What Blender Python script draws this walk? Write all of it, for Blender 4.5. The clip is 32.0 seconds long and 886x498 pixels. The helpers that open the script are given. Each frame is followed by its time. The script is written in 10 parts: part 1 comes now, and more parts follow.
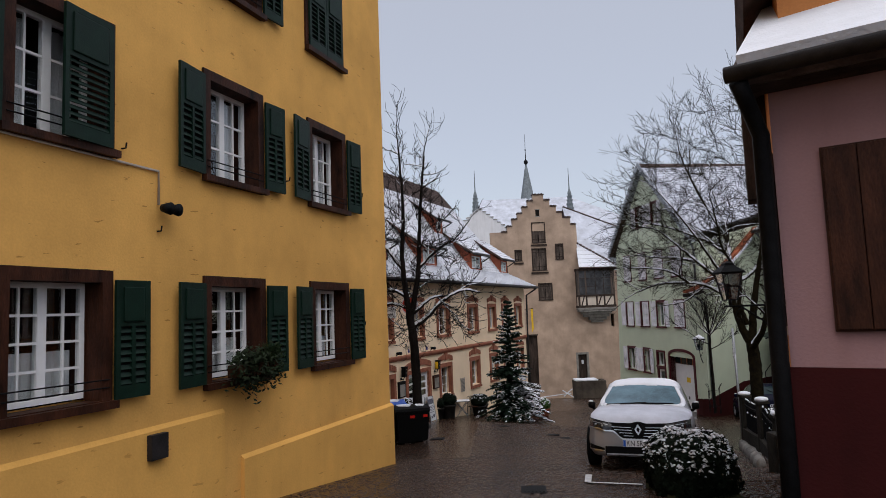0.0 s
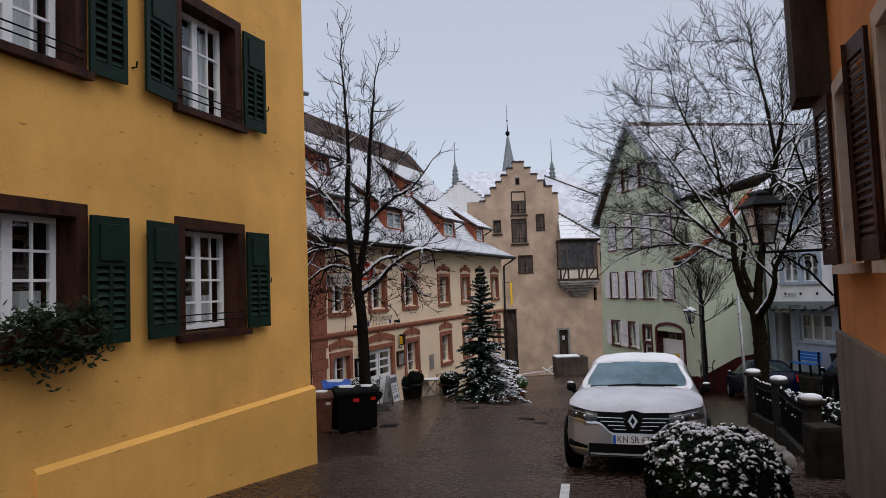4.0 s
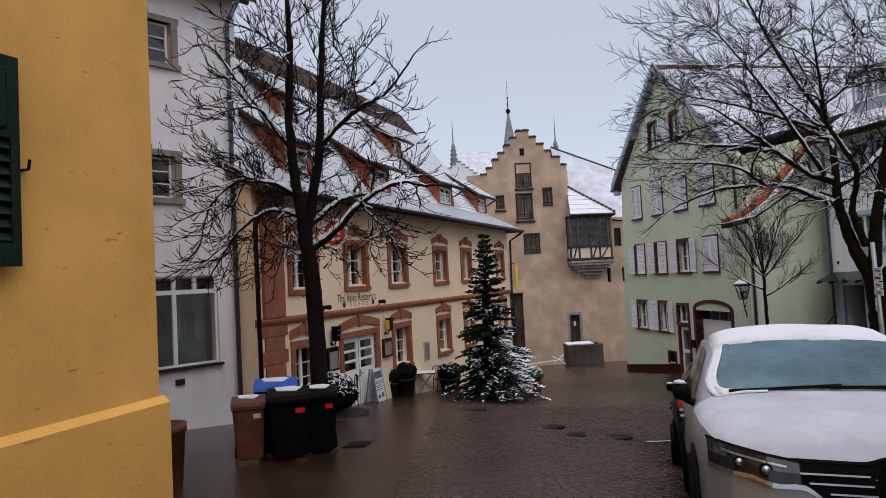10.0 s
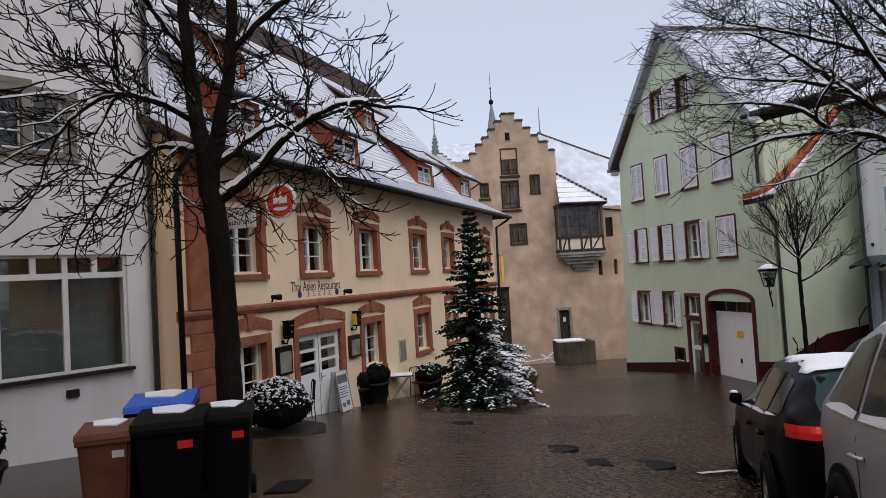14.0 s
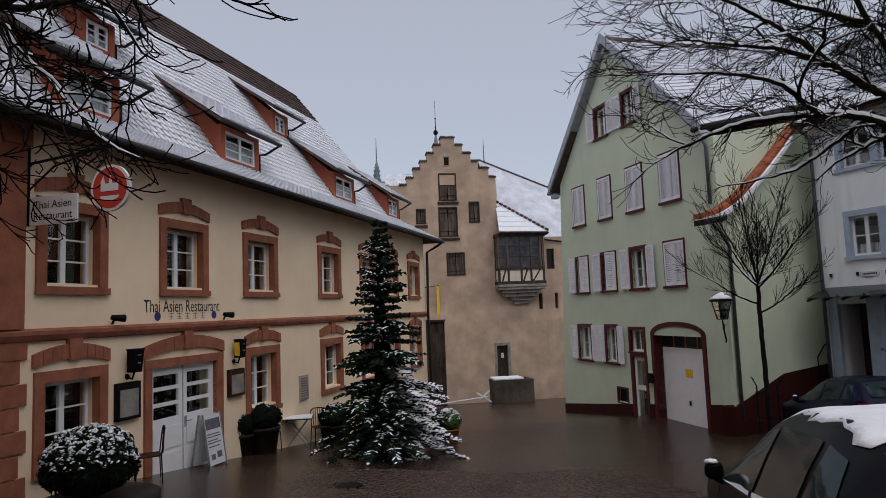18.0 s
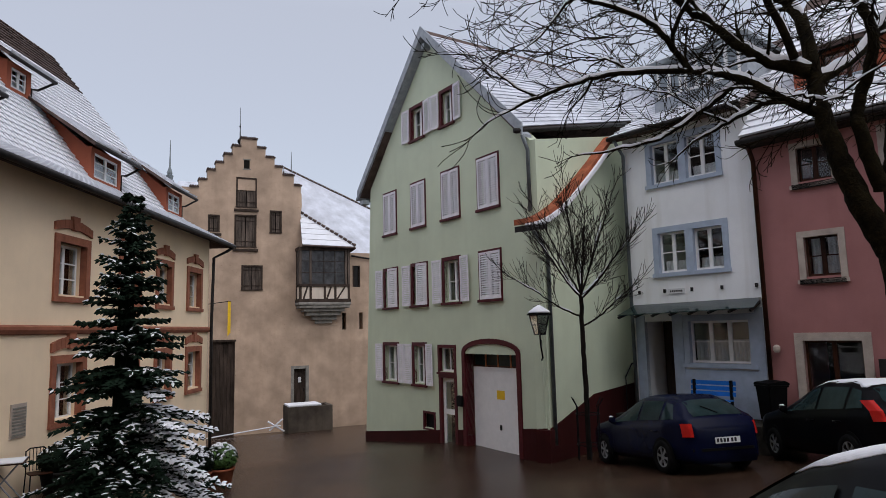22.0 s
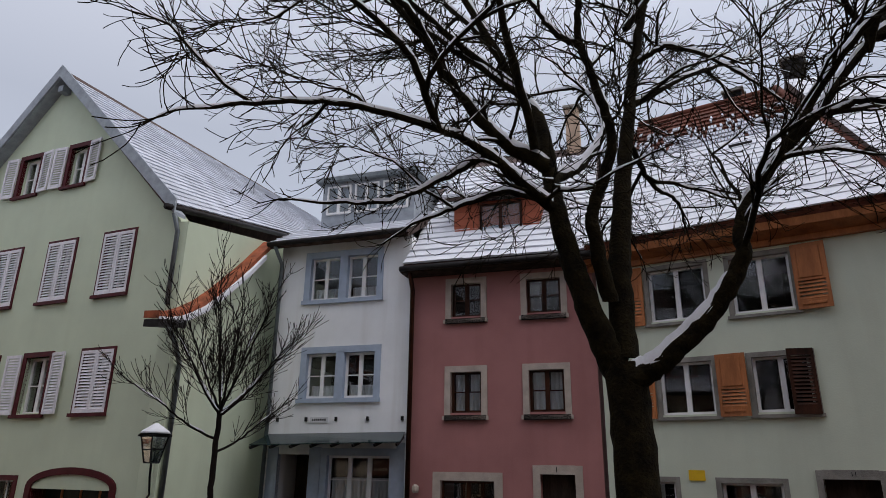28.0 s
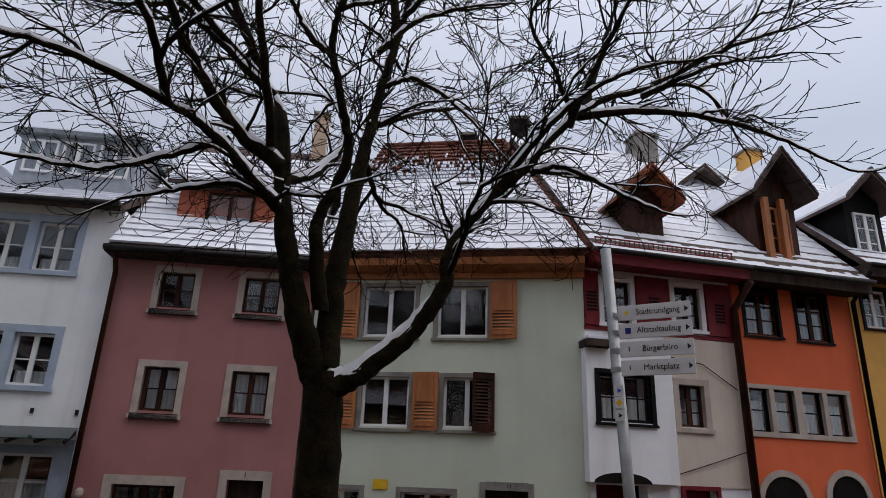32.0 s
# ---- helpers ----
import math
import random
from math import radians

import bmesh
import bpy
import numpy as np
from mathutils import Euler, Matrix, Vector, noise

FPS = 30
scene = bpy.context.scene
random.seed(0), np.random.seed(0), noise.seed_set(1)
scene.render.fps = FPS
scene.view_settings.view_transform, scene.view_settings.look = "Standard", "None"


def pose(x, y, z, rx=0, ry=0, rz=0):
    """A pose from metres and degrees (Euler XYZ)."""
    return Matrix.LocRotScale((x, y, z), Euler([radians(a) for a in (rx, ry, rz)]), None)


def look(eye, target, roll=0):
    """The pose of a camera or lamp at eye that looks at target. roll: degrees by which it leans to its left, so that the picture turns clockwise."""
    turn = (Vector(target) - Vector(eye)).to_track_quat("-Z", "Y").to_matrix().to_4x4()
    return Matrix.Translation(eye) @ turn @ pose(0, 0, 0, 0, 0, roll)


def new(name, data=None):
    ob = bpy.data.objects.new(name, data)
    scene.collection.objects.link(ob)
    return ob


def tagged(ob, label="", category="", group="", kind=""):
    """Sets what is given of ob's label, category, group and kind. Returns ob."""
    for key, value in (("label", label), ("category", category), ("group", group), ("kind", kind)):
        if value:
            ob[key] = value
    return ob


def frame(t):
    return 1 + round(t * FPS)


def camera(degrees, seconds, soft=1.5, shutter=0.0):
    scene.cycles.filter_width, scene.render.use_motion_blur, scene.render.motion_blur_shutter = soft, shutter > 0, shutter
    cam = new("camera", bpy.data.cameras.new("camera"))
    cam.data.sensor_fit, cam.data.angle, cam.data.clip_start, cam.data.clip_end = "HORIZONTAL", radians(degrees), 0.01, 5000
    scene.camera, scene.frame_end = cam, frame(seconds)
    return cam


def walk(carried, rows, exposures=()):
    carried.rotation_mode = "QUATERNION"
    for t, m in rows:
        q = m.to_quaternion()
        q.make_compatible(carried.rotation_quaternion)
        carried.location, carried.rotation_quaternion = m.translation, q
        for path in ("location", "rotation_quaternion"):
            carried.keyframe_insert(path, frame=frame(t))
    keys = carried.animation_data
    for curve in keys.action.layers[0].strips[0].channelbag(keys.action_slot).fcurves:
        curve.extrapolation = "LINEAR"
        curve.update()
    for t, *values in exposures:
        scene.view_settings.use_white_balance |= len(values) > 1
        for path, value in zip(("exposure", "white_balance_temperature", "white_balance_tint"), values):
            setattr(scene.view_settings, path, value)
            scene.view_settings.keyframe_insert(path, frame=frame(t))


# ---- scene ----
cam = camera(67.7, 32.0, 0.6)
METRES, EYE, TILT, LEAN, TURN = 20.0, 1.5, 0.0, 0.0, 0.0
ROWS = [
    (0.0, 0.0, 0.0, 0.0, 0.2, 5.35, 2.18),
    (0.5, 0.0035, 0.0189, -0.003, 0.26, 4.95, 2.1),
    (1.0, 0.0076, 0.0361, -0.0055, 0.24, 4.61, 2.19),
    (1.5, 0.0106, 0.0539, -0.0081, 0.3, 4.31, 2.21),
    (2.0, 0.0153, 0.073, -0.0114, 0.18, 4.13, 2.21),
    (2.5, 0.0194, 0.0931, -0.0128, -0.33, 3.83, 2.19),
    (3.0, 0.0249, 0.1143, -0.0151, -0.83, 3.62, 2.04),
    (3.5, 0.0298, 0.1346, -0.0166, -1.23, 3.47, 2.1),
    (5.5, 0.0473, 0.2201, -0.0263, -1.24, 3.24, 2.18),
    (6.0, 0.0509, 0.2407, -0.0283, -1.02, 3.28, 2.27),
    (6.5, 0.0537, 0.2621, -0.0308, -0.65, 3.39, 2.38),
    (7.0, 0.0541, 0.2826, -0.0325, -0.39, 3.38, 2.52),
    (7.5, 0.0528, 0.304, -0.0356, -0.23, 3.39, 2.49),
    (8.0, 0.0527, 0.325, -0.0375, -0.25, 3.34, 2.69),
    (8.5, 0.0511, 0.3464, -0.0403, -0.39, 3.02, 2.78),
    (9.0, 0.0503, 0.3694, -0.0438, -0.8, 2.85, 2.79),
    (9.5, 0.048, 0.3907, -0.0468, -1.05, 2.7, 2.92),
    (10.0, 0.0466, 0.4133, -0.0503, -1.21, 2.59, 2.98),
    (10.5, 0.0453, 0.435, -0.0528, -1.45, 2.57, 2.93),
    (11.0, 0.0458, 0.457, -0.0555, -1.67, 2.76, 2.86),
    (11.5, 0.0466, 0.4785, -0.057, -1.95, 2.8, 2.89),
    (12.0, 0.0479, 0.5003, -0.0607, -2.14, 2.62, 2.87),
    (12.5, 0.0488, 0.5215, -0.0641, -2.35, 2.46, 3.08),
    (13.0, 0.0498, 0.5421, -0.066, -2.51, 2.32, 3.14),
    (13.5, 0.0528, 0.5615, -0.0677, -2.56, 2.23, 3.32),
    (15.5, 0.0743, 0.6312, -0.073, -3.55, 3.77, 2.86),
    (16.0, 0.0838, 0.6476, -0.0748, -3.89, 4.01, 2.81),
    (16.5, 0.0903, 0.6657, -0.0784, -4.32, 4.37, 2.63),
    (17.0, 0.0976, 0.6844, -0.0812, -5.15, 4.71, 2.51),
    (17.5, 0.103, 0.7023, -0.0829, -6.24, 5.03, 2.46),
    (18.0, 0.1088, 0.7199, -0.0849, -7.42, 5.26, 2.24),
    (18.5, 0.1136, 0.7373, -0.0868, -8.8, 5.46, 2.17),
    (19.0, 0.1187, 0.7551, -0.0892, -10.3, 5.45, 2.03),
    (19.5, 0.1248, 0.7726, -0.0922, -12.11, 5.53, 1.91),
    (20.0, 0.1308, 0.7886, -0.0944, -13.99, 5.74, 1.91),
    (20.5, 0.1358, 0.8043, -0.0964, -16.23, 5.91, 1.76),
    (21.0, 0.1402, 0.82, -0.0982, -18.84, 6.11, 1.69),
    (21.5, 0.1429, 0.8359, -0.0999, -21.53, 6.51, 1.5),
    (22.0, 0.1467, 0.8494, -0.1017, -24.26, 6.92, 1.42),
    (22.5, 0.15, 0.8624, -0.1033, -27.01, 7.5, 1.39),
    (23.0, 0.153, 0.8754, -0.105, -29.68, 8.08, 1.13),
    (23.5, 0.1575, 0.887, -0.1068, -32.53, 8.94, 0.99),
    (24.0, 0.1608, 0.8991, -0.1086, -35.17, 10.04, 0.9),
    (24.5, 0.1639, 0.9106, -0.1096, -37.61, 11.41, 0.76),
    (26.5, 0.1817, 0.9432, -0.1128, -48.13, 16.2, 0.05),
    (27.0, 0.1865, 0.9495, -0.1126, -51.0, 16.99, -0.15),
    (27.5, 0.1894, 0.9526, -0.1128, -54.0, 17.78, -0.37),
    (28.0, 0.1896, 0.9541, -0.1127, -57.01, 18.4, -0.72),
    (28.5, 0.1893, 0.9546, -0.1125, -60.07, 18.87, -0.96),
    (29.0, 0.19, 0.9543, -0.1127, -63.24, 19.33, -1.16),
    (29.5, 0.1899, 0.953, -0.1126, -66.47, 19.64, -1.31),
    (30.0, 0.1899, 0.9519, -0.1126, -69.83, 19.84, -1.55),
    (30.5, 0.1905, 0.9514, -0.1126, -73.03, 19.92, -1.81),
    (31.0, 0.1905, 0.9508, -0.1124, -75.94, 19.77, -1.97),
    (31.5, 0.1912, 0.9502, -0.1124, -78.89, 19.62, -2.08),
    (32.0, 0.1916, 0.9491, -0.1124, -81.69, 19.52, -2.09),
]
EXPOSURES = [(0.0, 0.0), (3.0, 0.05), (8.0, 0.0), (10.0, 0.12), (12.0, 0.22), (14.0, 0.24), (16.0, 0.04), (18.0, -0.18), (20.0, -0.02), (22.0, 0.08), (24.0, 0.06), (28.0, -0.02), (32.0, 0.02)]
walk(cam, [(t, pose(0, 0, EYE, TILT, LEAN, TURN) @ pose(METRES * x, METRES * y, METRES * z, 90 + pitch, roll, yaw)) for t, x, y, z, yaw, pitch, roll in ROWS], EXPOSURES)

# ---------------------------------------------------------------- sky and light
world = bpy.data.worlds.new("overcast_sky")
scene.world = world
world.use_nodes = True
wn, wl = world.node_tree.nodes, world.node_tree.links
wn.clear()
SUN_ELEV, SUN_AZ = 58.0, 168.0
sky = wn.new("ShaderNodeTexSky")
sky.sky_type, sky.sun_disc = "NISHITA", False
sky.sun_elevation, sky.sun_rotation = radians(SUN_ELEV), radians(SUN_AZ)
bg_sky = wn.new("ShaderNodeBackground")
bg_sky.inputs["Strength"].default_value = 0.05
wl.new(sky.outputs[0], bg_sky.inputs["Color"])
# the cloud cover: even at the horizon, brighter towards the zenith
wtc, wsep = wn.new("ShaderNodeTexCoord"), wn.new("ShaderNodeSeparateXYZ")
wl.new(wtc.outputs["Generated"], wsep.inputs[0])
wmap = wn.new("ShaderNodeMapRange")
wmap.inputs["From Min"].default_value, wmap.inputs["From Max"].default_value = 0.45, 1.0
wmap.inputs["To Min"].default_value, wmap.inputs["To Max"].default_value = 0.45, 1.08
wl.new(wsep.outputs["Z"], wmap.inputs["Value"])
bg_cloud = wn.new("ShaderNodeBackground")
bg_cloud.inputs["Color"].default_value = (0.935, 0.945, 1.035, 1)
wl.new(wmap.outputs[0], bg_cloud.inputs["Strength"])
wadd, wout = wn.new("ShaderNodeAddShader"), wn.new("ShaderNodeOutputWorld")
wl.new(bg_sky.outputs[0], wadd.inputs[0])
wl.new(bg_cloud.outputs[0], wadd.inputs[1])
wl.new(wadd.outputs[0], wout.inputs["Surface"])

sun = new("sun", bpy.data.lights.new("sun", "SUN"))
sun.data.energy, sun.data.angle, sun.data.color = 1.35, radians(70), (1.0, 0.955, 0.89)
sun.matrix_world = look((0, 0, 60), (-20 * math.sin(radians(SUN_AZ)), -20 * math.cos(radians(SUN_AZ)), 60 - 20 * math.tan(radians(SUN_ELEV))))


# ---------------------------------------------------------------- materials
def mat(name, color, rough=0.8, var=0.15, scale=2.0, bump=0.2, grain=60.0, metal=0.0, tint=None, spec=0.18, rand=0.0, coat=0.0, stretch=(1, 1, 1)):
    """A procedural surface: colour patches and grain at two scales, with fine relief."""
    m = bpy.data.materials.new(name)
    m.use_nodes = True
    n, l = m.node_tree.nodes, m.node_tree.links
    b = n["Principled BSDF"]
    b.inputs["Roughness"].default_value, b.inputs["Metallic"].default_value = rough, metal
    b.inputs["Specular IOR Level"].default_value, b.inputs["Coat Weight"].default_value = spec, coat
    tc, mp = n.new("ShaderNodeTexCoord"), n.new("ShaderNodeMapping")
    mp.inputs["Scale"].default_value = stretch
    l.new(tc.outputs["Object"], mp.inputs["Vector"])
    big, fine = n.new("ShaderNodeTexNoise"), n.new("ShaderNodeTexNoise")
    big.inputs["Scale"].default_value, big.inputs["Detail"].default_value, big.inputs["Roughness"].default_value = scale, 6, 0.6
    fine.inputs["Scale"].default_value, fine.inputs["Detail"].default_value = grain, 3
    for t in (big, fine):
        l.new(mp.outputs[0], t.inputs["Vector"])
    ramp = n.new("ShaderNodeValToRGB")
    ramp.color_ramp.elements[0].position, ramp.color_ramp.elements[1].position = 0.3, 0.7
    dark = tint or tuple(c * (1 - 2.2 * var) for c in color)
    ramp.color_ramp.elements[0].color = (*[max(0.0, c) for c in dark], 1)
    ramp.color_ramp.elements[1].color = (*[min(1.0, c * (1 + 0.6 * var)) for c in color], 1)
    l.new(big.outputs["Fac"], ramp.inputs["Fac"])
    mixn = n.new("ShaderNodeMix")
    mixn.data_type, mixn.blend_type = "RGBA", "MULTIPLY"
    mixn.inputs["Factor"].default_value = min(1.0, 0.35 + var)
    gr = n.new("ShaderNodeMapRange")
    gr.inputs["From Min"].default_value, gr.inputs["From Max"].default_value = 0.3, 0.7
    gr.inputs["To Min"].default_value, gr.inputs["To Max"].default_value = 1 - 1.2 * var, 1 + 0.3 * var
    l.new(fine.outputs["Fac"], gr.inputs["Value"])
    l.new(ramp.outputs["Color"], mixn.inputs["A"])
    l.new(gr.outputs[0], mixn.inputs["B"])
    last = mixn.outputs["Result"]
    if rand:
        oi, hs, mr = n.new("ShaderNodeObjectInfo"), n.new("ShaderNodeHueSaturation"), n.new("ShaderNodeMapRange")
        mr.inputs["To Min"].default_value, mr.inputs["To Max"].default_value = 1 - rand, 1 + rand
        l.new(oi.outputs["Random"], mr.inputs["Value"])
        l.new(mr.outputs[0], hs.inputs["Value"])
        l.new(last, hs.inputs["Color"])
        last = hs.outputs["Color"]
    l.new(last, b.inputs["Base Color"])
    if bump:
        bp, ad = n.new("ShaderNodeBump"), n.new("ShaderNodeMath")
        ad.operation = "ADD"
        l.new(big.outputs["Fac"], ad.inputs[0])
        l.new(fine.outputs["Fac"], ad.inputs[1])
        bp.inputs["Strength"].default_value, bp.inputs["Distance"].default_value = bump, 0.02
        l.new(ad.outputs[0], bp.inputs["Height"])
        l.new(bp.outputs[0], b.inputs["Normal"])
    return m


def glass(name, color, rough=0.0):
    m = bpy.data.materials.new(name)
    m.use_nodes = True
    b = m.node_tree.nodes["Principled BSDF"]
    b.inputs["Base Color"].default_value = (*color, 1)
    b.inputs["Roughness"].default_value, b.inputs["Transmission Weight"].default_value = rough, 1.0
    b.inputs["IOR"].default_value = 1.5
    return m


def plaster(name, color, var=0.07, streak=0.25, scars=0.0):
    """Limewashed plaster: cloudy patches, a float-trowel relief and faint run marks."""
    m = mat(name, color, 0.92, var, 0.7, 0.14, 38.0)
    n, l = m.node_tree.nodes, m.node_tree.links
    b = n["Principled BSDF"]
    src = b.inputs["Base Color"].links[0].from_socket
    tc, mp, ns = n.new("ShaderNodeTexCoord"), n.new("ShaderNodeMapping"), n.new("ShaderNodeTexNoise")
    mp.inputs["Scale"].default_value = (3.5, 3.5, 0.25)
    ns.inputs["Scale"].default_value, ns.inputs["Detail"].default_value = 1.0, 5
    l.new(tc.outputs["Object"], mp.inputs["Vector"])
    l.new(mp.outputs[0], ns.inputs["Vector"])
    mr, mx = n.new("ShaderNodeMapRange"), n.new("ShaderNodeMix")
    mr.inputs["From Min"].default_value, mr.inputs["From Max"].default_value = 0.5, 0.72
    mr.inputs["To Min"].default_value, mr.inputs["To Max"].default_value = 0.0, streak
    mx.data_type, mx.blend_type = "RGBA", "MULTIPLY"
    mx.inputs["B"].default_value = (0.62, 0.58, 0.52, 1)
    l.new(ns.outputs["Fac"], mr.inputs["Value"])
    l.new(mr.outputs[0], mx.inputs["Factor"])
    l.new(src, mx.inputs["A"])
    l.new(mx.outputs["Result"], b.inputs["Base Color"])
    if scars:
        mp2, n2, m2, x2 = n.new("ShaderNodeMapping"), n.new("ShaderNodeTexNoise"), n.new("ShaderNodeMapRange"), n.new("ShaderNodeMix")
        mp2.inputs["Scale"].default_value = (2.2, 2.2, 8.0)
        n2.inputs["Scale"].default_value, n2.inputs["Detail"].default_value = 2.2, 4
        m2.inputs["From Min"].default_value, m2.inputs["From Max"].default_value, m2.inputs["To Max"].default_value = 0.665, 0.70, scars
        x2.data_type, x2.blend_type = "RGBA", "MULTIPLY"
        x2.inputs["B"].default_value = (0.45, 0.36, 0.28, 1)
        l.new(tc.outputs["Object"], mp2.inputs["Vector"])
        l.new(mp2.outputs[0], n2.inputs["Vector"])
        l.new(n2.outputs["Fac"], m2.inputs["Value"])
        l.new(m2.outputs[0], x2.inputs["Factor"])
        l.new(mx.outputs["Result"], x2.inputs["A"])
        l.new(x2.outputs["Result"], b.inputs["Base Color"])
    return m


YELLOW = plaster("yellow_plaster", (0.80, 0.43, 0.115), 0.11, 0.10, 0.7)
PLINTH_Y = plaster("yellow_plinth", (0.80, 0.43, 0.11), 0.085, 0.10, 0.4)
CREAM = plaster("cream_plaster", (0.92, 0.72, 0.51), 0.05, 0.06)
OCHRE = plaster("weathered_ochre_plaster", (0.53, 0.385, 0.285), 0.17, 0.18, 0.5)
GREENP = plaster("pale_green_plaster", (0.57, 0.63, 0.48), 0.045, 0.07)
LGREEN = plaster("grey_green_plaster", (0.62, 0.66, 0.54), 0.05, 0.12)
WHITEP = plaster("white_plaster", (0.86, 0.86, 0.88), 0.05, 0.25)
GREYWHITE = plaster("off_white_plaster", (0.80, 0.79, 0.81), 0.05, 0.2)
PINKP = plaster("dusky_pink_plaster", (0.40, 0.18, 0.17), 0.08, 0.15)
ORANGEP = plaster("orange_plaster", (0.74, 0.155, 0.065), 0.07, 0.15)
ORANGEF = plaster("faded_orange_plaster", (0.62, 0.25, 0.085), 0.14, 0.3)
BEIGEP = plaster("beige_plaster", (0.66, 0.57, 0.48), 0.06, 0.3)
MAUVE = plaster("mauve_plaster", (0.35, 0.20, 0.20), 0.08, 0.25)
PLINTH_R = plaster("dark_red_plinth", (0.045, 0.006, 0.006), 0.15, 0.3)
PLINTH_G = plaster("grey_cement_plinth", (0.20, 0.17, 0.14), 0.2, 0.5)
REDSTONE = mat("red_sandstone", (0.34, 0.125, 0.075), 0.85, 0.16, 3.0, 0.3, 55)
REDWALL = plaster("red_dormer_boarding", (0.40, 0.12, 0.07), 0.1, 0.2)
STAINED = plaster("damp_stained_stone", (0.105, 0.085, 0.068), 0.3, 0.5)
PRINTG = mat("grey_violet_print", (0.16, 0.155, 0.20), 0.7, 0.2, 8.0)
GREYSTONE = mat("grey_stone", (0.30, 0.28, 0.25), 0.85, 0.2, 3.0, 0.4, 50)
PALESTONE = mat("pale_window_stone", (0.50, 0.42, 0.36), 0.85, 0.12, 3.0, 0.25, 50)
BROWNWOOD = mat("dark_brown_painted_wood", (0.060, 0.020, 0.010), 0.55, 0.40, 5.0, 0.25, 70, stretch=(1, 1, 0.3), spec=0.14)
DARKWOOD = mat("weathered_dark_wood", (0.07, 0.05, 0.04), 0.85, 0.3, 4.0, 0.4, 50, stretch=(1, 1, 0.2), spec=0.1)
SHUTG = mat("dark_green_shutter_paint", (0.0055, 0.021, 0.013), 0.5, 0.2, 6.0, 0.15, 60, spec=0.16)
SHUTW = mat("white_shutter_paint", (0.80, 0.78, 0.82), 0.5, 0.08, 6.0, 0.1, 60)
SHUTO = mat("orange_varnished_wood", (0.46, 0.17, 0.065), 0.5, 0.22, 4.0, 0.2, 50, stretch=(1, 1, 0.2))
SHUTR = mat("dark_red_shutter_paint", (0.20, 0.016, 0.022), 0.5, 0.2, 5.0, 0.15, 50)
REDFRAME = mat("wine_red_window_paint", (0.085, 0.012, 0.016), 0.5, 0.15, 5.0, 0.1, 60)
WHITEW = mat("white_window_paint", (0.80, 0.79, 0.79), 0.45, 0.03, 6.0, 0.08, 60)
BLUETRIM = mat("steel_blue_trim_paint", (0.40, 0.46, 0.57), 0.7, 0.08, 4.0, 0.1, 60)
CURTAIN = mat("white_net_curtain", (0.80, 0.79, 0.80), 0.9, 0.10, 3.0, 0.3, 40, stretch=(6, 6, 0.3))
# near-black: the dimness of insides is put into the colour
INNERDARK = mat("painted_inner_dark", (0.02, 0.018, 0.016), 0.95, 0.2, 2.0, 0.0, spec=0.0)
GLASS = glass("window_glass", (0.82, 0.86, 0.88))
SNOW = mat("snow", (0.74, 0.75, 0.80), 0.75, 0.04, 3.0, 0.5, 25)
# thin snow with tiles showing; distance haze is mixed into its grey-blue
THINSNOW = mat("hazed_thin_wet_snow", (0.60, 0.62, 0.69), 0.75, 0.14, 1.2, 0.5, 14)
TILE = mat("dark_roof_tile", (0.11, 0.075, 0.066), 0.8, 0.25, 3.0, 0.4, 40)
TILEB = mat("brown_red_roof_tile", (0.19, 0.068, 0.045), 0.8, 0.3, 3.0, 0.4, 40)
OLDGLASS = mat("dim_old_glass", (0.030, 0.026, 0.024), 0.3, 0.2, 3.0, 0.0, 60, spec=0.15)
TILEO = mat("orange_roof_tile", (0.36, 0.105, 0.05), 0.8, 0.25, 3.0, 0.4, 40)
SLATE = mat("grey_slate", (0.24, 0.27, 0.29), 0.7, 0.2, 4.0, 0.3, 40)
GUTTER = mat("dark_sheet_metal", (0.035, 0.031, 0.031), 0.55, 0.2, 6.0, 0.1, 60, metal=0.3, spec=0.12)
ZINC = mat("grey_zinc", (0.17, 0.19, 0.20), 0.45, 0.15, 6.0, 0.1, 60, metal=0.5)
VERGE = mat("grey_painted_verge_board", (0.36, 0.39, 0.43), 0.6, 0.12, 5.0, 0.15, 60)
IRON = mat("black_iron", (0.007, 0.007, 0.008), 0.6, 0.25, 8.0, 0.2, 60, spec=0.10)
ASPHALT = mat("wet_dark_paving", (0.050, 0.028, 0.018), 0.26, 0.42, 0.5, 0.25, 45, tint=(0.017, 0.0105, 0.0075))
SETT = mat("wet_stone_sett", (0.055, 0.031, 0.021), 0.24, 0.40, 0.8, 0.25, 50, tint=(0.020, 0.012, 0.009))
KERB = mat("stone_kerb", (0.22, 0.20, 0.18), 0.6, 0.25, 3.0, 0.4, 50)
PAINT = mat("white_road_paint", (0.62, 0.62, 0.62), 0.5, 0.2, 5.0, 0.2, 50)
BARK = mat("dark_wet_bark", (0.016, 0.012, 0.010), 0.85, 0.35, 6.0, 0.9, 45, tint=(0.005, 0.004, 0.0035), spec=0.08, stretch=(1, 1, 0.35))
MOSS = mat("mossy_bark", (0.021, 0.016, 0.007), 0.9, 0.40, 7.0, 1.0, 40, tint=(0.005, 0.004, 0.003), spec=0.06)
NEEDLE = mat("fir_needles", (0.010, 0.022, 0.013), 0.8, 0.3, 3.0, 0.3, 40, spec=0.08)
LEAF = mat("evergreen_leaves", (0.006, 0.011, 0.006), 0.7, 0.3, 8.0, 0.2, 40, spec=0.06)
LEAFL = mat("fresh_green_leaves", (0.06, 0.12, 0.03), 0.5, 0.3, 8.0, 0.2, 40)
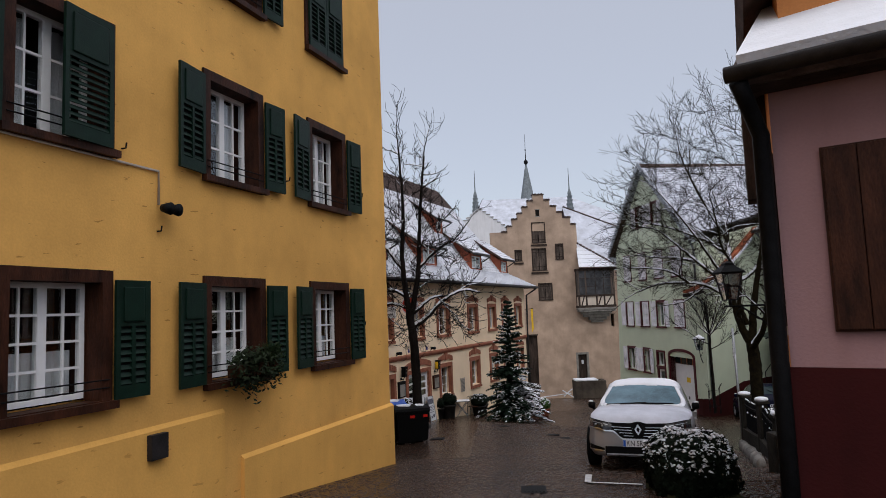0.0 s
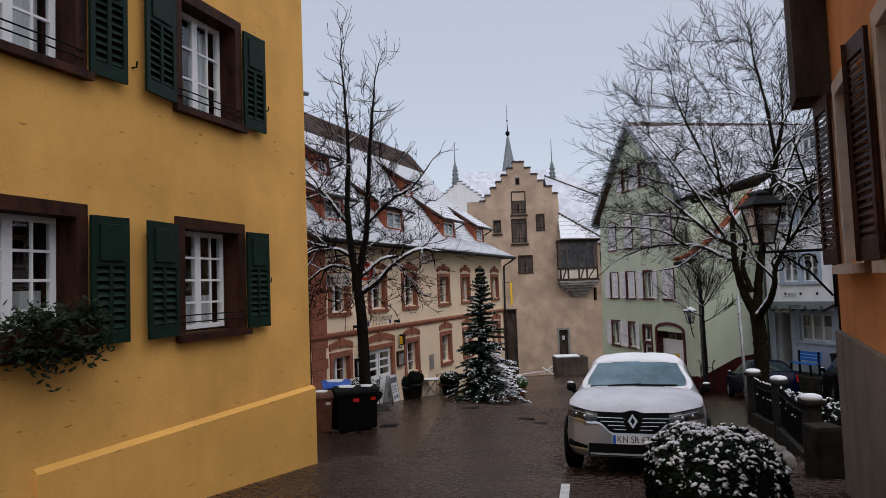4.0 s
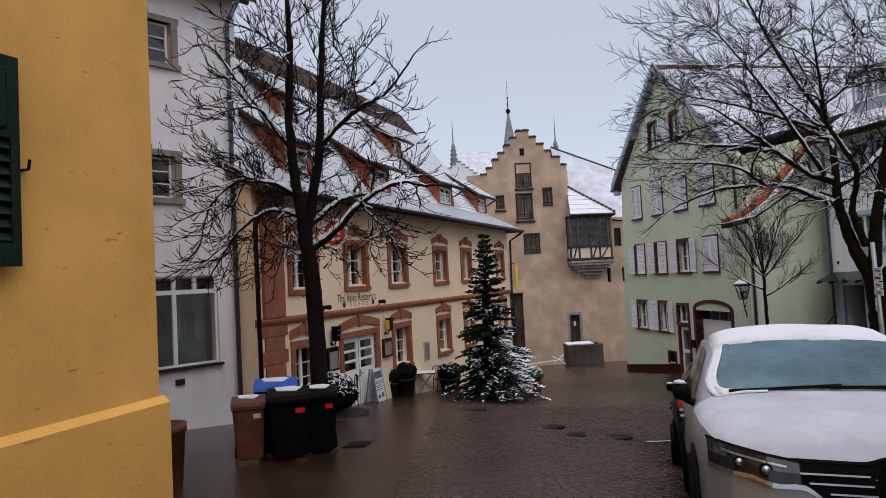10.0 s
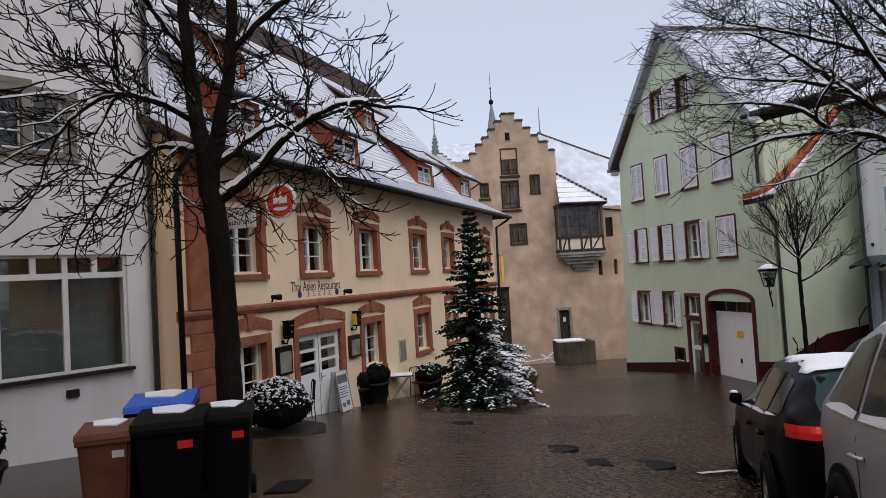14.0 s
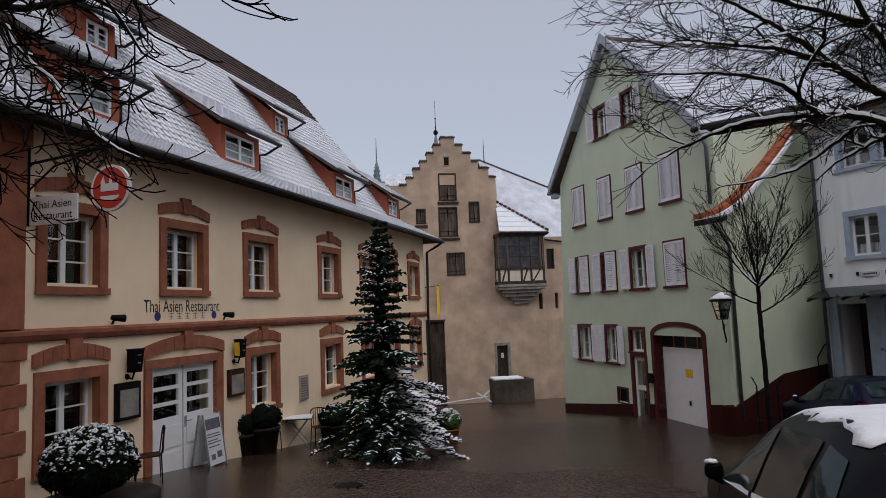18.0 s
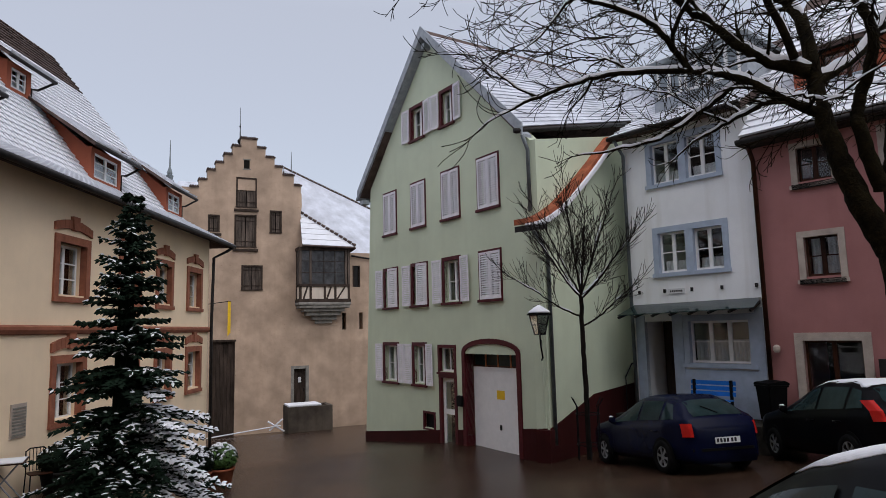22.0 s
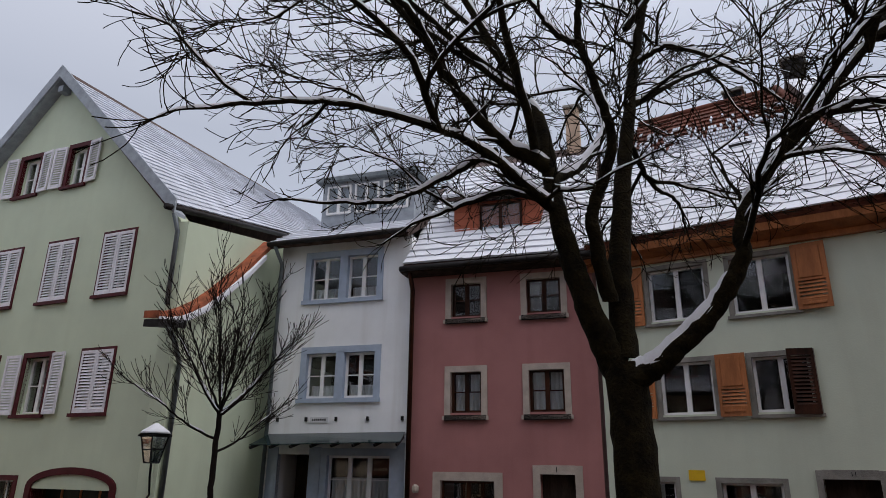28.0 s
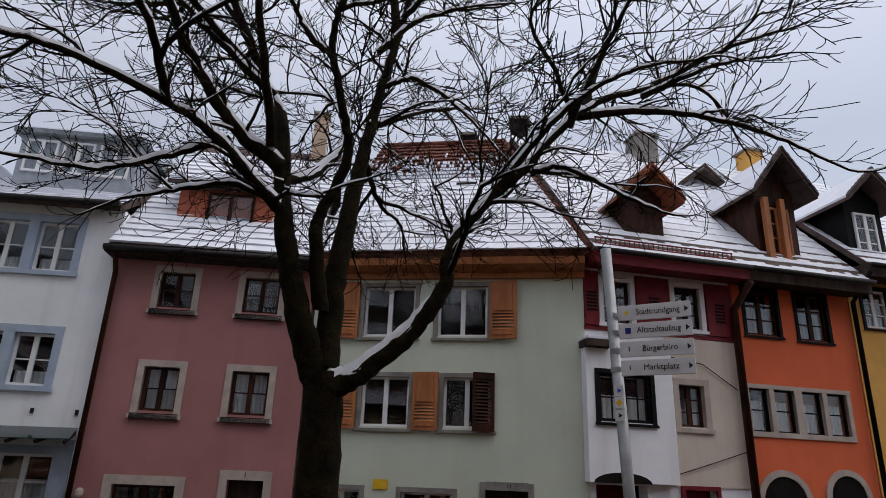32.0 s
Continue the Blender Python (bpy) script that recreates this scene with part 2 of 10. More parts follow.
BLACKPL = mat("black_plastic", (0.004, 0.004, 0.0045), 0.6, 0.2, 6.0, 0.1, 60, spec=0.07)
BROWNPL = mat("brown_plastic", (0.14, 0.055, 0.035), 0.5, 0.15, 5.0, 0.1, 60)
BLUEPL = mat("blue_plastic", (0.03, 0.12, 0.55), 0.4, 0.12, 5.0, 0.1, 60)
REDPL = mat("red_lens_plastic", (0.55, 0.02, 0.015), 0.18, 0.1, 6.0, 0.0, 60)
YELLOWPL = mat("yellow_sign_plate", (0.80, 0.50, 0.03), 0.4, 0.06, 6.0, 0.0, 60)
TERRA = mat("terracotta", (0.34, 0.10, 0.05), 0.75, 0.2, 5.0, 0.25, 60)
SIGNW = mat("white_sign_plate", (0.66, 0.66, 0.68), 0.4, 0.06, 6.0, 0.0, 60)
INK = mat("black_lettering", (0.02, 0.02, 0.022), 0.6, 0.1, 8.0, 0.0, 60)
STEEL = mat("galvanised_steel", (0.36, 0.37, 0.38), 0.45, 0.12, 8.0, 0.1, 60, metal=0.7)
CHROME = mat("chrome", (0.62, 0.64, 0.67), 0.32, 0.05, 6.0, 0.0, 60, metal=1.0)
FROST = mat("thin_frosty_snow", (0.56, 0.57, 0.64), 0.6, 0.10, 2.2, 0.12, 40)
SILVER = mat("silver_car_paint", (0.36, 0.36, 0.385), 0.40, 0.05, 2.0, 0.0, 300, metal=0.45, coat=0.25)
BLACKCAR = mat("black_car_paint", (0.004, 0.004, 0.005), 0.28, 0.15, 2.0, 0.0, 300, spec=0.04)
BLUECAR = mat("dark_blue_car_paint", (0.004, 0.006, 0.024), 0.25, 0.15, 2.0, 0.0, 300, spec=0.07)
CARGLASS = mat("tinted_car_glass", (0.020, 0.036, 0.038), 0.08, 0.2, 3.0, 0.0, 60, spec=0.10)
ICEGLASS = mat("frosted_windscreen", (0.10, 0.185, 0.235), 0.22, 0.28, 1.6, 0.05, 60, spec=0.3)
LENS = mat("headlight_lens", (0.035, 0.037, 0.042), 0.08, 0.4, 9.0, 0.0, 60, spec=0.4)
RUBBER = mat("tyre_rubber", (0.008, 0.008, 0.008), 0.85, 0.2, 6.0, 0.2, 60, spec=0.06)
BENCHB = mat("bright_blue_paint", (0.02, 0.18, 0.62), 0.4, 0.12, 5.0, 0.1, 60)
WARM = bpy.data.materials.new("warm_lamp_glow")
WARM.use_nodes = True
WARM.node_tree.nodes["Principled BSDF"].inputs["Emission Color"].default_value = (1.0, 0.45, 0.12, 1)
WARM.node_tree.nodes["Principled BSDF"].inputs["Emission Strength"].default_value = 2.0


# ---------------------------------------------------------------- building blocks
def part(name, bm, material, parent=None, label="", smooth=False):
    """Links a bmesh as one mesh object under a thing or a part."""
    me = bpy.data.meshes.new(name)
    bm.normal_update()
    bm.to_mesh(me)
    bm.free()
    me.materials.append(material)
    if smooth:
        for p in me.polygons:
            p.use_smooth = True
    ob = new(name, me)
    ob.parent = parent
    if label:
        ob["label"] = label
    return ob


def raw(name, verts, faces, material, parent=None, label="", smooth=False):
    me = bpy.data.meshes.new(name)
    me.from_pydata([tuple(v) for v in verts], [], faces)
    me.materials.append(material)
    if smooth:
        for p in me.polygons:
            p.use_smooth = True
    ob = new(name, me)
    ob.parent = parent
    if label:
        ob["label"] = label
    return ob


def thing(name, m, label, category, group="", kind=""):
    ob = new(name)
    ob.empty_display_size = 0.2
    ob.matrix_world = m
    return tagged(ob, label, category, group, kind)


def B():
    return bmesh.new()


def box(bm, x0, y0, z0, x1, y1, z1, bev=0.0):
    v = [bm.verts.new(c) for c in ((x0, y0, z0), (x1, y0, z0), (x1, y1, z0), (x0, y1, z0), (x0, y0, z1), (x1, y0, z1), (x1, y1, z1), (x0, y1, z1))]
    f = [bm.faces.new([v[i] for i in q]) for q in ((3, 2, 1, 0), (4, 5, 6, 7), (0, 1, 5, 4), (1, 2, 6, 5), (2, 3, 7, 6), (3, 0, 4, 7))]
    if bev:
        bmesh.ops.bevel(bm, geom=list({e for q in f for e in q.edges}), offset=bev, segments=2, affect="EDGES", profile=0.6)
    return v


def extr(bm, pts, vec):
    """A polygon pushed along vec into a solid."""
    vec = Vector(vec)
    a = [bm.verts.new(p) for p in pts]
    b = [bm.verts.new(Vector(p) + vec) for p in pts]
    bm.faces.new(a)
    bm.faces.new(b[::-1])
    k = len(a)
    for i in range(k):
        bm.faces.new((a[(i + 1) % k], a[i], b[i], b[(i + 1) % k]))
    bmesh.ops.recalc_face_normals(bm, faces=bm.faces)


def tube(bm, pts, radii, sides=8, cap=True):
    """A round bar along points."""
    rings, prev = [], None
    pts = [Vector(p) for p in pts]
    if not hasattr(radii, "__len__"):
        radii = [radii] * len(pts)
    for i, p in enumerate(pts):
        d = (pts[min(i + 1, len(pts) - 1)] - pts[max(i - 1, 0)]).normalized()
        u = d.orthogonal().normalized() if prev is None else (prev - d * prev.dot(d)).normalized()
        prev = u
        w = d.cross(u)
        rings.append([bm.verts.new(p + (u * math.cos(a) + w * math.sin(a)) * radii[i]) for a in (2 * math.pi * k / sides for k in range(sides))])
    for a, b in zip(rings, rings[1:]):
        for k in range(sides):
            bm.faces.new((a[k], a[(k + 1) % sides], b[(k + 1) % sides], b[k]))
    if cap:
        bm.faces.new(rings[0][::-1])
        bm.faces.new(rings[-1])


def lathe(bm, prof, n=20, c=(0, 0, 0)):
    """A turned shape from (radius, height) pairs."""
    rings = [[bm.verts.new((c[0] + r * math.cos(2 * math.pi * k / n), c[1] + r * math.sin(2 * math.pi * k / n), c[2] + z)) for k in range(n)] for r, z in prof]
    for a, b in zip(rings, rings[1:]):
        for k in range(n):
            bm.faces.new((a[k], a[(k + 1) % n], b[(k + 1) % n], b[k]))
    bm.faces.new(rings[0][::-1])
    bm.faces.new(rings[-1])


def disc_y(bm, cx, cz, r, y0, y1, n=24):
    """A round plate that faces along y."""
    extr(bm, [(cx + r * math.cos(2 * math.pi * k / n), y0, cz + r * math.sin(2 * math.pi * k / n)) for k in range(n)], (0, y1 - y0, 0))


def words(name, text, size, material, parent, m, label="", extrude=0.002, width=0.0):
    """Raised lettering in the built-in font, as a mesh; with width it is fitted to that length."""
    cu = bpy.data.curves.new(name, "FONT")
    cu.body, cu.size, cu.extrude, cu.align_x, cu.align_y = text, size, extrude, "CENTER", "CENTER"
    tmp = new(name + "_curve", cu)
    bpy.context.view_layer.update()
    me = bpy.data.meshes.new_from_object(tmp.evaluated_get(bpy.context.evaluated_depsgraph_get()))
    bpy.data.objects.remove(tmp)
    if width:
        xs = [v.co.x for v in me.vertices]
        k = width / max(1e-6, max(xs) - min(xs))
        for v in me.vertices:
            v.co.x *= k
    me.transform(m)
    me.materials.clear()
    me.materials.append(material)
    ob = new(name, me)
    ob.parent = parent
    if label:
        ob["label"] = label
    return ob


# ---------------------------------------------------------------- ground
def ground_z(x, y):
    """The street falls evenly ahead; the parking court beyond the fence lies nearly level."""
    street = -0.11 * y if y < 62 else -0.11 * 62 - 0.02 * (y - 62)
    street -= (0.12 + 0.28 * min(1.0, max(0.0, (y - 10) / 8))) * min(1.0, max(0.0, (x - 0.5) / 4.5)) ** 1.3 * min(1.0, max(0.0, (y - 3) / 6)) * min(1.0, max(0.0, (34 - y) / 8))
    court = -0.11 * y - 0.40
    e = min(1.0, max(0.0, (y - 14.5) / 3.0))
    k = min(1.0, max(0.0, (x - 7.2 + 3.4 * e) / (3.6 + 1.1 * e)))
    k = k * k * (3 - 2 * k)
    if y > 31:
        k *= max(0.0, 1 - (y - 31) / 4)
    if y < 8:
        k *= max(0.0, (y - 2) / 6)
    return street * (1 - k) + court * k


def sheet(name, x0, x1, y0, y1, nx, ny, zf, material, label, category):
    xs, ys = np.linspace(x0, x1, nx + 1), np.linspace(y0, y1, ny + 1)
    vs = [(x, y, zf(x, y)) for y in ys for x in xs]
    fs = [(j * (nx + 1) + i, j * (nx + 1) + i + 1, (j + 1) * (nx + 1) + i + 1, (j + 1) * (nx + 1) + i) for j in range(ny) for i in range(nx)]
    return tagged(raw(name, vs, fs, material, None, "", True), label, category, kind="structure")


def far_ground(x, y):
    cx, cy = min(30.0, max(-30.0, x)), min(70.0, max(-30.0, y))
    return ground_z(cx, cy)


street = sheet("ground", -30, 30, -30, 70, 120, 200, ground_z, ASPHALT, "dark wet stone-paved street running downhill", "ground")
outer = B()
for a, b in (((-3000, -3000), (-30, 3000)), ((30, -3000), (3000, 3000)), ((-30, 70), (30, 3000)), ((-30, -3000), (30, -30))):
    n = 6
    for i in range(n):
        for j in range(n):
            q = [(a[0] + (b[0] - a[0]) * u / n, a[1] + (b[1] - a[1]) * w / n) for u, w in ((i, j), (i + 1, j), (i + 1, j + 1), (i, j + 1))]
            outer.faces.new([outer.verts.new((x, y, far_ground(x, y) - 0.05)) for x, y in q])
bmesh.ops.remove_doubles(outer, verts=outer.verts, dist=0.001)
tagged(part("ground_beyond", outer, ASPHALT), "wet ground beyond the houses", "ground", kind="structure")


# ---------------------------------------------------------------- house parts, in a frame with x along the front, y inwards, z up
def front(p0, p1):
    """The frame of a house front from its left end to its right end, as seen from the street."""
    d = Vector((p1[0] - p0[0], p1[1] - p0[1], 0)).normalized()
    m = Matrix((d, (-d.y, d.x, 0), (0, 0, 1))).transposed().to_4x4()
    m.translation = (p0[0], p0[1], 0)
    return m


def wall_mesh(s0, s1, z0, z1, holes, t=0.35, y=0.0):
    """A wall with thickness, cut through by rectangular openings."""
    bm = B()
    ss = sorted({s0, s1, *[v for h in holes for v in h[:2] if s0 < v < s1]})
    zs = sorted({z0, z1, *[v for h in holes for v in h[2:4] if z0 < v < z1]})
    def solid(i, j):
        if not (0 <= i < len(ss) - 1 and 0 <= j < len(zs) - 1):
            return False
        a, b = (ss[i] + ss[i + 1]) / 2, (zs[j] + zs[j + 1]) / 2
        return not any(h[0] < a < h[1] and h[2] < b < h[3] for h in holes)
    vc = {}
    def v(i, j, k):
        if (i, j, k) not in vc:
            vc[i, j, k] = bm.verts.new((ss[i], y + k * t, zs[j]))
        return vc[i, j, k]
    for i in range(len(ss) - 1):
        for j in range(len(zs) - 1):
            if not solid(i, j):
                continue
            bm.faces.new((v(i, j, 0), v(i + 1, j, 0), v(i + 1, j + 1, 0), v(i, j + 1, 0)))
            bm.faces.new((v(i, j, 1), v(i, j + 1, 1), v(i + 1, j + 1, 1), v(i + 1, j, 1)))
            if not solid(i - 1, j):
                bm.faces.new((v(i, j, 0), v(i, j + 1, 0), v(i, j + 1, 1), v(i, j, 1)))
            if not solid(i + 1, j):
                bm.faces.new((v(i + 1, j, 0), v(i + 1, j, 1), v(i + 1, j + 1, 1), v(i + 1, j + 1, 0)))
            if not solid(i, j - 1):
                bm.faces.new((v(i, j, 0), v(i, j, 1), v(i + 1, j, 1), v(i + 1, j, 0)))
            if not solid(i, j + 1):
                bm.faces.new((v(i, j + 1, 0), v(i + 1, j + 1, 0), v(i + 1, j + 1, 1), v(i, j + 1, 1)))
    return bm


def cut(bm, co, no):
    """Takes away what lies on the side that no points to, and closes the cut."""
    r = bmesh.ops.bisect_plane(bm, geom=bm.verts[:] + bm.edges[:] + bm.faces[:], plane_co=co, plane_no=no, clear_outer=True)
    bmesh.ops.holes_fill(bm, edges=[e for e in r["geom_cut"] if isinstance(e, bmesh.types.BMEdge)], sides=0)
    return bm


def shell(house, s0, s1, depth, z0, z1, material):
    """The plain side, back and floor walls that close a house."""
    bm = B()
    box(bm, s0, 0.36, z0, s0 + 0.3, depth, z1)
    box(bm, s1 - 0.3, 0.36, z0, s1, depth, z1)
    box(bm, s0 + 0.31, depth - 0.3, z0, s1 - 0.31, depth, z1)
    return part("rear_wall", bm, material, house)


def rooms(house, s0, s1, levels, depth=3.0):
    """Floors and a back partition behind the windows, their dimness painted in near-black."""
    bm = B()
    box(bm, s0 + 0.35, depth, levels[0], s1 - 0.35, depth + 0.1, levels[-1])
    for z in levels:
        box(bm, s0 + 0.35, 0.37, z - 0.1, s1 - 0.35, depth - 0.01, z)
    return part("interior", bm, INNERDARK, house, "rooms behind the windows, their dimness painted near-black")


def window(house, s0, s1, z0, z1, y=0.16, leaves=2, rows=3, material=None, cols=2, curtain=None, f=0.05, name="window"):
    """A casement: frame > leaves, panes, glazing bars and a curtain."""
    material = material or WHITEW
    d = 0.07
    w = (s1 - s0 - 2 * f) / leaves
    spans = [(s0 + f + k * w + (0.045 if k else 0), s0 + f + (k + 1) * w - (0.045 if k < leaves - 1 else 0)) for k in range(leaves)]
    win = part(name, wall_mesh(s0, s1, z0, z1, [(a, b, z0 + f, z1 - f) for a, b in spans], d, y), material, house)
    for a, b in spans:
        g = B()
        box(g, a, y + 0.03, z0 + f, b, y + 0.036, z1 - f)
        p = part("pane", g, GLASS, win)
        p.visible_shadow = False
        if rows * cols > 1:
            hs, vs_ = (z1 - z0 - 2 * f) / rows, (b - a) / cols
            holes = [(a + i * vs_ + (0.012 if i else 0.006), a + (i + 1) * vs_ - (0.012 if i < cols - 1 else 0.006), z0 + f + j * hs + (0.013 if j else 0.006), z0 + f + (j + 1) * hs - (0.013 if j < rows - 1 else 0.006)) for i in range(cols) for j in range(rows)]
            part("glazing_bar", wall_mesh(a, b, z0 + f, z1 - f, holes, 0.024, y + 0.004), material, win)
    if curtain:
        top, sides, low = curtain
        c = B()
        def drape(a, b, lo, hi):
            n = max(4, int((b - a) / 0.035))
            v = [[c.verts.new((a + (b - a) * i / n, y + 0.16 + 0.025 * math.sin(i * 1.9 + a * 7), zz)) for i in range(n + 1)] for zz in (lo, hi)]
            for i in range(n):
                c.faces.new((v[0][i], v[0][i + 1], v[1][i + 1], v[1][i]))
        h, wd = z1 - z0, s1 - s0
        if sides:
            drape(s0 + f, s0 + wd * sides, z0 + f, z1 - f)
            drape(s1 - wd * sides, s1 - f, z0 + f, z1 - f)
        if top:
            drape(s0 + f, s1 - f, z1 - f - h * top, z1 - f)
        if low:
            drape(s0 + f, s1 - f, z0 + f, z0 + f + h * low)
        part("curtain", c, CURTAIN, win, "pleated white net curtain")
    return win


def surround(house, s0, s1, z0, z1, w, material, proud=0.05, deep=0.10, sill=0.06, name="window_surround", label=""):
    """A frame of jambs and lintel round an opening, and a sill that sticks out."""
    ob = part(name, wall_mesh(s0, s1, z0 + 0.004, z1, [(s0 + w, s1 - w, z0 + w * 0.7, z1 - w)], deep + proud, -proud), material, house, label)
    if sill:
        bm = B()
        box(bm, s0 - 0.03, -proud - sill, z0, s1 + 0.03, -proud - 0.001, z0 + w * 0.62)
        part("window_sill", bm, material, house)
    return ob


def shutter(house, s0, s1, z0, z1, material, y=-0.09, louvre=(0.0, 1.0), turn=0.0, hinge="l", label="", split=False, name="shutter"):
    """A hinged leaf with stiles, rails and a field of sloping slats; turn swings it off the wall."""
    w, h = s1 - s0, z1 - z0
    st, d = 0.055, 0.035
    la, lb = st * 1.3 + (h - 2.6 * st) * louvre[0], st * 1.3 + (h - 2.6 * st) * louvre[1]
    bm = wall_mesh(0, w, 0, h, [(st, w / 2 - 0.022, la, lb), (w / 2 + 0.022, w - st, la, lb)] if split else [(st, w - st, la, lb)], d, 0.0)
    fields = [(st * 1.3, la - 0.05)] * (louvre[0] > 0.09) + [(lb + 0.05, h - st * 1.3)] * (louvre[1] < 0.9)
    sl = B()
    n = max(3, int((lb - la) / (0.078 if split else 0.062)))
    for i in range(n):
        z = la + (i + 0.5) * (lb - la) / n
        v = [sl.verts.new(c) for c in ((st, 0.002, z - 0.026), (w - st, 0.002, z - 0.026), (w - st, 0.030, z + 0.020), (st, 0.030, z + 0.020),
                                       (st, 0.007, z - 0.032), (w - st, 0.007, z - 0.032), (w - st, 0.035, z + 0.014), (st, 0.035, z + 0.014))]
        for q in ((0, 1, 2, 3), (7, 6, 5, 4), (4, 5, 1, 0), (3, 2, 6, 7)):
            sl.faces.new([v[k] for k in q])
    if hinge == "l":
        m = Matrix.Translation((s0, y, z0)) @ Matrix.Rotation(radians(-turn), 4, "Z")
    else:
        m = Matrix.Translation((s1, y, z0)) @ Matrix.Rotation(radians(turn), 4, "Z") @ Matrix.Translation((-w, 0, 0))
    leaf = part(name, bm, material, house, label)
    leaf.matrix_local = m
    part("louvre", sl, material, leaf)["kind"] = "stuff"
    if split:
        # added black sheet paints the shade seen between the slats
        bk = B()
        box(bk, st * 0.6, 0.036, la - 0.02, w - st * 0.6, 0.042, lb + 0.02)
        part("gap_shade_sheet", bk, IRON, leaf)
    for p, q in fields:
        pb = B()
        box(pb, st + 0.03, -0.016, p, w - st - 0.03, -0.0005, q, 0.013)
        part("panel", pb, material, leaf)
    return leaf


def pitched(house, name, pts, thick, material, label=""):
    """A roof plane through its corner points, with thickness."""
    bm = B()
    p = [Vector(q) for q in pts]
    n = (p[1] - p[0]).cross(p[2] - p[0]).normalized()
    if n.z < 0:
        n = -n
    extr(bm, pts, -n * thick)
    return part(name, bm, material, house, label)


def roof_field(house, a, b, c, d, material, courses, across, lift=0.03, name="roof_tiles", label="", snow=0.0, seed=1, gap=0.06, drop=0.0):
    """Courses of overlapping tiles on the plane a, b (eave, left to right), c, d (ridge, right to left)."""
    a, b, c, d = Vector(a), Vector(b), Vector(c), Vector(d)
    n = (b - a).cross(d - a).normalized()
    if n.z < 0:
        n = -n
    vs, fs, rnd = [], [], random.Random(seed)
    for r in range(courses):
        u0, u1 = r / courses, min(1.0, (r + 1.15) / courses)
        k = max(1, int(across))
        off = 0.5 if r % 2 else 0.0
        for i in range(-1, k):
            x0, x1 = max(0.0, (i + off) / k), min(1.0, (i + 1 + off) / k)
            if x1 <= x0 or (drop and rnd.random() < drop * (r + 0.5) / courses):
                continue
            g = gap / k
            q = [(a.lerp(b, x).lerp(d.lerp(c, x), u)) for x, u in ((x0 + g, u0), (x1 - g, u0), (x1 - g, u1), (x0 + g, u1))]
            h = lift * (0.8 + 0.4 * rnd.random())
            base = len(vs)
            vs += [q[0] + n * h, q[1] + n * h, q[2] + n * 0.004, q[3] + n * 0.004, q[0], q[1]]
            fs += [(base, base + 1, base + 2, base + 3), (base + 4, base + 5, base + 1, base), (base + 5, base + 2, base + 1), (base + 4, base, base + 3)]
    ob = raw(name, vs, fs, material, house, label)
    ob["kind"] = "stuff"
    return ob


def pipe(house, pts, r, material, name="downpipe", label=""):
    bm = B()
    tube(bm, pts, r, 10)
    return part(name, bm, material, house, label, True)

# ---------------------------------------------------------------- yellow house with green shutters
HY = thing("yellow_house", front((-3.08, 8.30), (-1.21, 13.30)), "ochre-yellow plastered house with dark green louvred shutters", "house")
Y_COLS = ((0.06, 1.34), (2.55, 3.82), (-2.62, -1.35))
Y_ROWS = ((0.62, 2.06), (3.28, 4.78), (5.93, 7.42))
y_holes = [(a + 0.115, b - 0.115, c + 0.08, d - 0.115) for a, b in Y_COLS for c, d in Y_ROWS]
part("wall", wall_mesh(-10.5, 5.45, -2.4, 10.5, y_holes, 0.4), YELLOW, HY)
bm = B()
box(bm, 5.05, 0.401, -2.4, 5.45, 9.0, 10.5)
box(bm, -10.5, 0.401, -1.0, -10.1, 9.0, 10.5)
box(bm, -10.09, 8.6, -1.0, 5.04, 9.0, 10.5)
part("rear_wall", bm, YELLOW, HY)
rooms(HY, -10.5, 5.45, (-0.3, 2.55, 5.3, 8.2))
pitched(HY, "roof", [(-10.8, -0.5, 10.3), (5.95, -0.5, 10.3), (5.95, 4.6, 15.0), (-10.8, 4.6, 15.0)], 0.2, TILE)
pitched(HY, "roof", [(-10.8, 9.5, 10.3), (5.95, 9.5, 10.3), (5.95, 4.6, 15.0), (-10.8, 4.6, 15.0)], 0.2, TILE)
bm = B()
extr(bm, [(5.06, 0.5, 10.3), (5.06, 8.9, 10.3), (5.06, 4.6, 14.6)], (0.38, 0, 0))
part("gable", bm, YELLOW, HY)
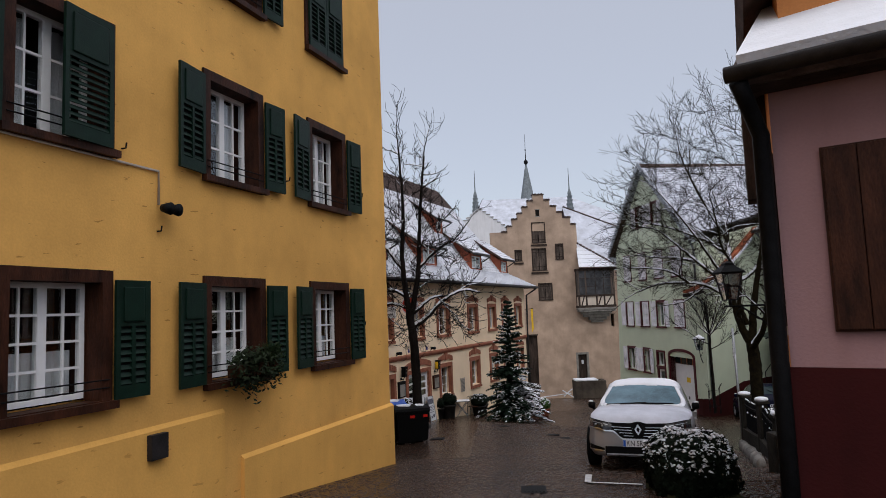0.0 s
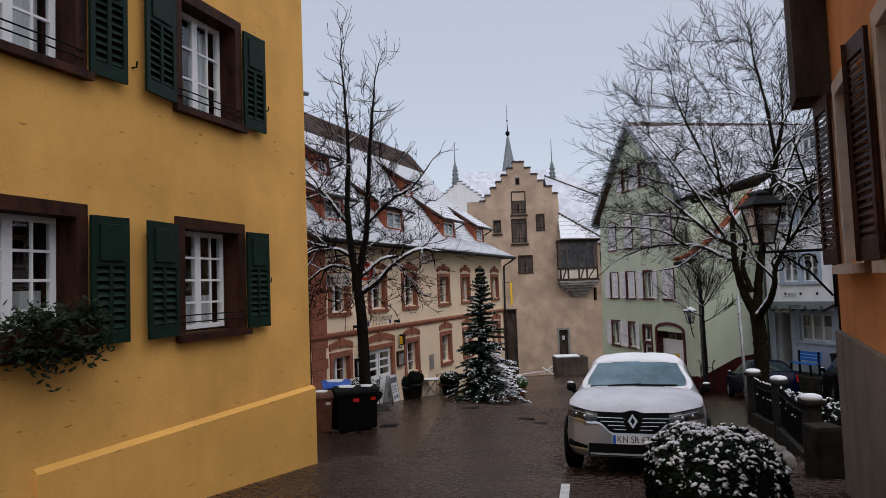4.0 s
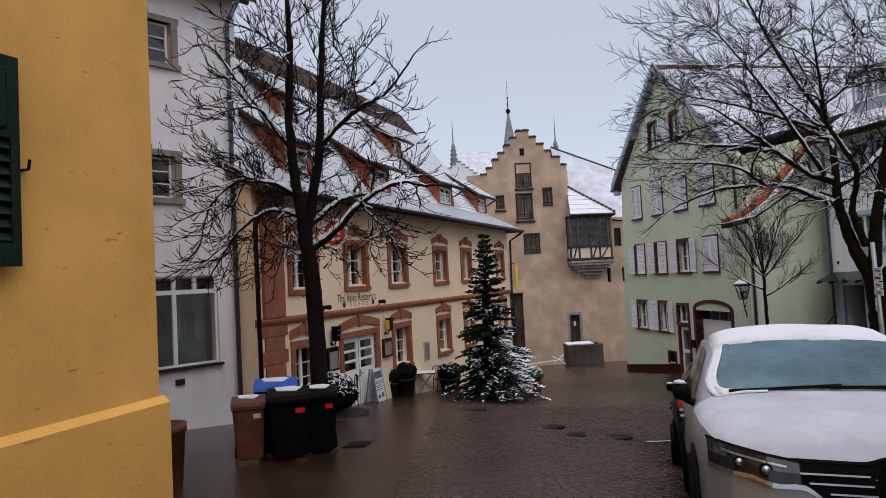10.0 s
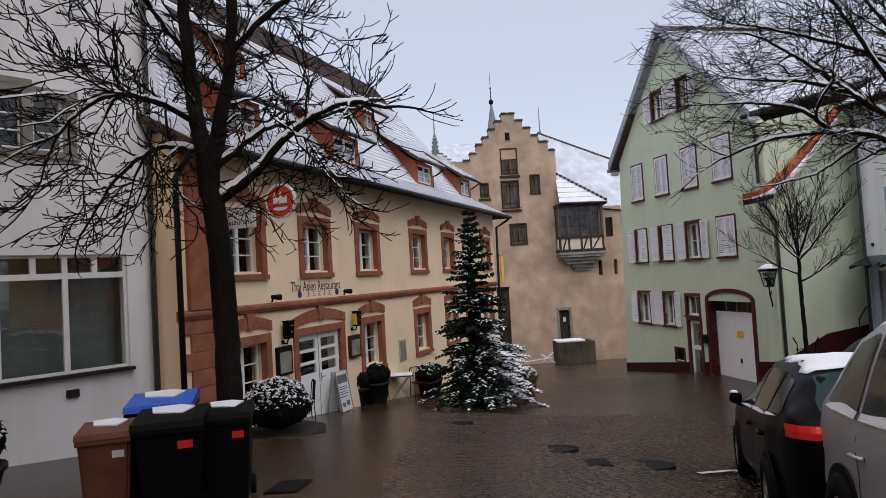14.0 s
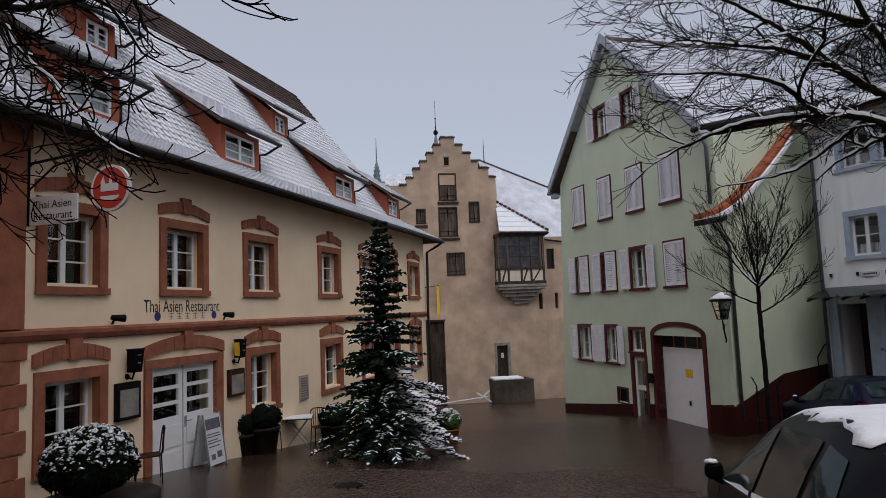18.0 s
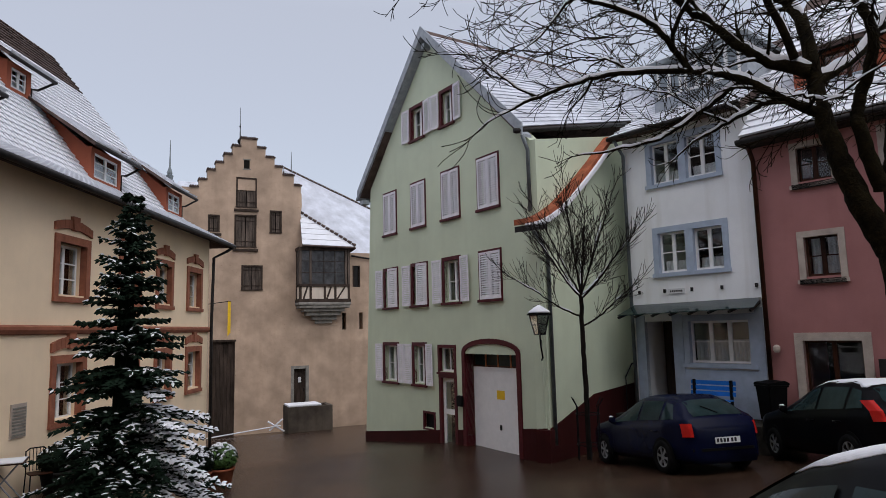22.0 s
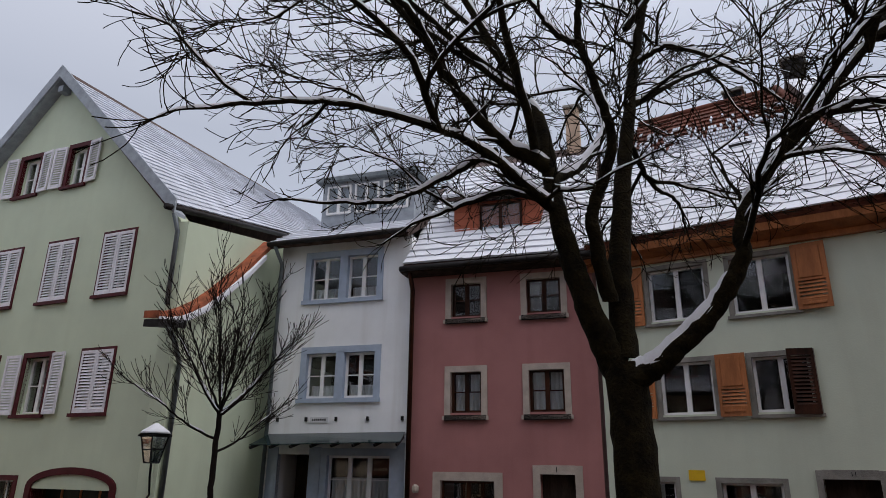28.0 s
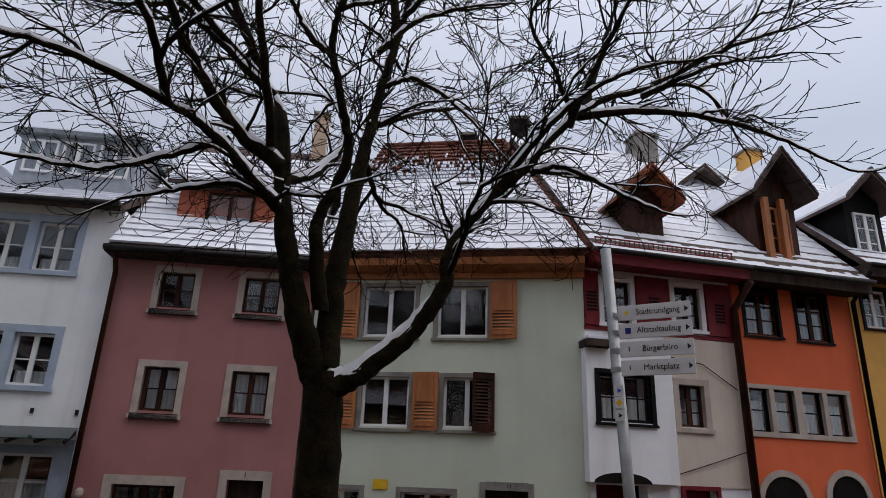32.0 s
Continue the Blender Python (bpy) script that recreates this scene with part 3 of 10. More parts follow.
# stepped plinth with a sloping weathered top
for a, b, zt, pr, rise in ((0.79, 5.50, -0.345, 0.055, 0.006), (-10.5, 0.43, 0.13, 0.035, 0.0175)):
    bm = B()
    extr(bm, [(a, 0.0, -2.6), (a, -pr, -2.6), (a, -pr, zt - 0.02), (a, 0.0, zt + 0.03)], (b - a, 0, rise * (b - a)))
    if b > 5:
        extr(bm, [(5.45, 0.0, -2.6), (5.525, 0.0, -2.6), (5.525, 0.0, zt - 0.03), (5.45, 0.0, zt + 0.05)], (0, 6.0, 0))
    part("plinth", bm, PLINTH_Y, HY)
for ci, (a, b) in enumerate(Y_COLS):
    for ri, (c, d) in enumerate(Y_ROWS):
        surround(HY, a, b, c, d, 0.13, BROWNWOOD, 0.035, 0.2, 0.07, label="dark brown timber window surround")
        for q in ((a + 0.13, a + 0.15), (b - 0.15, b - 0.13)):
            lined = B()
            box(lined, q[0], 0.2, c + 0.1, q[1], 0.395, d - 0.13)
            part("reveal_lining", lined, BROWNWOOD, HY)
        window(HY, a + 0.15, b - 0.15, c + 0.12, d - 0.13, 0.20, 2, 4 if ri == 0 else 3, WHITEW, 2, (0.0, 0.36, 0.0) if ri else (0.0, 0.0, 0.38 if ci != 1 else 0.3))
        grille = B()
        for zz in ((0.22, 0.30) if ri == 0 else (0.2, 0.28)):
            tube(grille, [(a + 0.05, -0.05, c + zz), (b - 0.05, -0.05, c + zz)], 0.008, 6)
        part("guard_rail", grille, IRON, HY, "thin iron guard rail across the window")
        lv = (0.06, 0.62)
        if ci == 1 and ri == 2:
            shutter(HY, a + 0.08, (a + b) / 2 - 0.005, c + 0.10, d - 0.10, SHUTG, -0.07, lv, 0, "l", split=True)
            shutter(HY, (a + b) / 2 + 0.005, b - 0.08, c + 0.10, d - 0.10, SHUTG, -0.07, lv, 0, "r", split=True)
            continue
        if not (ci == 2 and ri == 1):
            shutter(HY, b + 0.01, b + 0.45, c + 0.08, d - 0.10, SHUTG, -0.075, lv, 4, "l", split=True)
        else:
            shutter(HY, b - 0.72, b - 0.08, c + 0.08, d - 0.06, SHUTG, -0.11, lv, 5, "r")
        shutter(HY, a - 0.53, a - 0.01, c + 0.08, d - 0.10, SHUTG, -0.075, lv, 7, "r", split=True)
bm = B()
box(bm, -0.88, -0.11, -0.03, -0.63, -0.036, 0.25, 0.008)
part("meter_box", bm, GUTTER, HY, "small grey metal meter box")
pipe(HY, [(-6.0, -0.02, 3.30), (-0.70, -0.02, 3.26), (-0.70, -0.02, 2.86)], 0.014, PALESTONE, "conduit", "pale cable conduit")
bm = B()
for sx in (-0.70, -0.57):
    tube(bm, [(-0.64, -0.02, 2.84), (-0.64, -0.08, 2.84), (sx, -0.10, 2.82)], 0.02, 8)
    tube(bm, [(sx, -0.08, 2.82), (sx, -0.20, 2.80)], [0.045, 0.075], 14)
part("spotlight", bm, IRON, HY, "pair of small black spotlights", True)
for s, z in ((1.95, 3.60), (4.38, 3.72), (-1.22, 3.42), (4.36, 1.30), (-0.70, 2.55)):
    bm = B()
    tube(bm, [(s, 0.0, z), (s, -0.06, z), (s, -0.07, z + 0.06)], 0.010, 6)
    part("shutter_catch", bm, IRON, HY)

# ---------------------------------------------------------------- restaurant
HR = thing("restaurant_building", front((-2.9, 24.6), (4.8, 42.0)), "cream plastered inn with red sandstone window surrounds and snowy dormered roof", "building")
R_UP = [(0.60, 2.01), (3.32, 4.80), (6.12, 7.64), (9.88, 11.37), (12.85, 14.2), (15.17, 16.45), (17.6, 19.03)]
R_LOW = [(0.60, 2.03), (6.18, 7.67), (9.94, 11.38), (12.85, 14.2), (15.17, 16.45), (17.6, 19.05)]
r_holes = [(a + 0.16, b - 0.16, 0.45, 1.62) for a, b in R_UP] + [(a + 0.16, b - 0.16, -2.30, -1.08) for a, b in R_LOW] + [(3.09, 5.06, -4.9, -1.08)]
part("wall", wall_mesh(-0.7, 19.75, -5.2, 3.1, r_holes, 0.4), CREAM, HR)
bm = B()
box(bm, -0.7, 0.401, -4.6, -0.3, 9.0, 3.1)
box(bm, 19.35, 0.401, -5.6, 19.75, 9.0, 3.1)
box(bm, -0.29, 8.7, -4.6, 19.34, 9.0, 3.1)
part("rear_wall", bm, CREAM, HR)
rooms(HR, -0.7, 19.75, (-3.0, -0.2, 2.6))


def stone_cap(house, a, b, z, material, rise=0.17, h=0.24):
    """An arched sandstone lintel with a keystone, over the window's straight lintel."""
    n = 9
    mid, half = (a + b) / 2, (b - a) / 2
    lo = [(mid + half * (2 * i / n - 1), z + rise * 0.9 * (1 - (2 * i / n - 1) ** 2)) for i in range(n + 1)]
    up = [(x, q + h * (0.85 + 0.15 * (1 - abs(x - mid) / half))) for x, q in lo]
    kz = z + rise * 0.9
    bm = B()
    extr(bm, [(mid - 0.10, -0.085, kz - 0.03), (mid + 0.10, -0.085, kz - 0.03), (mid + 0.14, -0.085, kz + h + 0.07), (mid - 0.14, -0.085, kz + h + 0.07)], (0, 0.085, 0))
    key = part("stone_arch", bm, material, house, "red sandstone relieving arch with keystone")
    for i in range(n):
        g = 0.005
        bm = B()
        extr(bm, [(lo[i][0] + g, -0.055, lo[i][1]), (lo[i + 1][0] - g, -0.055, lo[i + 1][1]), (up[i + 1][0] - g, -0.055, up[i + 1][1]), (up[i][0] + g, -0.055, up[i][1])], (0, 0.06, 0))
        part("voussoir", bm, material, key)
    return key


for a, b in R_UP:
    surround(HR, a, b, 0.28, 1.80, 0.18, REDSTONE, 0.045, 0.12, 0.03)
    stone_cap(HR, a - 0.04, b + 0.04, 1.86, REDSTONE, 0.12, 0.22)
    window(HR, a + 0.18, b - 0.18, 0.42, 1.60, 0.2, 2, 3, WHITEW, 1, (0.0, 0.0, 0.0))
for a, b in R_LOW:
    surround(HR, a, b, -2.47, -0.90, 0.18, REDSTONE, 0.045, 0.12, 0.03)
    stone_cap(HR, a - 0.04, b + 0.04, -0.84, REDSTONE, 0.12, 0.24)
    window(HR, a + 0.18, b - 0.18, -2.33, -1.10, 0.2, 2, 3, WHITEW, 1, (0.0, 0.0, 0.0))
# entrance
bm = B()
box(bm, 2.91, -0.05, -3.4, 3.09, 0.14, -1.08)
box(bm, 5.06, -0.05, -3.4, 5.28, 0.14, -1.08)
box(bm, 2.91, -0.056, -1.079, 5.28, 0.14, -0.92)
part("door_surround", bm, REDSTONE, HR)
stone_cap(HR, 2.88, 5.32, -0.90, REDSTONE, 0.17, 0.26)
D_PANES = [(a, b, z0, z1) for a, b in ((3.24, 3.95), (4.20, 4.91)) for z0, z1 in ((-2.06, -1.83), (-1.76, -1.53), (-1.46, -1.24))]
dr = part("entrance_door", wall_mesh(3.09, 5.06, -3.4, -1.08, D_PANES, 0.06, 0.06), WHITEW, HR, "white double door with six glazed lights")
for a, b in ((3.22, 3.97), (4.18, 4.93)):
    for z0, z1 in ((-3.10, -2.72), (-2.64, -2.22)):
        bm = B()
        box(bm, a, 0.046, z0, b, 0.0595, z1, 0.006)
        part("door_panel", bm, WHITEW, dr)
bm = B()
box(bm, 4.068, 0.050, -3.38, 4.082, 0.0598, -1.1)
part("meeting_stile", bm, GREYSTONE, dr)
for a, b, z0, z1 in D_PANES:
    g = B()
    box(g, a, 0.085, z0, b, 0.091, z1)
    part("pane", g, GLASS, dr).visible_shadow = False
bm = B()
tube(bm, [(4.16, 0.05, -2.2), (4.16, 0.0, -2.2), (4.28, 0.0, -2.2)], 0.013, 8)
part("door_handle", bm, STEEL, dr)
bm = B()
box(bm, 4.12, 0.052, -2.32, 4.20, 0.0595, -2.10, 0.003)
part("lock_plate", bm, STEEL, dr)
bm = B()
lathe(bm, [(0.02, 0.0), (0.07, 0.03), (0.06, 0.12), (0.01, 0.14)], 10, (4.45, 1.2, -1.44))
part("hall_lamp", bm, WARM, HR, "small warm lamp glowing inside the entrance")
# belt course and corner stones
bm = B()
extr(bm, [(-0.74, 0.0, -0.44), (-0.74, -0.07, -0.42), (-0.74, -0.11, -0.34), (-0.74, -0.11, -0.28), (-0.74, 0.0, -0.24)], (20.53, 0, 0))
part("belt_course", bm, REDSTONE, HR)
bm = B()
box(bm, -0.45, -0.09, -0.24, 0.36, -0.001, 2.75)
box(bm, -0.50, -0.13, 2.50, 0.42, -0.001, 2.95)
part("corner_pilaster", bm, REDSTONE, HR)
for i in range(8):
    z = -3.05 + i * 0.335
    bm = B()
    w = 0.46 if i % 2 else 0.34
    box(bm, -0.62 if i % 2 else -0.42, -0.05, z + 0.008, w, -0.002, z + 0.327, 0.012)
    part("quoin_stone", bm, REDSTONE, HR)
# eaves, roof, snow
RZ, RO, RKO, RKZ, RRZ, RRO = 2.85, -0.62, 0.90, 3.68, 9.3, 4.9
sl = (RRZ - RKZ) / (RRO - RKO)


def rz(o):
    """Height of the inn's roof, which flares out over the eaves."""
    return RZ + (o - RO) * (RKZ - RZ) / (RKO - RO) if o < RKO else RKZ + (o - RKO) * sl


bm = B()
extr(bm, [(-0.9, -0.60, 2.72), (-0.9, 0.0, 2.95), (-0.9, 0.0, 3.08), (-0.9, -0.66, 2.82)], (21.4, 0, 0))
part("eaves_board", bm, DARKWOOD, HR)
pitched(HR, "roof", [(-0.9, RO, RZ), (20.6, RO, RZ), (19.75, RKO, RKZ), (-0.9, RKO, RKZ)], 0.16, TILE)
pitched(HR, "roof", [(-0.9, RKO, RKZ), (19.75, RKO, RKZ), (17.6, RRO, RRZ), (-0.9, RRO, RRZ)], 0.16, TILE)
pitched(HR, "roof", [(20.6, RO, RZ), (20.6, 10.2, RZ), (19.75, 8.9, RKZ), (19.75, RKO, RKZ)], 0.16, TILE)
pitched(HR, "roof", [(19.75, RKO, RKZ), (19.75, 8.9, RKZ), (17.6, RRO, RRZ)], 0.16, TILE)
pitched(HR, "roof", [(-0.9, 10.2, RZ), (20.6, 10.2, RZ), (17.6, RRO, RRZ), (-0.9, RRO, RRZ)], 0.16, TILE)
bm = B()
extr(bm, [(-0.7, 0.4, 3.0), (-0.7, 8.9, 3.0), (-0.7, RRO - 0.1, RRZ - 0.3)], (0.35, 0, 0))
part("gable", bm, CREAM, HR)


def rp(s, o, up=0.0):
    """A point of the inn's street-side roof at s along and o inwards."""
    return (s, o - up * 0.6, rz(o) + up * 0.75)


roof_field(HR, rp(-0.9, RO, 0.01), rp(20.5, RO, 0.01), rp(19.75, RKO, 0.01), rp(-0.9, RKO, 0.01), SNOW, 10, 100, 0.045, "roof_snow", "thin snow lying on beaver-tail tiles", seed=2, gap=0.12)
roof_field(HR, rp(-0.9, RKO, 0.01), rp(19.7, RKO, 0.01), rp(18.05, 4.0, 0.01), rp(-0.9, 4.0, 0.01), SNOW, 26, 100, 0.045, "roof_snow", "thin snow lying on beaver-tail tiles", seed=3, gap=0.14)
roof_field(HR, rp(-0.9, 4.0, 0.01), rp(18.05, 4.0, 0.01), rp(17.6, RRO, 0.01), rp(-0.9, RRO, 0.01), TILE, 8, 90, 0.045, "ridge_tiles", "bare dark tiles below the ridge", seed=4)


def dormer(house, s0, s1, o, h, n, wide=0.48, name="dormer"):
    """A shed dormer: red boarded cheeks, white casements, a snowy lid that runs back into the roof."""
    z0 = rz(o)
    z1 = z0 + h
    ot = o + h / (sl - 0.80)
    zt = rz(ot)
    d = part(name, wall_mesh(s0, s1, z0 - 0.15, z1, [(s0 + 0.18, s1 - 0.18, z0 + 0.13, z1 - 0.13)], 0.12, o), REDWALL, house, "red boarded shed dormer with white windows")
    for q in (s0, s1 - 0.06):
        bm = B()
        extr(bm, [(q, o + 0.121, z0 - 0.1), (q, o + 0.121, z1), (q, ot, zt), (q, o + 0.5, z0 + 0.3 * sl)], (0.06, 0, 0))
        part("dormer_cheek", bm, REDWALL, d)
    e, ez = o - 0.34, z1 - 0.12
    k = (zt - ez) / (ot - e)
    bm = B()
    extr(bm, [(s0 - wide, e, ez), (s1 + wide, e, ez), (s1 + wide, ot + 0.2, zt + 0.2 * k), (s0 - wide, ot + 0.2, zt + 0.2 * k)], (0, 0, 0.09))
    part("dormer_roof", bm, TILE, d)
    roof_field(house, (s0 - wide, e - 0.03, ez + 0.10), (s1 + wide, e - 0.03, ez + 0.10), (s1 + wide, ot + 0.25, zt + 0.10 + 0.2 * k), (s0 - wide, ot + 0.25, zt + 0.10 + 0.2 * k), SNOW, 7, 9, 0.05, "dormer_snow", "", seed=int(s0 * 10))
    tb = B()
    tube(tb, [(s0 - wide, e - 0.05, ez + 0.02), (s1 + wide, e - 0.05, ez + 0.02)], 0.05, 8)
    part("dormer_gutter", tb, GUTTER, d, "", True)
    tb = B()
    tube(tb, [(s1 + wide * 0.9, e - 0.05, ez), (s1 + wide * 0.6, o - 0.02, ez - 0.25), (s1 + 0.05, o + 0.02, ez - 0.3), (s1 + 0.05, o + 0.02, z0)], 0.035, 8)
    part("dormer_downpipe", tb, GUTTER, d, "", True)
    w = (s1 - s0 - 0.36) / n
    for q in range(n):
        a = s0 + 0.18 + q * w
        window(house, a + 0.01, a + w - 0.01, z0 + 0.13, z1 - 0.13, o + 0.02, 2, 3, WHITEW, 1, (0, 0, 0.4), 0.05, "dormer_window")


dormer(HR, 1.75, 3.25, 0.88, 0.95, 1)
dormer(HR, 6.6, 8.3, 0.88, 0.95, 1)
dormer(HR, 13.0, 14.7, 0.92, 0.95, 1)
dormer(HR, 18.0, 19.4, 0.92, 0.9, 1)
dormer(HR, 3.75, 4.75, 2.40, 0.8, 1)
dormer(HR, 11.6, 12.6, 2.40, 0.8, 1)
pipe(HR, [(-0.9, RO - 0.06, RZ - 0.06), (20.55, RO - 0.06, RZ - 0.06)], 0.075, GUTTER, "gutter")
pipe(HR, [(20.4, RO - 0.05, RZ - 0.1), (20.3, -0.5, 2.6), (19.85, -0.14, 2.3), (19.70, -0.14, -0.2), (19.68, -0.16, -5.0)], 0.055, GUTTER)
pipe(HR, [(-0.75, RO - 0.05, RZ - 0.1), (-0.78, -0.4, 2.5), (-0.80, -0.16, 2.2), (-0.80, -0.18, -3.1)], 0.055, GUTTER)


def menu_case(s0, s1, z0, z1, frame):
    bm = B()
    box(bm, s0, -0.09, z0, s1, -0.001, z1, 0.01)
    c = part("menu_case", bm, frame, HR, "dark glazed menu case on the wall")
    bm = B()
    box(bm, s0 + 0.06, -0.094, z0 + 0.06, s1 - 0.06, -0.0905, z1 - 0.12)
    part("menu_sheet", bm, GREYSTONE, c)


menu_case(2.19, 2.75, -1.90, -1.25, IRON)
menu_case(5.46, 6.03, -1.93, -1.33, BROWNWOOD)
for s in (2.50, 5.72):
    bm = B()
    tube(bm, [(s, 0, -1.16), (s, -0.12, -1.20), (s, -0.16, -1.08)], 0.018, 8)
    disc_y(bm, s, -1.16, 0.05, -0.02, 0.0, 12)
    lt = part("wall_lantern", bm, IRON, HR, "black box lantern with a printed face beside the entrance")
    bm = B()
    extr(bm, [(s - 0.09, -0.25, -1.08), (s + 0.09, -0.25, -1.08), (s + 0.11, -0.27, -0.70), (s - 0.11, -0.27, -0.70)], (0, 0.17, 0))
    part("lantern_body", bm, BLACKPL, lt)
    bm = B()
    box(bm, s - 0.125, -0.285, -0.70, s + 0.125, -0.085, -0.67, 0.01)
    part("lantern_lid", bm, IRON, lt)
    bm = B()
    box(bm, s - 0.04, -0.274, -0.79, s + 0.05, -0.268, -0.775)
    box(bm, s - 0.03, -0.270, -0.93, s + 0.04, -0.262, -0.91)
    part("lantern_print", bm, GREYSTONE, lt)
    if s > 5:
        bm = B()
        extr(bm, [(s - 0.106, -0.24, -1.04), (s - 0.096, -0.10, -1.04), (s - 0.112, -0.10, -0.74), (s - 0.122, -0.24, -0.74)], (-0.006, 0, 0))
        part("lantern_side", bm, YELLOWPL, lt, "yellow side panel")
for s in (2.1, 5.3):
    bm = B()
    tube(bm, [(s, -0.05, -0.22), (s, -0.10, -0.12)], 0.02, 6)
    tube(bm, [(s - 0.09, -0.12, -0.11), (s + 0.12, -0.2, -0.13)], [0.045, 0.07], 10)
    part("facade_spotlight", bm, IRON, HR, "small black floodlight on the belt course", True)
bm = B()
box(bm, 8.66, -0.03, -2.46, 9.15, -0.001, -1.80)
vent = part("wall_vent", bm, PALESTONE, HR, "pale louvred ventilation grille")
bm = B()
for i in range(9):
    box(bm, 8.70, -0.045, -2.42 + i * 0.065, 9.11, -0.031, -2.39 + i * 0.065)
part("vent_slats", bm, GREYSTONE, vent)
# painted lettering over the door
words("painted_lettering", "Thai Asien Restaurant", 0.34, INK, HR, pose(4.06, -0.004, 0.07, 90, 0, 0), "dark painted inn lettering", 0.001, 2.30)
VIOLET = mat("violet_paint", (0.06, 0.05, 0.20), 0.8)
for s in (3.28, 5.02):
    bm = B()
    disc_y(bm, s, -0.11, 0.085, -0.006, -0.001, 16)
    part("painted_roundel", bm, VIOLET, HR)
for i in range(5):
    bm = B()
    c = 3.66 + i * 0.245
    box(bm, c - 0.07, -0.005, -0.075, c + 0.07, -0.001, -0.060)
    box(bm, c - 0.008, -0.0046, -0.17, c + 0.008, -0.001, -0.045)
    box(bm, c - 0.06, -0.0052, -0.13, c + 0.05, -0.001, -0.117)
    box(bm, c - 0.065, -0.0054, -0.175, c + 0.065, -0.001, -0.162)
    part("painted_sign", bm, GREYSTONE, HR)
# hanging sign on a wrought-iron arm
ARM = thing("inn_sign", HR.matrix_world @ Matrix.Translation((0.45, 0, 2.25)), "wrought-iron inn sign with a round red and white shield", "sign")
bm = B()
tube(bm, [(0, 0, 0), (0, -1.62, 0.12)], 0.022, 8)
tube(bm, [(0, 0, -0.42), (0, -0.5, -0.08), (0, -1.1, 0.05)], 0.016, 8)
for k in range(5):
    a = 0.2 + k * 0.27
    tube(bm, [(0, -a, 0.02), (0, -a - 0.09, -0.10), (0, -a - 0.02, -0.17), (0, -a + 0.05, -0.12)], 0.010, 6)
tube(bm, [(0, -0.02, 0.25), (0, -0.02, -0.95)], 0.02, 8)
tube(bm, [(0, -1.55, 0.12), (0, -1.55, -0.12)], 0.012, 6)
part("bracket", bm, IRON, ARM, "", True)
REDSHIELD = mat("red_enamel", (0.50, 0.05, 0.03), 0.4, 0.1)
bm = B()
extr(bm, [(-0.025, -1.55 + 0.34 * math.cos(a), -0.50 + 0.34 * math.sin(a)) for a in (2 * math.pi * k / 28 for k in range(28))], (0.05, 0, 0))
sh = part("shield", bm, SIGNW, ARM, "round painted shield in red and white")
bm = B()
for x in (-0.031, 0.026):
    extr(bm, [(x, -1.55 + 0.30 * math.cos(a), -0.50 + 0.30 * math.sin(a)) for a in (2 * math.pi * k / 28 for k in range(28))], (0.005, 0, 0))
rd = part("shield_field", bm, REDSHIELD, sh)
bm = B()
for x in (-0.036, 0.031):
    extr(bm, [(x, -1.55 + q * 0.62, -0.55 + h * 0.62) for q, h in ((-0.25, 0), (0.25, 0), (0.25, 0.22), (0.18, 0.36), (0.12, 0.18), (0.02, 0.18), (-0.02, 0.40), (-0.08, 0.18), (-0.18, 0.18), (-0.25, 0.28))], (0.005, 0, 0))
    extr(bm, [(x, -1.55 + 0.17 * math.cos(a), -0.62 - 0.07 * math.sin(a)) for a in (math.pi * k / 10 for k in range(11))], (0.005, 0, 0))
part("shield_emblem", bm, SIGNW, sh)
bm = B()
box(bm, -0.015, -0.95, -0.95, 0.015, -0.06, -0.52, 0.004)
bd = part("name_board", bm, SIGNW, ARM, "small white name board")
words("board_lettering", "Thai Asien\nRestaurant", 0.17, INK, bd, Matrix.Translation((-0.018, -0.5, -0.74)) @ pose(0, 0, 0, 90, 0, -90), "", 0.001, 0.72)

# ---------------------------------------------------------------- off-white house between the yellow house and the inn
HW = thing("off_white_house", front((-5.42, 22.37), (-3.49, 24.37)), "off-white plastered house with a large shop window", "house")
w_holes = [(0.0, 2.03, -1.16, 0.86), (-3.2, -0.73, -1.16, 0.86), (-0.72, 1.10, 2.6, 3.55), (-0.72, 1.10, 5.65, 6.6)]
part("wall", wall_mesh(-7.0, 2.72, -4.0, 7.6, w_holes, 0.35), GREYWHITE, HW)
shell(HW, -7.0, 2.72, 8.0, -4.0, 7.6, GREYWHITE)
rooms(HW, -7.0, 2.72, (-1.9, 2.0, 5.0, 7.4))
for a, b in ((0.0, 2.03), (-3.2, -0.73)):
    window(HW, a, b, -1.16, 0.50, 0.06, 2, 1, WHITEW, 1, None, 0.05, "shop_window")
    window(HW, a, b, 0.50, 0.86, 0.06, 4, 1, WHITEW, 1, None, 0.05, "fanlight")
    bm = B()
    box(bm, a - 0.05, -0.10, -1.22, b + 0.05, 0.06, -1.16)
    part("window_sill", bm, GUTTER, HW)
# added panel: its grey-green stands in for sky reflected in the glass
refl_bm = B()
box(refl_bm, -3.1, 0.55, -1.2, 2.0, 0.57, 0.9)
part("reflection_panel", refl_bm, mat("painted_reflection_grey_green", (0.17, 0.20, 0.18), 0.8, 0.15, 1.5), HW, "added grey-green panel standing in for the shop window's reflection")
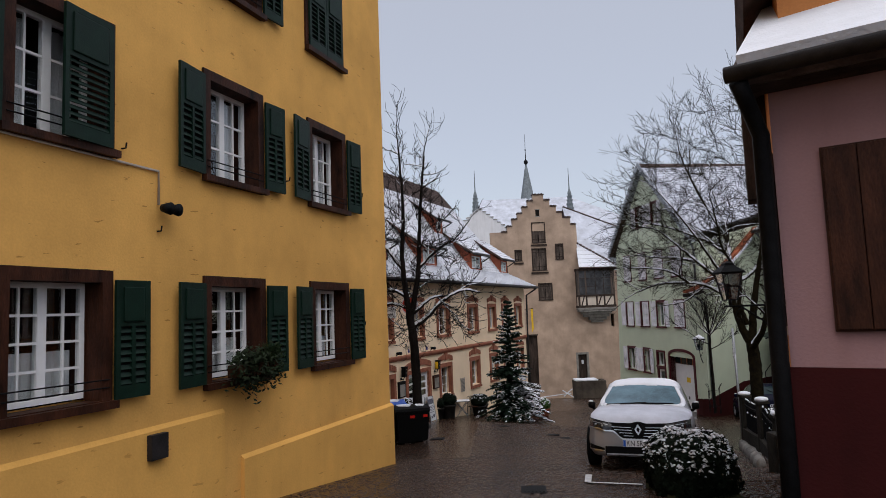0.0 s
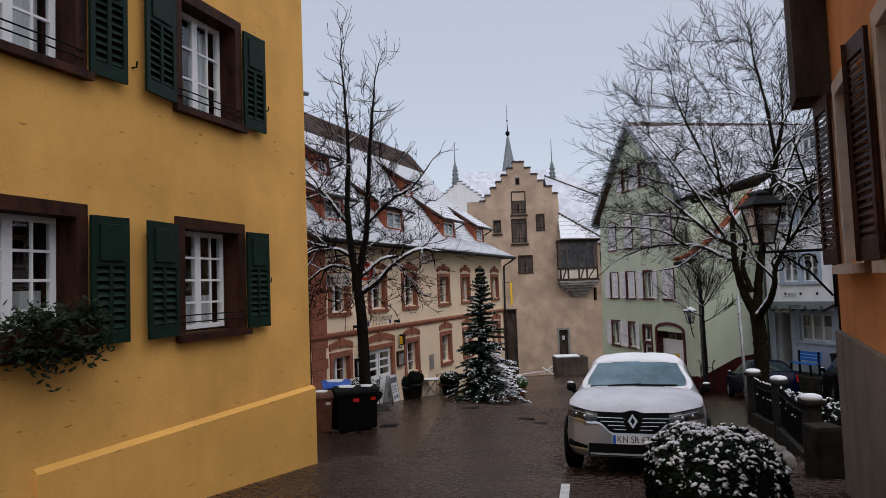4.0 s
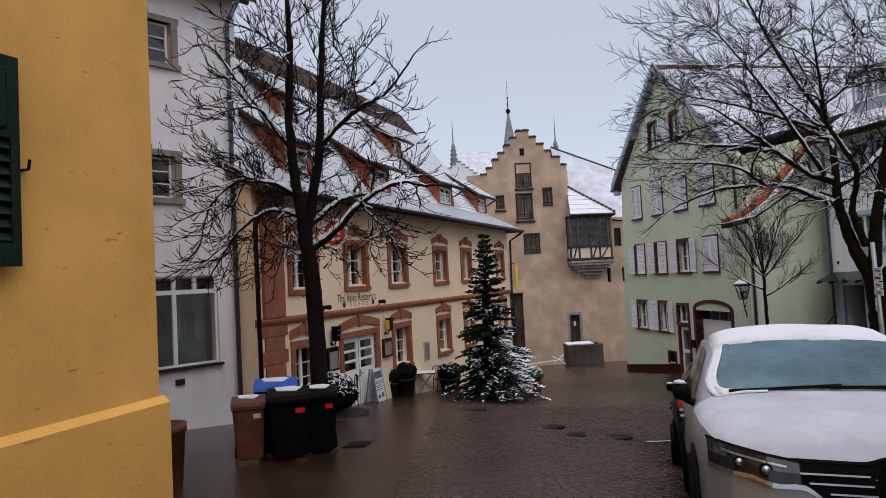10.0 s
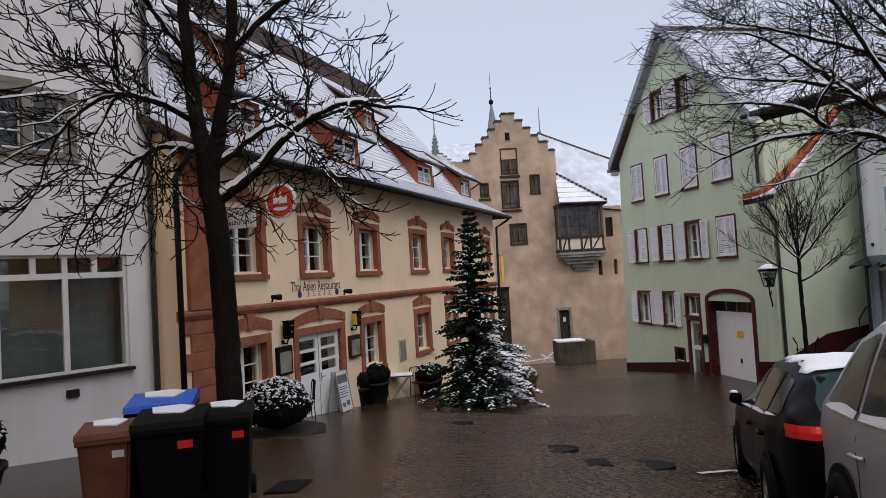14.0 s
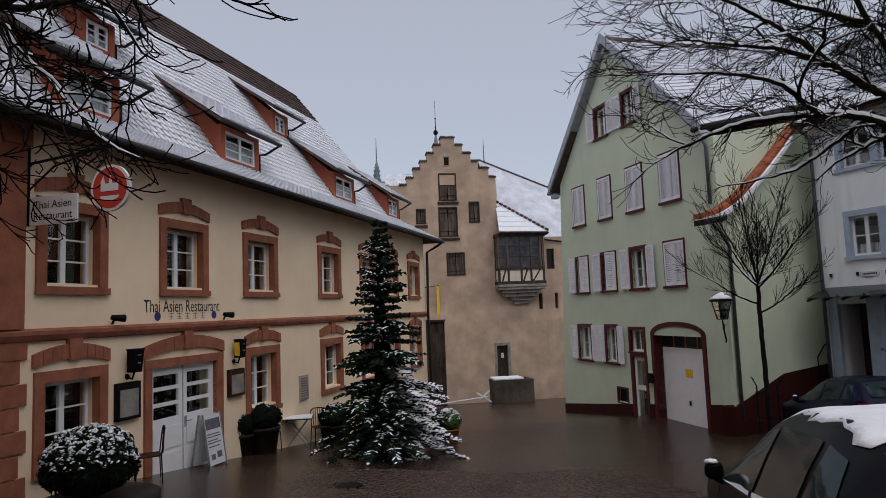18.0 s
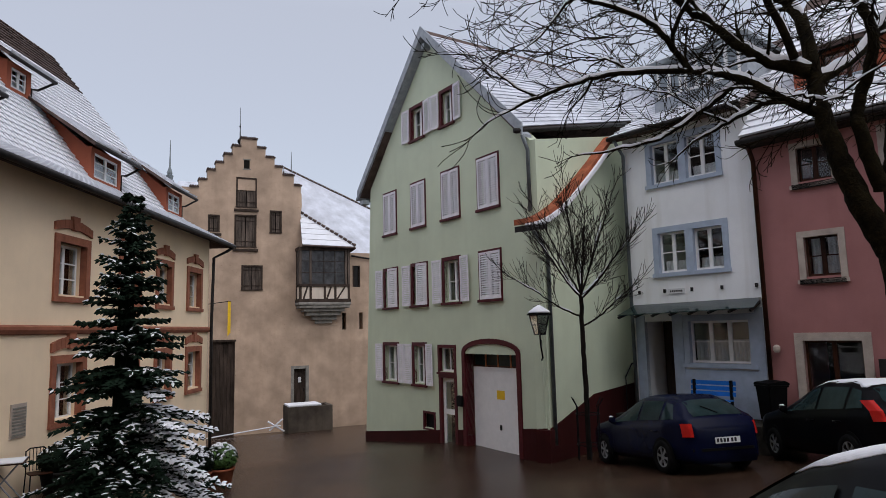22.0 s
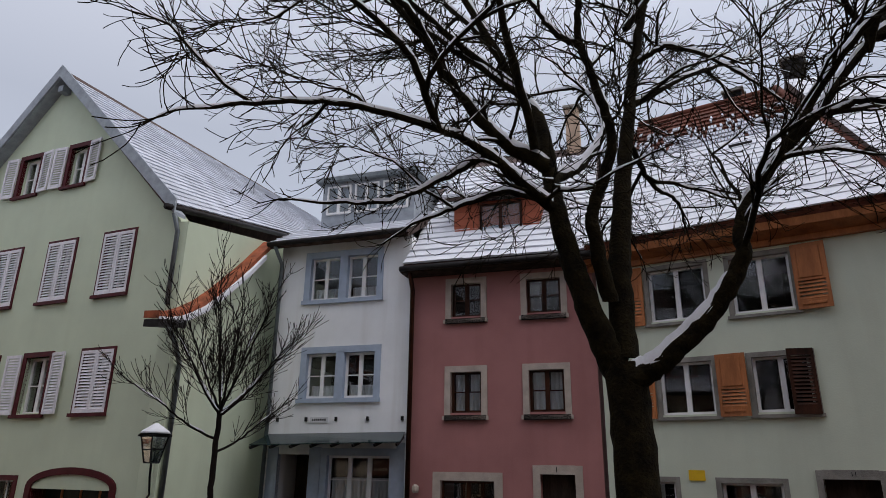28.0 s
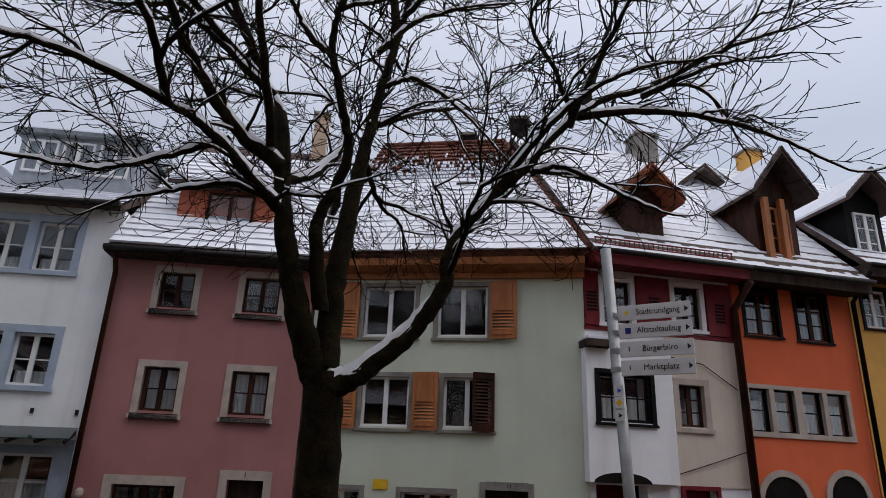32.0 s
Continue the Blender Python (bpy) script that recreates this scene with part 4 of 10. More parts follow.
for z in (2.6, 5.65):
    bm = B()
    for q in (-0.82, -0.20, 0.42, 1.10):
        box(bm, q, -0.04, z, q + 0.15, 0.1, z + 0.95)
    box(bm, -0.84, -0.045, z + 0.95, 1.28, 0.1, z + 1.08)
    box(bm, -0.20, -0.05, z + 1.08, 0.58, 0.1, z + 1.18)
    box(bm, -0.88, -0.08, z - 0.12, 1.30, 0.1, z)
    part("stone_mullions", bm, GREYSTONE, HW, "grey stone mullioned window frame")
    for q in (-0.67, -0.05, 0.57):
        window(HW, q, q + 0.50, z + 0.01, z + 0.94, 0.1, 1, 3, WHITEW, 1, None)
pitched(HW, "roof", [(-7.3, -0.5, 7.55), (2.9, -0.5, 7.55), (2.9, 4.0, 11.5), (-7.3, 4.0, 11.5)], 0.2, TILE)
pitched(HW, "roof_snow", [(-7.3, -0.45, 7.68), (2.85, -0.45, 7.68), (2.85, 4.0, 11.62), (-7.3, 4.0, 11.62)], 0.08, SNOW)
pitched(HW, "roof", [(-7.3, 8.5, 7.55), (2.9, 8.5, 7.55), (2.9, 4.0, 11.5), (-7.3, 4.0, 11.5)], 0.2, TILE)
bm = B()
extr(bm, [(2.40, 0.4, 7.4), (2.40, 7.9, 7.4), (2.40, 4.0, 11.3)], (0.3, 0, 0))
part("gable", bm, GREYWHITE, HW)
pipe(HW, [(-7.3, -0.56, 7.5), (2.95, -0.56, 7.5)], 0.07, ZINC, "gutter")
pipe(HW, [(2.55, -0.5, 7.4), (2.45, -0.12, 6.9), (2.45, -0.12, -2.4)], 0.055, ZINC)
bm = B()
box(bm, -0.62, -0.02, 0.64, -0.14, -0.001, 0.82)
sp = part("street_name_plate", bm, SIGNW, HW, "small white street name plate")
bm = B()
box(bm, -0.57, -0.023, 0.695, -0.19, -0.0205, 0.765)
part("plate_lettering", bm, INK, sp)
bm = B()
box(bm, 0.95, -0.04, -1.55, 1.15, -0.001, -1.42)
part("air_vent", bm, GUTTER, HW)

# ---------------------------------------------------------------- green gabled house
HG = thing("green_gabled_house", front((10.4, 40.5), (11.95, 31.0)), "pale green gabled house with white louvred shutters and wine-red trim", "house")
GL = 9.63
G3 = [(1.52, 2.48), (3.42, 4.36), (5.26, 6.27), (7.12, 8.16)]
G2 = [(1.48, 2.50), (3.36, 4.40), (5.22, 6.22), (7.09, 8.13)]
G1 = [(1.38, 2.46), (3.35, 4.22)]
G4 = [(3.46, 4.38), (5.28, 6.09)]
inset = 0.115
g_holes = [(a + inset, b - inset, 2.71 + inset, 4.32 - inset) for a, b in G3] + [(a + inset, b - inset, 0.17 + inset, 1.63 - inset) for a, b in G2]
g_holes += [(a + inset, b - inset, -2.33 + inset, -0.93 - inset) for a, b in G1] + [(a + inset, b - inset, 5.66 + inset, 6.90 - inset) for a, b in G4]
g_holes += [(4.95, 5.75, -1.80, -1.06), (5.0, 5.75, -4.8, -1.92), (6.30, 8.60, -4.6, -1.25), (4.0, 4.6, -3.55, -3.1)]
APEX, EAVEZ = (4.74, 8.98), 4.45
wm = wall_mesh(0.0, GL, -5.2, 9.6, g_holes, 0.35)
cut(wm, (APEX[0], 0, APEX[1]), (-(APEX[1] - EAVEZ), 0, APEX[0] - 0.35))
cut(wm, (APEX[0], 0, APEX[1]), (APEX[1] - EAVEZ, 0, 9.25 - APEX[0]))
cut(wm, (0.0, 0, -4.0), (-1, 0, 0.062))
cut(wm, (9.62, 0, -3.0), (1, 0, 0.030))
part("wall", wm, GREENP, HG)
DEPTH = 11.0
bm = B()
box(bm, 0.5, 0.351, -5.2, 0.8, DEPTH, EAVEZ)
box(bm, 0.81, DEPTH - 0.3, -5.2, GL - 0.31, DEPTH, EAVEZ)
part("rear_wall", bm, GREENP, HG)
rooms(HG, 0.0, GL - 1.1, (-4.2, -0.4, 2.2, 5.0))


def gable_roof(house, apex_s, apex_z, s_l, z_l, s_r, z_r, y0, y1, thick, material, snow=True):
    for s, z in ((s_l, z_l), (s_r, z_r)):
        pitched(house, "roof", [(s, y0, z), (s, y1, z), (apex_s, y1, apex_z), (apex_s, y0, apex_z)], thick, material)
        if snow:
            k = 0.14
            e = 0.12 if s < apex_s else -0.12
            pitched(house, "roof_snow", [(s + e, y0 + 0.1, z + k), (s + e, y1, z + k), (apex_s + e, y1, apex_z + k - 0.02), (apex_s + e, y0 + 0.1, apex_z + k - 0.02)], 0.09, SNOW)


SKEW = 0.262
RISE = (APEX[1] + 0.15 - 4.50) / (9.48 - APEX[0])


def eave_r(y, up=0.0):
    """The court-side eave, which slants in and climbs as the house narrows."""
    k = SKEW * (y + 0.55)
    return (9.48 - k, y, 4.50 + k * RISE + up)


RT = APEX[1] + 0.15
pitched(HG, "roof", [(0.10, -0.28, 4.5), (0.10, DEPTH + 0.3, 4.5), (APEX[0], DEPTH + 0.3, RT), (APEX[0], -0.28, RT)], 0.16, TILE)
pitched(HG, "roof", [eave_r(-0.28), eave_r(DEPTH + 0.3), (APEX[0], DEPTH + 0.3, RT), (APEX[0], -0.28, RT)], 0.16, TILE)
for lo, hi in (((0.10, -0.24, 4.52), (0.10, DEPTH + 0.3, 4.52)), (eave_r(-0.24, 0.02), eave_r(DEPTH + 0.3, 0.02))):
    u0, u1 = (APEX[0], -0.24, RT + 0.02), (APEX[0], DEPTH + 0.3, RT + 0.02)
    up = lambda a, b: tuple(p * 0.07 + q * 0.93 for p, q in zip(a, b))
    roof_field(HG, lo, hi, up(hi, u1), up(lo, u0), THINSNOW, 26, 60, 0.032, "roof_snow", "thin snow lying over the tile courses", seed=9, gap=0.0)
for s, z in ((0.08, 4.55), (9.52, 4.55)):
    bm = B()
    extr(bm, [(s, -0.33, z - 0.22), (s, -0.33, z + 0.12), (APEX[0], -0.33, APEX[1] + 0.25), (APEX[0], -0.33, APEX[1] - 0.10)], (0, 0.045, 0))
    part("verge_board", bm, VERGE, HG, "grey painted verge board")
    bm = B()
    extr(bm, [(s, -0.284, z - 0.17), (APEX[0], -0.284, APEX[1] - 0.04), (APEX[0], -0.284, APEX[1] - 0.13), (s, -0.284, z - 0.25)], (0, 0.28, 0))
    part("soffit", bm, VERGE, HG)
for q in ((4.65, -0.24, APEX[1] - 0.50, 4.83, 0.0, APEX[1] - 0.33), (0.18, -0.26, 4.12, 0.44, 0.0, 4.28)):
    bm = B()
    box(bm, *q)
    part("purlin_end", bm, VERGE, HG)


def red_window(a, b, c, d, state, lw=0.5):
    surround(HG, a, b, c, d, inset, REDFRAME, 0.03, 0.08, 0.05, label="wine-red window surround")
    window(HG, a + inset, b - inset, c + inset * 0.8, d - inset, 0.14, 2 if b - a > 0.8 else 1, 2, WHITEW, 1, (0, 0, 0))
    mid = (a + b) / 2
    if state == "closed":
        shutter(HG, a + 0.05, mid - 0.004, c + 0.08, d - 0.06, SHUTW, -0.045)
        shutter(HG, mid + 0.004, b - 0.05, c + 0.08, d - 0.06, SHUTW, -0.045, hinge="r")
    elif state == "open":
        shutter(HG, a - lw, a - 0.01, c + 0.07, d - 0.05, SHUTW, -0.07, turn=5, hinge="r")
        shutter(HG, b + 0.01, b + lw, c + 0.07, d - 0.05, SHUTW, -0.07, turn=6, hinge="l")
    elif state == "half":
        shutter(HG, a - lw, a - 0.01, c + 0.07, d - 0.05, SHUTW, -0.07, turn=5, hinge="r")
        shutter(HG, mid + 0.02, b - 0.04, c + 0.07, d - 0.05, SHUTW, -0.06, turn=14, hinge="r")


for a, b in G3:
    red_window(a, b, 2.73, 4.31, "closed")
for (a, b), st in zip(G2, ("half", "half", "open", "closed")):
    red_window(a, b, 0.18, 1.63, st, 0.46)
for a, b in G1:
    red_window(a, b, -2.33, -0.93, "open", 0.43)
for a, b in G4:
    red_window(a, b, 5.66, 6.90, "open", 0.42)
surround(HG, 4.87, 5.83, -1.88, -1.0, 0.1, REDFRAME, 0.03, 0.08, 0.03)
window(HG, 4.97, 5.73, -1.80, -1.08, 0.12, 1, 1, WHITEW, 2)
bm = B()
box(bm, 4.9, -0.03, -4.6, 5.02, 0.1, -1.9)
box(bm, 5.73, -0.03, -4.6, 5.85, 0.1, -1.9)
box(bm, 4.9, -0.034, -1.98, 5.85, 0.1, -1.882)
part("door_frame", bm, REDFRAME, HG)
bm = B()
for q in ((5.02, 5.14), (5.61, 5.73)):
    box(bm, q[0], 0.06, -4.3, q[1], 0.11, -2.0)
for q in ((-4.3, -3.95), (-3.05, -2.9), (-2.1, -2.0)):
    box(bm, 5.14, 0.062, q[0], 5.61, 0.108, q[1])
hd = part("house_door", bm, WHITEW, HG, "narrow white glazed house door")
bm = B()
box(bm, 5.14, 0.08, -3.95, 5.61, 0.086, -2.1)
part("pane", bm, GLASS, hd).visible_shadow = False
bm = B()
box(bm, 5.95, -0.12, -2.75, 6.2, -0.001, -2.45, 0.01)
part("letter_box", bm, IRON, HG)
# arched garage door
bm = B()
n = 14
arc = [(7.45 + 1.15 * math.cos(math.pi * (1 - i / n)), -1.22 + 0.26 * math.sin(math.pi * i / n)) for i in range(n + 1)]
big = [(7.45 + 1.30 * math.cos(math.pi * (1 - i / n)), -1.20 + 0.38 * math.sin(math.pi * i / n)) for i in range(n + 1)]
for i in range(n):
    extr(bm, [(arc[i][0], -0.04, arc[i][1]), (arc[i + 1][0], -0.04, arc[i + 1][1]), (big[i + 1][0], -0.04, big[i + 1][1]), (big[i][0], -0.04, big[i][1])], (0, 0.34, 0))
box(bm, 6.15, -0.04, -4.4, 6.30, 0.30, -1.20)
box(bm, 8.60, -0.04, -4.4, 8.75, 0.30, -1.20)
part("garage_surround", bm, REDFRAME, HG, "wine-red arched garage surround")
bm = B()
box(bm, 6.30, 0.28, -4.4, 8.60, 0.33, -1.62)
gd = part("garage_door", bm, WHITEW, HG, "plain white up-and-over garage door")
bm = B()
box(bm, 6.30, 0.30, -1.62, 8.60, 0.34, -0.95)
fan = part("garage_fanlight", bm, BROWNWOOD, HG, "dark brown arched fanlight over the garage")
for s in (6.38, 6.92, 7.47, 8.02):
    bm = B()
    box(bm, s, 0.292, -1.57, s + 0.47, 0.298, -1.08)
    part("pane", bm, CARGLASS, fan)
for s in (6.86, 7.42, 7.97):
    bm = B()
    box(bm, s, 0.275, -1.61, s + 0.05, 0.30, -0.98)
    part("fanlight_bar", bm, SHUTO, fan)
bm = B()
box(bm, 7.36, 0.273, -2.48, 7.70, 0.279, -2.24)
part("notice_plate", bm, YELLOWPL, gd, "small yellow no-parking plate")
bm = B()
box(bm, 7.48, 0.25, -3.30, 7.54, 0.279, -3.16)
part("garage_handle", bm, IRON, gd)
surround(HG, 3.95, 4.65, -3.62, -3.05, 0.07, REDFRAME, 0.03, 0.06, 0.0)
bm = B()
box(bm, 4.0, 0.08, -3.58, 4.62, 0.12, -3.1)
part("cellar_grille", bm, IRON, HG)
for a, b in ((0.0, 4.88), (5.87, 6.14), (8.76, GL + 0.03)):
    za, zb = -4.17 + a * 0.117, -4.17 + b * 0.117
    bm = B()
    extr(bm, [(a, -0.04, -5.2), (b, -0.04, -5.2), (b, -0.04, zb + 0.05), (a, -0.04, za + 0.05)], (0, 0.039, 0))
    part("plinth", bm, PLINTH_R, HG)
pipe(HG, [(-0.02, -0.3, 4.38), (-0.02, DEPTH, 4.33)], 0.07, ZINC, "gutter")
pipe(HG, [eave_r(-0.5, -0.08), eave_r(5.6, -0.08)], 0.07, GUTTER, "gutter")
pipe(HG, [(9.50, -0.3, 4.35), (9.46, -0.10, 4.0), (9.46, -0.10, 2.4)], 0.05, ZINC)

# side wing with a curved tiled verge, towards the court
HS = thing("green_side_wing", front((11.95, 31.0), (16.9, 33.2)), "pale green side wing with an orange tiled verge", "house")
WL = 5.4
bm = B()
extr(bm, [(0.02, 0.0, -4.8), (WL, 0.0, -4.8), (WL, 0.0, 5.45), (0.02, 0.0, 4.25)], (0, 0.3, 0))
part("main_wall", bm, GREENP, HS)
prof = [(0.03, -4.6), (WL, -4.6), (WL, 5.2), (3.75, 4.90), (3.2, 4.46), (2.6, 3.96), (1.9, 3.42), (1.2, 2.90), (0.55, 2.46), (0.03, 2.20), (-0.30, 2.06), (-0.75, 1.93), (-1.05, 1.88)]
bm = B()
extr(bm, [(s, -0.08, z) for s, z in prof[:-3]], (0, 0.075, 0))
part("wall", bm, GREENP, HS)
verge = B()
for a, b in zip(prof[3:], prof[4:]):
    extr(verge, [(a[0], -0.32, a[1] + 0.01), (b[0], -0.32, b[1] + 0.01), (b[0], -0.32, b[1] + 0.15), (a[0], -0.32, a[1] + 0.15)], (0, 0.315, 0))
part("tile_verge", verge, TILEO, HS, "row of orange verge tiles")
for a, b in zip(prof[4:], prof[5:]):
    bm = B()
    extr(bm, [(a[0], -0.40, a[1] - 0.10), (b[0], -0.40, b[1] - 0.10), (b[0], -0.40, b[1] + 0.03), (a[0], -0.40, a[1] + 0.03)], (0, 0.078, 0))
    part("verge_snow", bm, SNOW, HS)
bm = B()
extr(bm, [(-1.15, -0.40, 1.70), (-0.2, -0.40, 1.86), (-0.2, -0.40, 2.02), (-1.15, -0.40, 1.84)], (0, 0.31, 0))
part("eave_end", bm, GUTTER, HS)
pipe(HS, [(-0.8, -0.4, 1.72), (-0.35, -0.3, 1.55), (0.16, -0.15, 1.2), (0.16, -0.15, -3.4)], 0.05, ZINC)
bm = B()
extr(bm, [(0.03, -0.12, -4.6), (WL, -0.12, -4.6), (WL, -0.12, -2.2), (2.24, -0.12, -2.36), (0.5, -0.12, -2.88), (0.03, -0.12, -3.0)], (0, 0.038, 0))
part("plinth", bm, PLINTH_R, HS)
bm = B()
tube(bm, [(3.1, -0.6, -1.95), (3.5, -0.6, -1.62), (4.6, -0.6, -1.5)], 0.02, 8)
for s, z in ((3.1, -1.95), (4.6, -1.5)):
    tube(bm, [(s, -0.6, z), (s, -0.6, z - 0.9)], 0.016, 8)
part("stair_rail", bm, IRON, HS)
bm = B()
box(bm, -0.10, -0.16, -4.8, 0.14, 0.25, -3.03)
part("corner_plinth", bm, PLINTH_R, HS)

# ---------------------------------------------------------------- row of houses across the court
# the row bends twice: white and pink house, grey-green house, then the three that fall back behind the sign
ROW_W = front((15.564, 31.804), (17.27, 25.59))
ROW_L = Matrix.Translation((3.8, 19.05, -0.75)) @ Matrix.Scale(1.0588, 4) @ Matrix.Translation((-3.8, -19.05, 0.75)) @ front((16.9, 33.0), (16.9, 20.0))
ROW_Q = front((12.126, 31.872), (12.5006, 30.9448))
RB = -3.6


def town_house(name, row, s0, s1, top, material, holes, label, depth=9.0):
    h = thing(name, row, label, "house")
    part("wall", wall_mesh(s0, s1, RB, top, holes, 0.35), material, h)
    shell(h, s0, s1, depth, RB, top, material)
    rooms(h, s0, s1, (RB + 0.5, -0.35, 1.9, top - 0.1), 2.6)
    return h


# white house with blue trim
W_UP, W_MID = (0.74, 2.74, 3.29, 4.47), (0.81, 2.77, 0.82, 1.97)
W_H = [W_UP, W_MID, (1.55, 3.26, -1.58, -0.45), (0.30, 1.14, -3.6, -0.47)]
HB = town_house("white_blue_house", ROW_W, -0.10, 3.58, 4.85, WHITEP, W_H, "white plastered house with steel-blue window trim")
for k, (a, b, c, d) in enumerate(W_H[:3]):
    surround(HB, a - 0.1, b + 0.1, c - 0.1, d + 0.12, 0.16, BLUETRIM, 0.03, 0.1, 0.05, label="steel-blue painted window surround")
    if k < 2:
        mid = (a + b) / 2
        bm = B()
        box(bm, mid - 0.11, -0.03, c, mid + 0.11, 0.1, d)
        part("window_post", bm, BLUETRIM, HB)
        window(HB, a + 0.06, mid - 0.11, c + 0.02, d - 0.04, 0.1, 2, 2, WHITEW, 1, (0.0, 0.0, 0.25))
        window(HB, mid + 0.11, b - 0.06, c + 0.02, d - 0.04, 0.1, 2, 2, WHITEW, 1, (0.0, 0.0, 0.25))
    else:
        window(HB, a + 0.06, b - 0.06, c + 0.02, d - 0.04, 0.1, 3, 2, WHITEW, 1, (0, 0, 0.5))
bm = B()
box(bm, 0.02, -0.03, -3.6, 0.30, 0.1, -0.3)
box(bm, 1.14, -0.03, -3.6, 1.44, 0.1, -0.3)
box(bm, 3.36, -0.03, -3.6, 3.56, 0.1, -0.2)
box(bm, 1.44, -0.02, -3.6, 3.36, -0.001, -1.72)
part("blue_base", bm, BLUETRIM, HB)
bm = B()
box(bm, 0.30, 0.9, -3.2, 1.14, 0.96, -0.47)
part("entrance_door", bm, DARKWOOD, HB, "dark recessed entrance door")
bm = B()
extr(bm, [(0.08, -0.95, -0.30), (3.80, -0.95, -0.23), (3.56, -0.02, 0.02), (0.0, -0.02, -0.02)], (0, 0, 0.02))
aw = part("glass_canopy", bm, CARGLASS, HB, "shallow glass canopy on steel brackets")
for i in range(8):
    s = 0.10 + i * 0.515
    k = 0.01 * i
    e = min(s, 3.50)
    bm = B()
    extr(bm, [(s, -1.0, -0.33 + k), (e, -0.02, -0.04 + k * 0.5), (e, -0.02, -0.14 + k * 0.5), (s, -0.95, -0.38 + k)], (0.04, 0, 0))
    part("canopy_rib", bm, GUTTER, aw)
bm = B()
box(bm, 1.10, -0.03, 0.26, 1.57, -0.001, 0.39)
hs_ = part("house_sign", bm, SIGNW, HB)
bm = B()
for q in range(7):
    box(bm, 1.15 + q * 0.055, -0.032, 0.30, 1.185 + q * 0.055, -0.0305, 0.35)
part("sign_lettering", bm, INK, hs_)
for s in (0.17, 0.96, 1.76, 2.58, 3.45):
    bm = B()
    box(bm, s, -0.06, 0.29, s + 0.05, -0.001, 0.39)
    part("wall_hook", bm, GUTTER, HB)
pitched(HB, "roof", [(-0.25, -0.45, 4.80), (3.62, -0.45, 4.80), (3.62, 2.2, 6.30), (-0.25, 2.2, 6.30)], 0.15, TILE)
roof_field(HB, (-0.25, -0.42, 4.84), (3.60, -0.42, 4.84), (3.60, 2.2, 6.34), (-0.25, 2.2, 6.34), SNOW, 9, 14, 0.05, "roof_snow", "snow lying along the tile courses", seed=31, gap=0.0)
pitched(HB, "roof", [(-0.25, 2.2, 6.30), (3.62, 2.2, 6.30), (3.62, 5, 8.3), (-0.25, 5, 8.3)], 0.15, TILE)
pitched(HB, "roof", [(-0.25, 9.3, 4.8), (3.62, 9.3, 4.8), (3.62, 5, 8.3), (-0.25, 5, 8.3)], 0.15, TILE)
bm = B()
box(bm, 0.45, 0.95, 5.6, 3.25, 4.5, 7.0)
dm = part("dormer_box", bm, VERGE, HB, "grey flat-roofed dormer")
bm = B()
box(bm, 0.30, 0.75, 7.0, 3.40, 4.6, 7.12)
part("dormer_lid", bm, SLATE, dm)
bm = B()
box(bm, 0.35, 0.8, 7.121, 3.35, 4.5, 7.17)
part("dormer_snow", bm, SNOW, dm)
for s in (0.62, 1.48, 2.34):
    window(HB, s, s + 0.74, 6.02, 6.88, 0.88, 2, 1, WHITEW, 1)
pipe(HB, [(-0.25, -0.52, 4.76), (3.62, -0.52, 4.80)], 0.065, GUTTER, "gutter")
pipe(HB, [(-0.05, -0.48, 4.70), (-0.02, -0.12, 4.3), (-0.02, -0.12, -2.8)], 0.05, ZINC)

# pink house
P_C = ((4.49, 5.50), (6.31, 7.37))
P_H = [(a + 0.14, b - 0.14, c, d) for a, b in P_C for c, d in ((2.66, 3.48), (0.45, 1.38))] + [(4.42, 5.64, -2.6, -1.0), (6.64, 7.37, -3.6, -0.84)]
HP = town_house("pink_house", ROW_W, 3.60, 7.96, 3.84, PINKP, P_H, "dusky pink plastered house with pale window surrounds")
for i, (a, b, c, d) in enumerate(P_H[:4]):
    surround(HP, a - 0.14, b + 0.14, c - 0.16, d + 0.12, 0.14, PALESTONE, 0.03, 0.1, 0.06)
    bm = B()
    box(bm, a - 0.12, -0.09, c - 0.17, b + 0.12, -0.031, c - 0.06)
    part("window_sill", bm, IRON, HP)
    window(HP, a, b, c, d, 0.1, 2, 2, BROWNWOOD, 1, (0.0, 0.0, 0.0) if i % 2 == 0 else (0, 0.42, 0.45))
surround(HP, 4.24, 5.82, -2.75, -0.82, 0.18, PALESTONE, 0.03, 0.1, 0.04)
window(HP, 4.42, 5.64, -2.62, -1.0, 0.12, 2, 1, BROWNWOOD, 1)
bm = B()
box(bm, 6.48, -0.03, -3.6, 6.64, 0.1, -0.66)
box(bm, 7.37, -0.03, -3.6, 7.53, 0.1, -0.66)
box(bm, 6.64, -0.034, -0.84, 7.37, 0.1, -0.655)
part("door_surround", bm, PALESTONE, HP)
words("house_number", "1", 0.16, INK, HP, pose(6.99, -0.037, -0.75, 90, 0, 0))
bm = B()
box(bm, 6.64, 0.25, -3.3, 7.37, 0.3, -0.84)
part("house_door", bm, DARKWOOD, HP, "dark wooden house door")
bm = B()
box(bm, 5.95, -0.16, -1.75, 6.35, -0.001, -1.38, 0.01)
part("letter_box", bm, GUTTER, HP)
bm = B()
tube(bm, [(3.88, -0.02, -1.22), (3.88, -0.12, -1.17)], 0.03, 8)
lathe(bm, [(0.05, 0), (0.08, 0.05), (0.08, 0.14), (0.03, 0.18)], 10, (3.88, -0.14, -1.27))
part("wall_light", bm, PALESTONE, HP)
